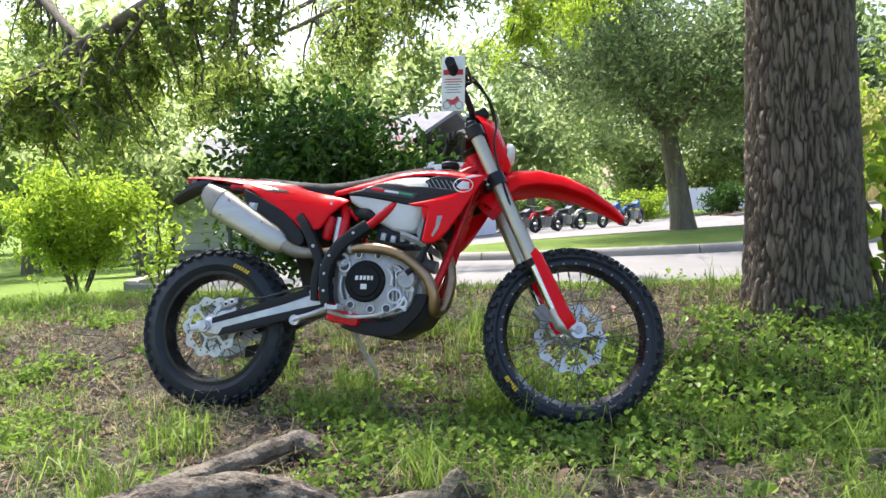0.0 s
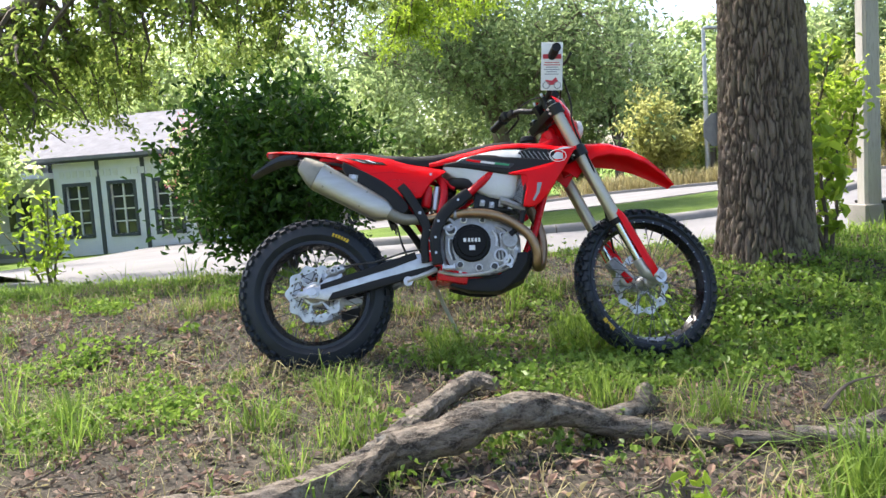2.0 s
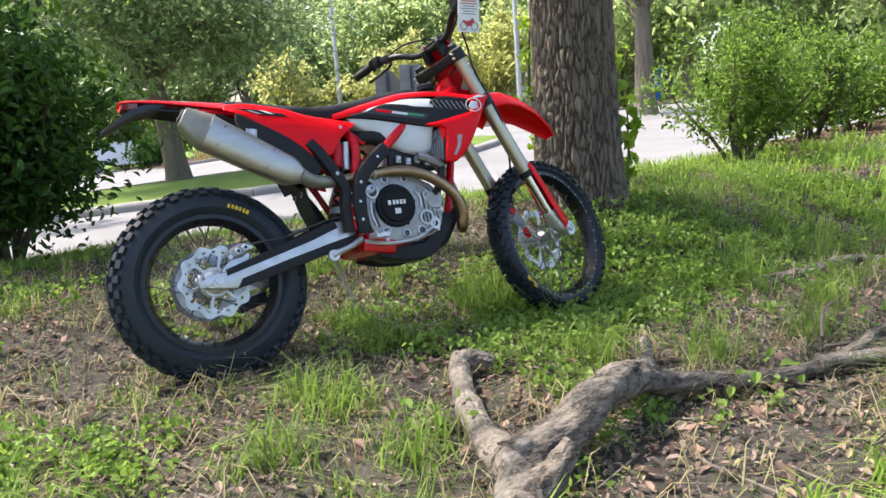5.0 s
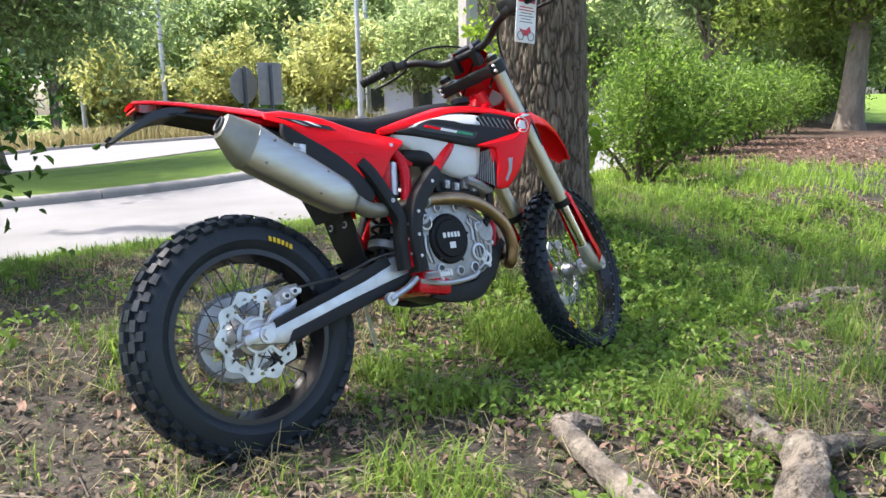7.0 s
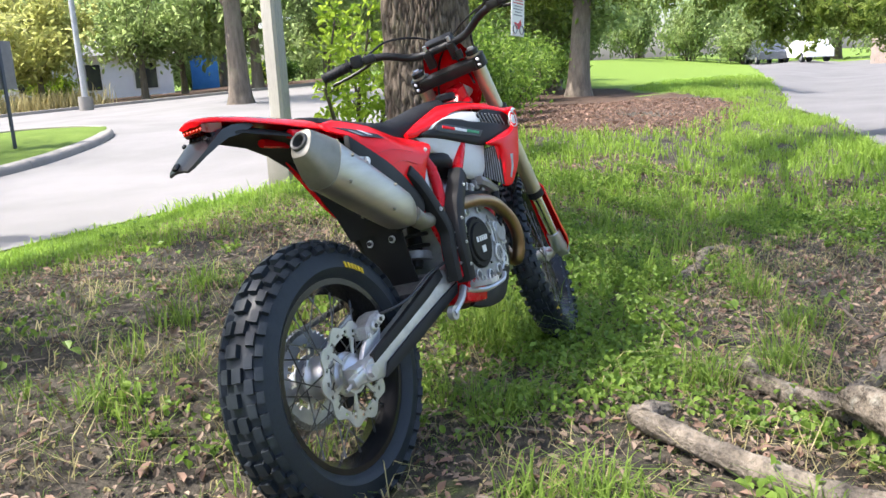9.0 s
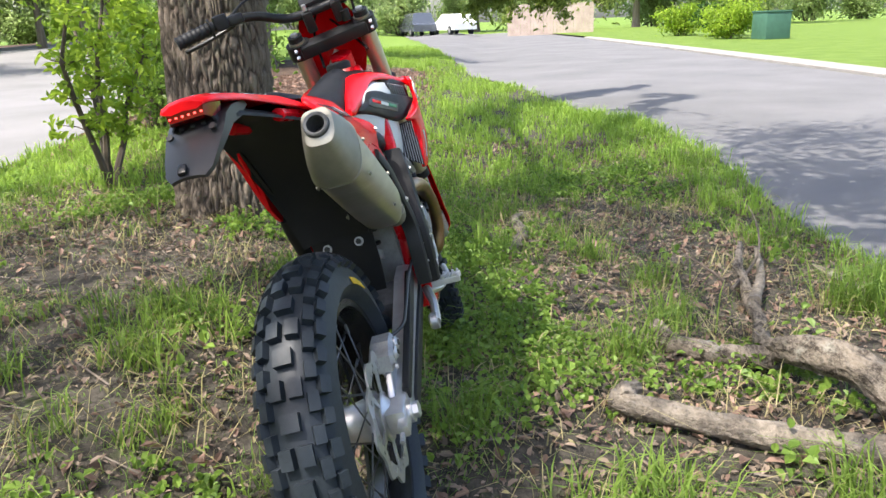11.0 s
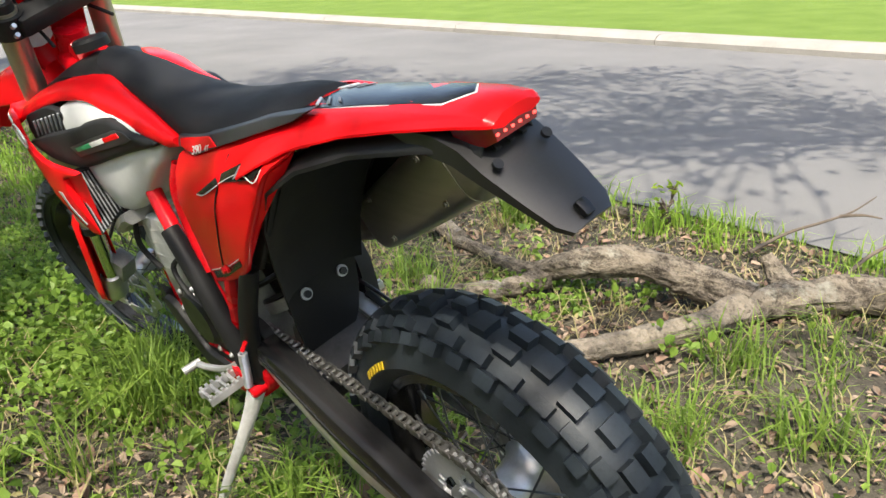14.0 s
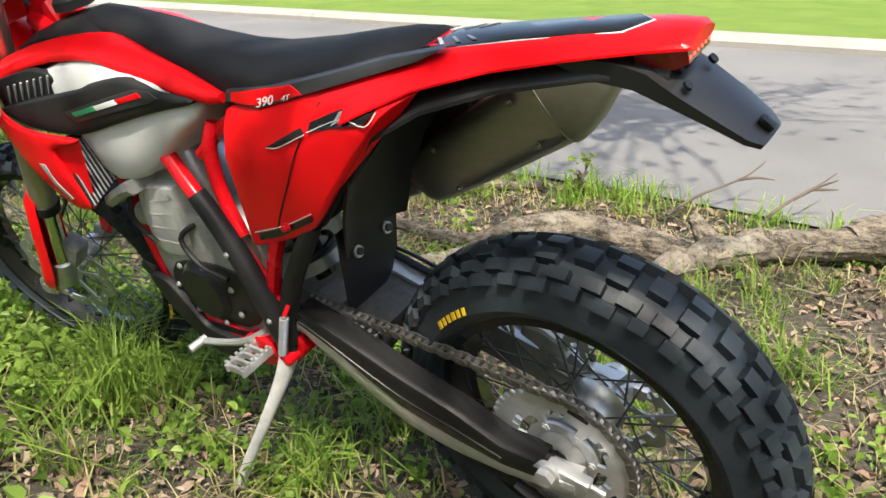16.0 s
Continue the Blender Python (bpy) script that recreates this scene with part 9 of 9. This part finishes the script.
spots = [(-20, 22, 1, 1.3), (-16, 14, 0, 1.0), (-24, 30, 2, 1.5), (-13, 38, 1, 1.6), (-4, 46, 0, 1.5), (3, 50, 1, 1.4), (9, 47, 0, 1.3), (14, 46, 2, 1.4), (20, 46, 1, 1.5), (26, 44, 0, 1.4), (31, 46, 2, 1.6), (36, 42, 1, 1.5), (42, 38, 0, 1.5), (46, 32, 1, 1.4), (44, 46, 1, 1.9), (34, 56, 1, 2.1), (22, 60, 0, 2.0), (10, 62, 2, 2.0), (-4, 62, 1, 2.0), (-20, 52, 0, 1.8),
         (50, 25, 2, 1.3), (54, 18, 0, 1.2), (58, 26, 1, 1.7), (66, 34, 1, 2.0), (70, 20, 0, 1.6), (74, 8, 1, 1.5), (70, -14, 0, 1.5), (62, -20, 1, 1.6), (88, 0, 1, 2.2), (90, 20, 0, 2.2), (92, -22, 2, 2.2), (16.5, 30.5, 3, 1.1), (20.5, 28.5, 3, 1.2), (12.5, 33, 3, 1.0), (25.0, 27.5, 0, 0.8), (27.5, 23.0, 1, 1.25), (32, 22.0, 0, 0.9), (31, 17.5, 0, 0.8), (24.0, 33.0, 1, 0.9), (29.5, 29.5, 2, 0.8), (-32, 40, 1, 1.9), (-38, 20, 0, 1.7), (-30, 8, 1, 1.5), (22, 10.5, 2, 1.0), (27, 12.5, 0, 1.0), (23, 7.2, 0, 0.75), (-14, -30, 1, 2), (10, -48, 0, 2), (40, -46, 1, 2), (-34, -20, 2, 1.8), (-9.5, 13.5, 0, 0.65), (-13, 9.5, 0, 0.7)]
for x, y, k, s in spots:
    m = pose(x, y, float(height(x, y)) - 0.05, 0, 0, rngt.uniform(0, 360)) @ Matrix.Diagonal((s, s, s * rngt.uniform(0.9, 1.1), 1))
    c = copy_thing(variants[k], Matrix.Identity(4))
    c.matrix_basis = m
for vt in variants:
    for o in (*vt.children_recursive, vt):
        bpy.data.objects.remove(o)
for k, q in enumerate(((-3.5, 33.5), (2.5, 36), (6.5, 37), (29.5, -9.6), (33, -10.5), (36, -9.5), (20, 33), (23.5, 31.5), (33, 26), (36, 29))):
    shrub("far_shrub", 90 + k, q, 1.4, 1.3, 6, 2200, 0.16, BRIGHT_LEAF if k % 2 else SHRUB_LEAF, "rounded green shrub in the distance", group="distant shrubs")

# the flowering shrub at the corner of the building
BLOSSOM = leafy("pink_blossom", (0.42, 0.10, 0.13), (0.62, 0.24, 0.26), 0.4)
myrtle = shrub("flowering_shrub", 140, (-5.7, 21.0), 3.9, 1.15, 6, 3200, 0.13, PALE_LEAF, "tall pale shrub with pink blossom beside the building", base=0.2)
rngf = np.random.default_rng(141)
fl = rngf.normal(0, 1, (90, 3))
fl = fl / np.linalg.norm(fl, axis=1)[:, None] * np.array([1.1, 1.1, 1.5]) + np.array([0, 0, 2.5])
v, f = leaves_at(rngf, fl[rngf.integers(90, size=900)], 0.09, 0.10)
joined(bulk("blossom", v, f, BLOSSOM, myrtle))

# a thick belt of undergrowth closes the view behind the car park and down the street
belt = shrub("undergrowth", 150, (300, 300), 3.4, 2.6, 7, 4200, 0.26, PALE_LEAF, "dense pale green undergrowth at the edge of the woods", base=0.02, group="undergrowth at the wood's edge")
rngu = np.random.default_rng(151)
edge = [(66 - 0.15 * (y - 4), y) for y in np.arange(6, 48, 4.2)] + [(x, 50 + 2 * math.sin(x)) for x in np.arange(-34, 62, 4.6)] + [(-40 + 0.5 * math.sin(y), y) for y in np.arange(-8, 46, 5.0)] + [(72, y) for y in np.arange(-34, -12, 4.5)] + [(77, -9), (80, -4), (83, 2)]
for x, y in edge:
    c = copy_thing(belt, Matrix.Identity(4))
    c.matrix_basis = pose(x, y, float(height(x, y)) - 0.1, 0, 0, rngu.uniform(0, 360)) @ Matrix.Diagonal((rngu.uniform(0.9, 1.3), rngu.uniform(0.9, 1.3), rngu.uniform(0.8, 1.5), 1))
for o in (*belt.children_recursive, belt):
    bpy.data.objects.remove(o)
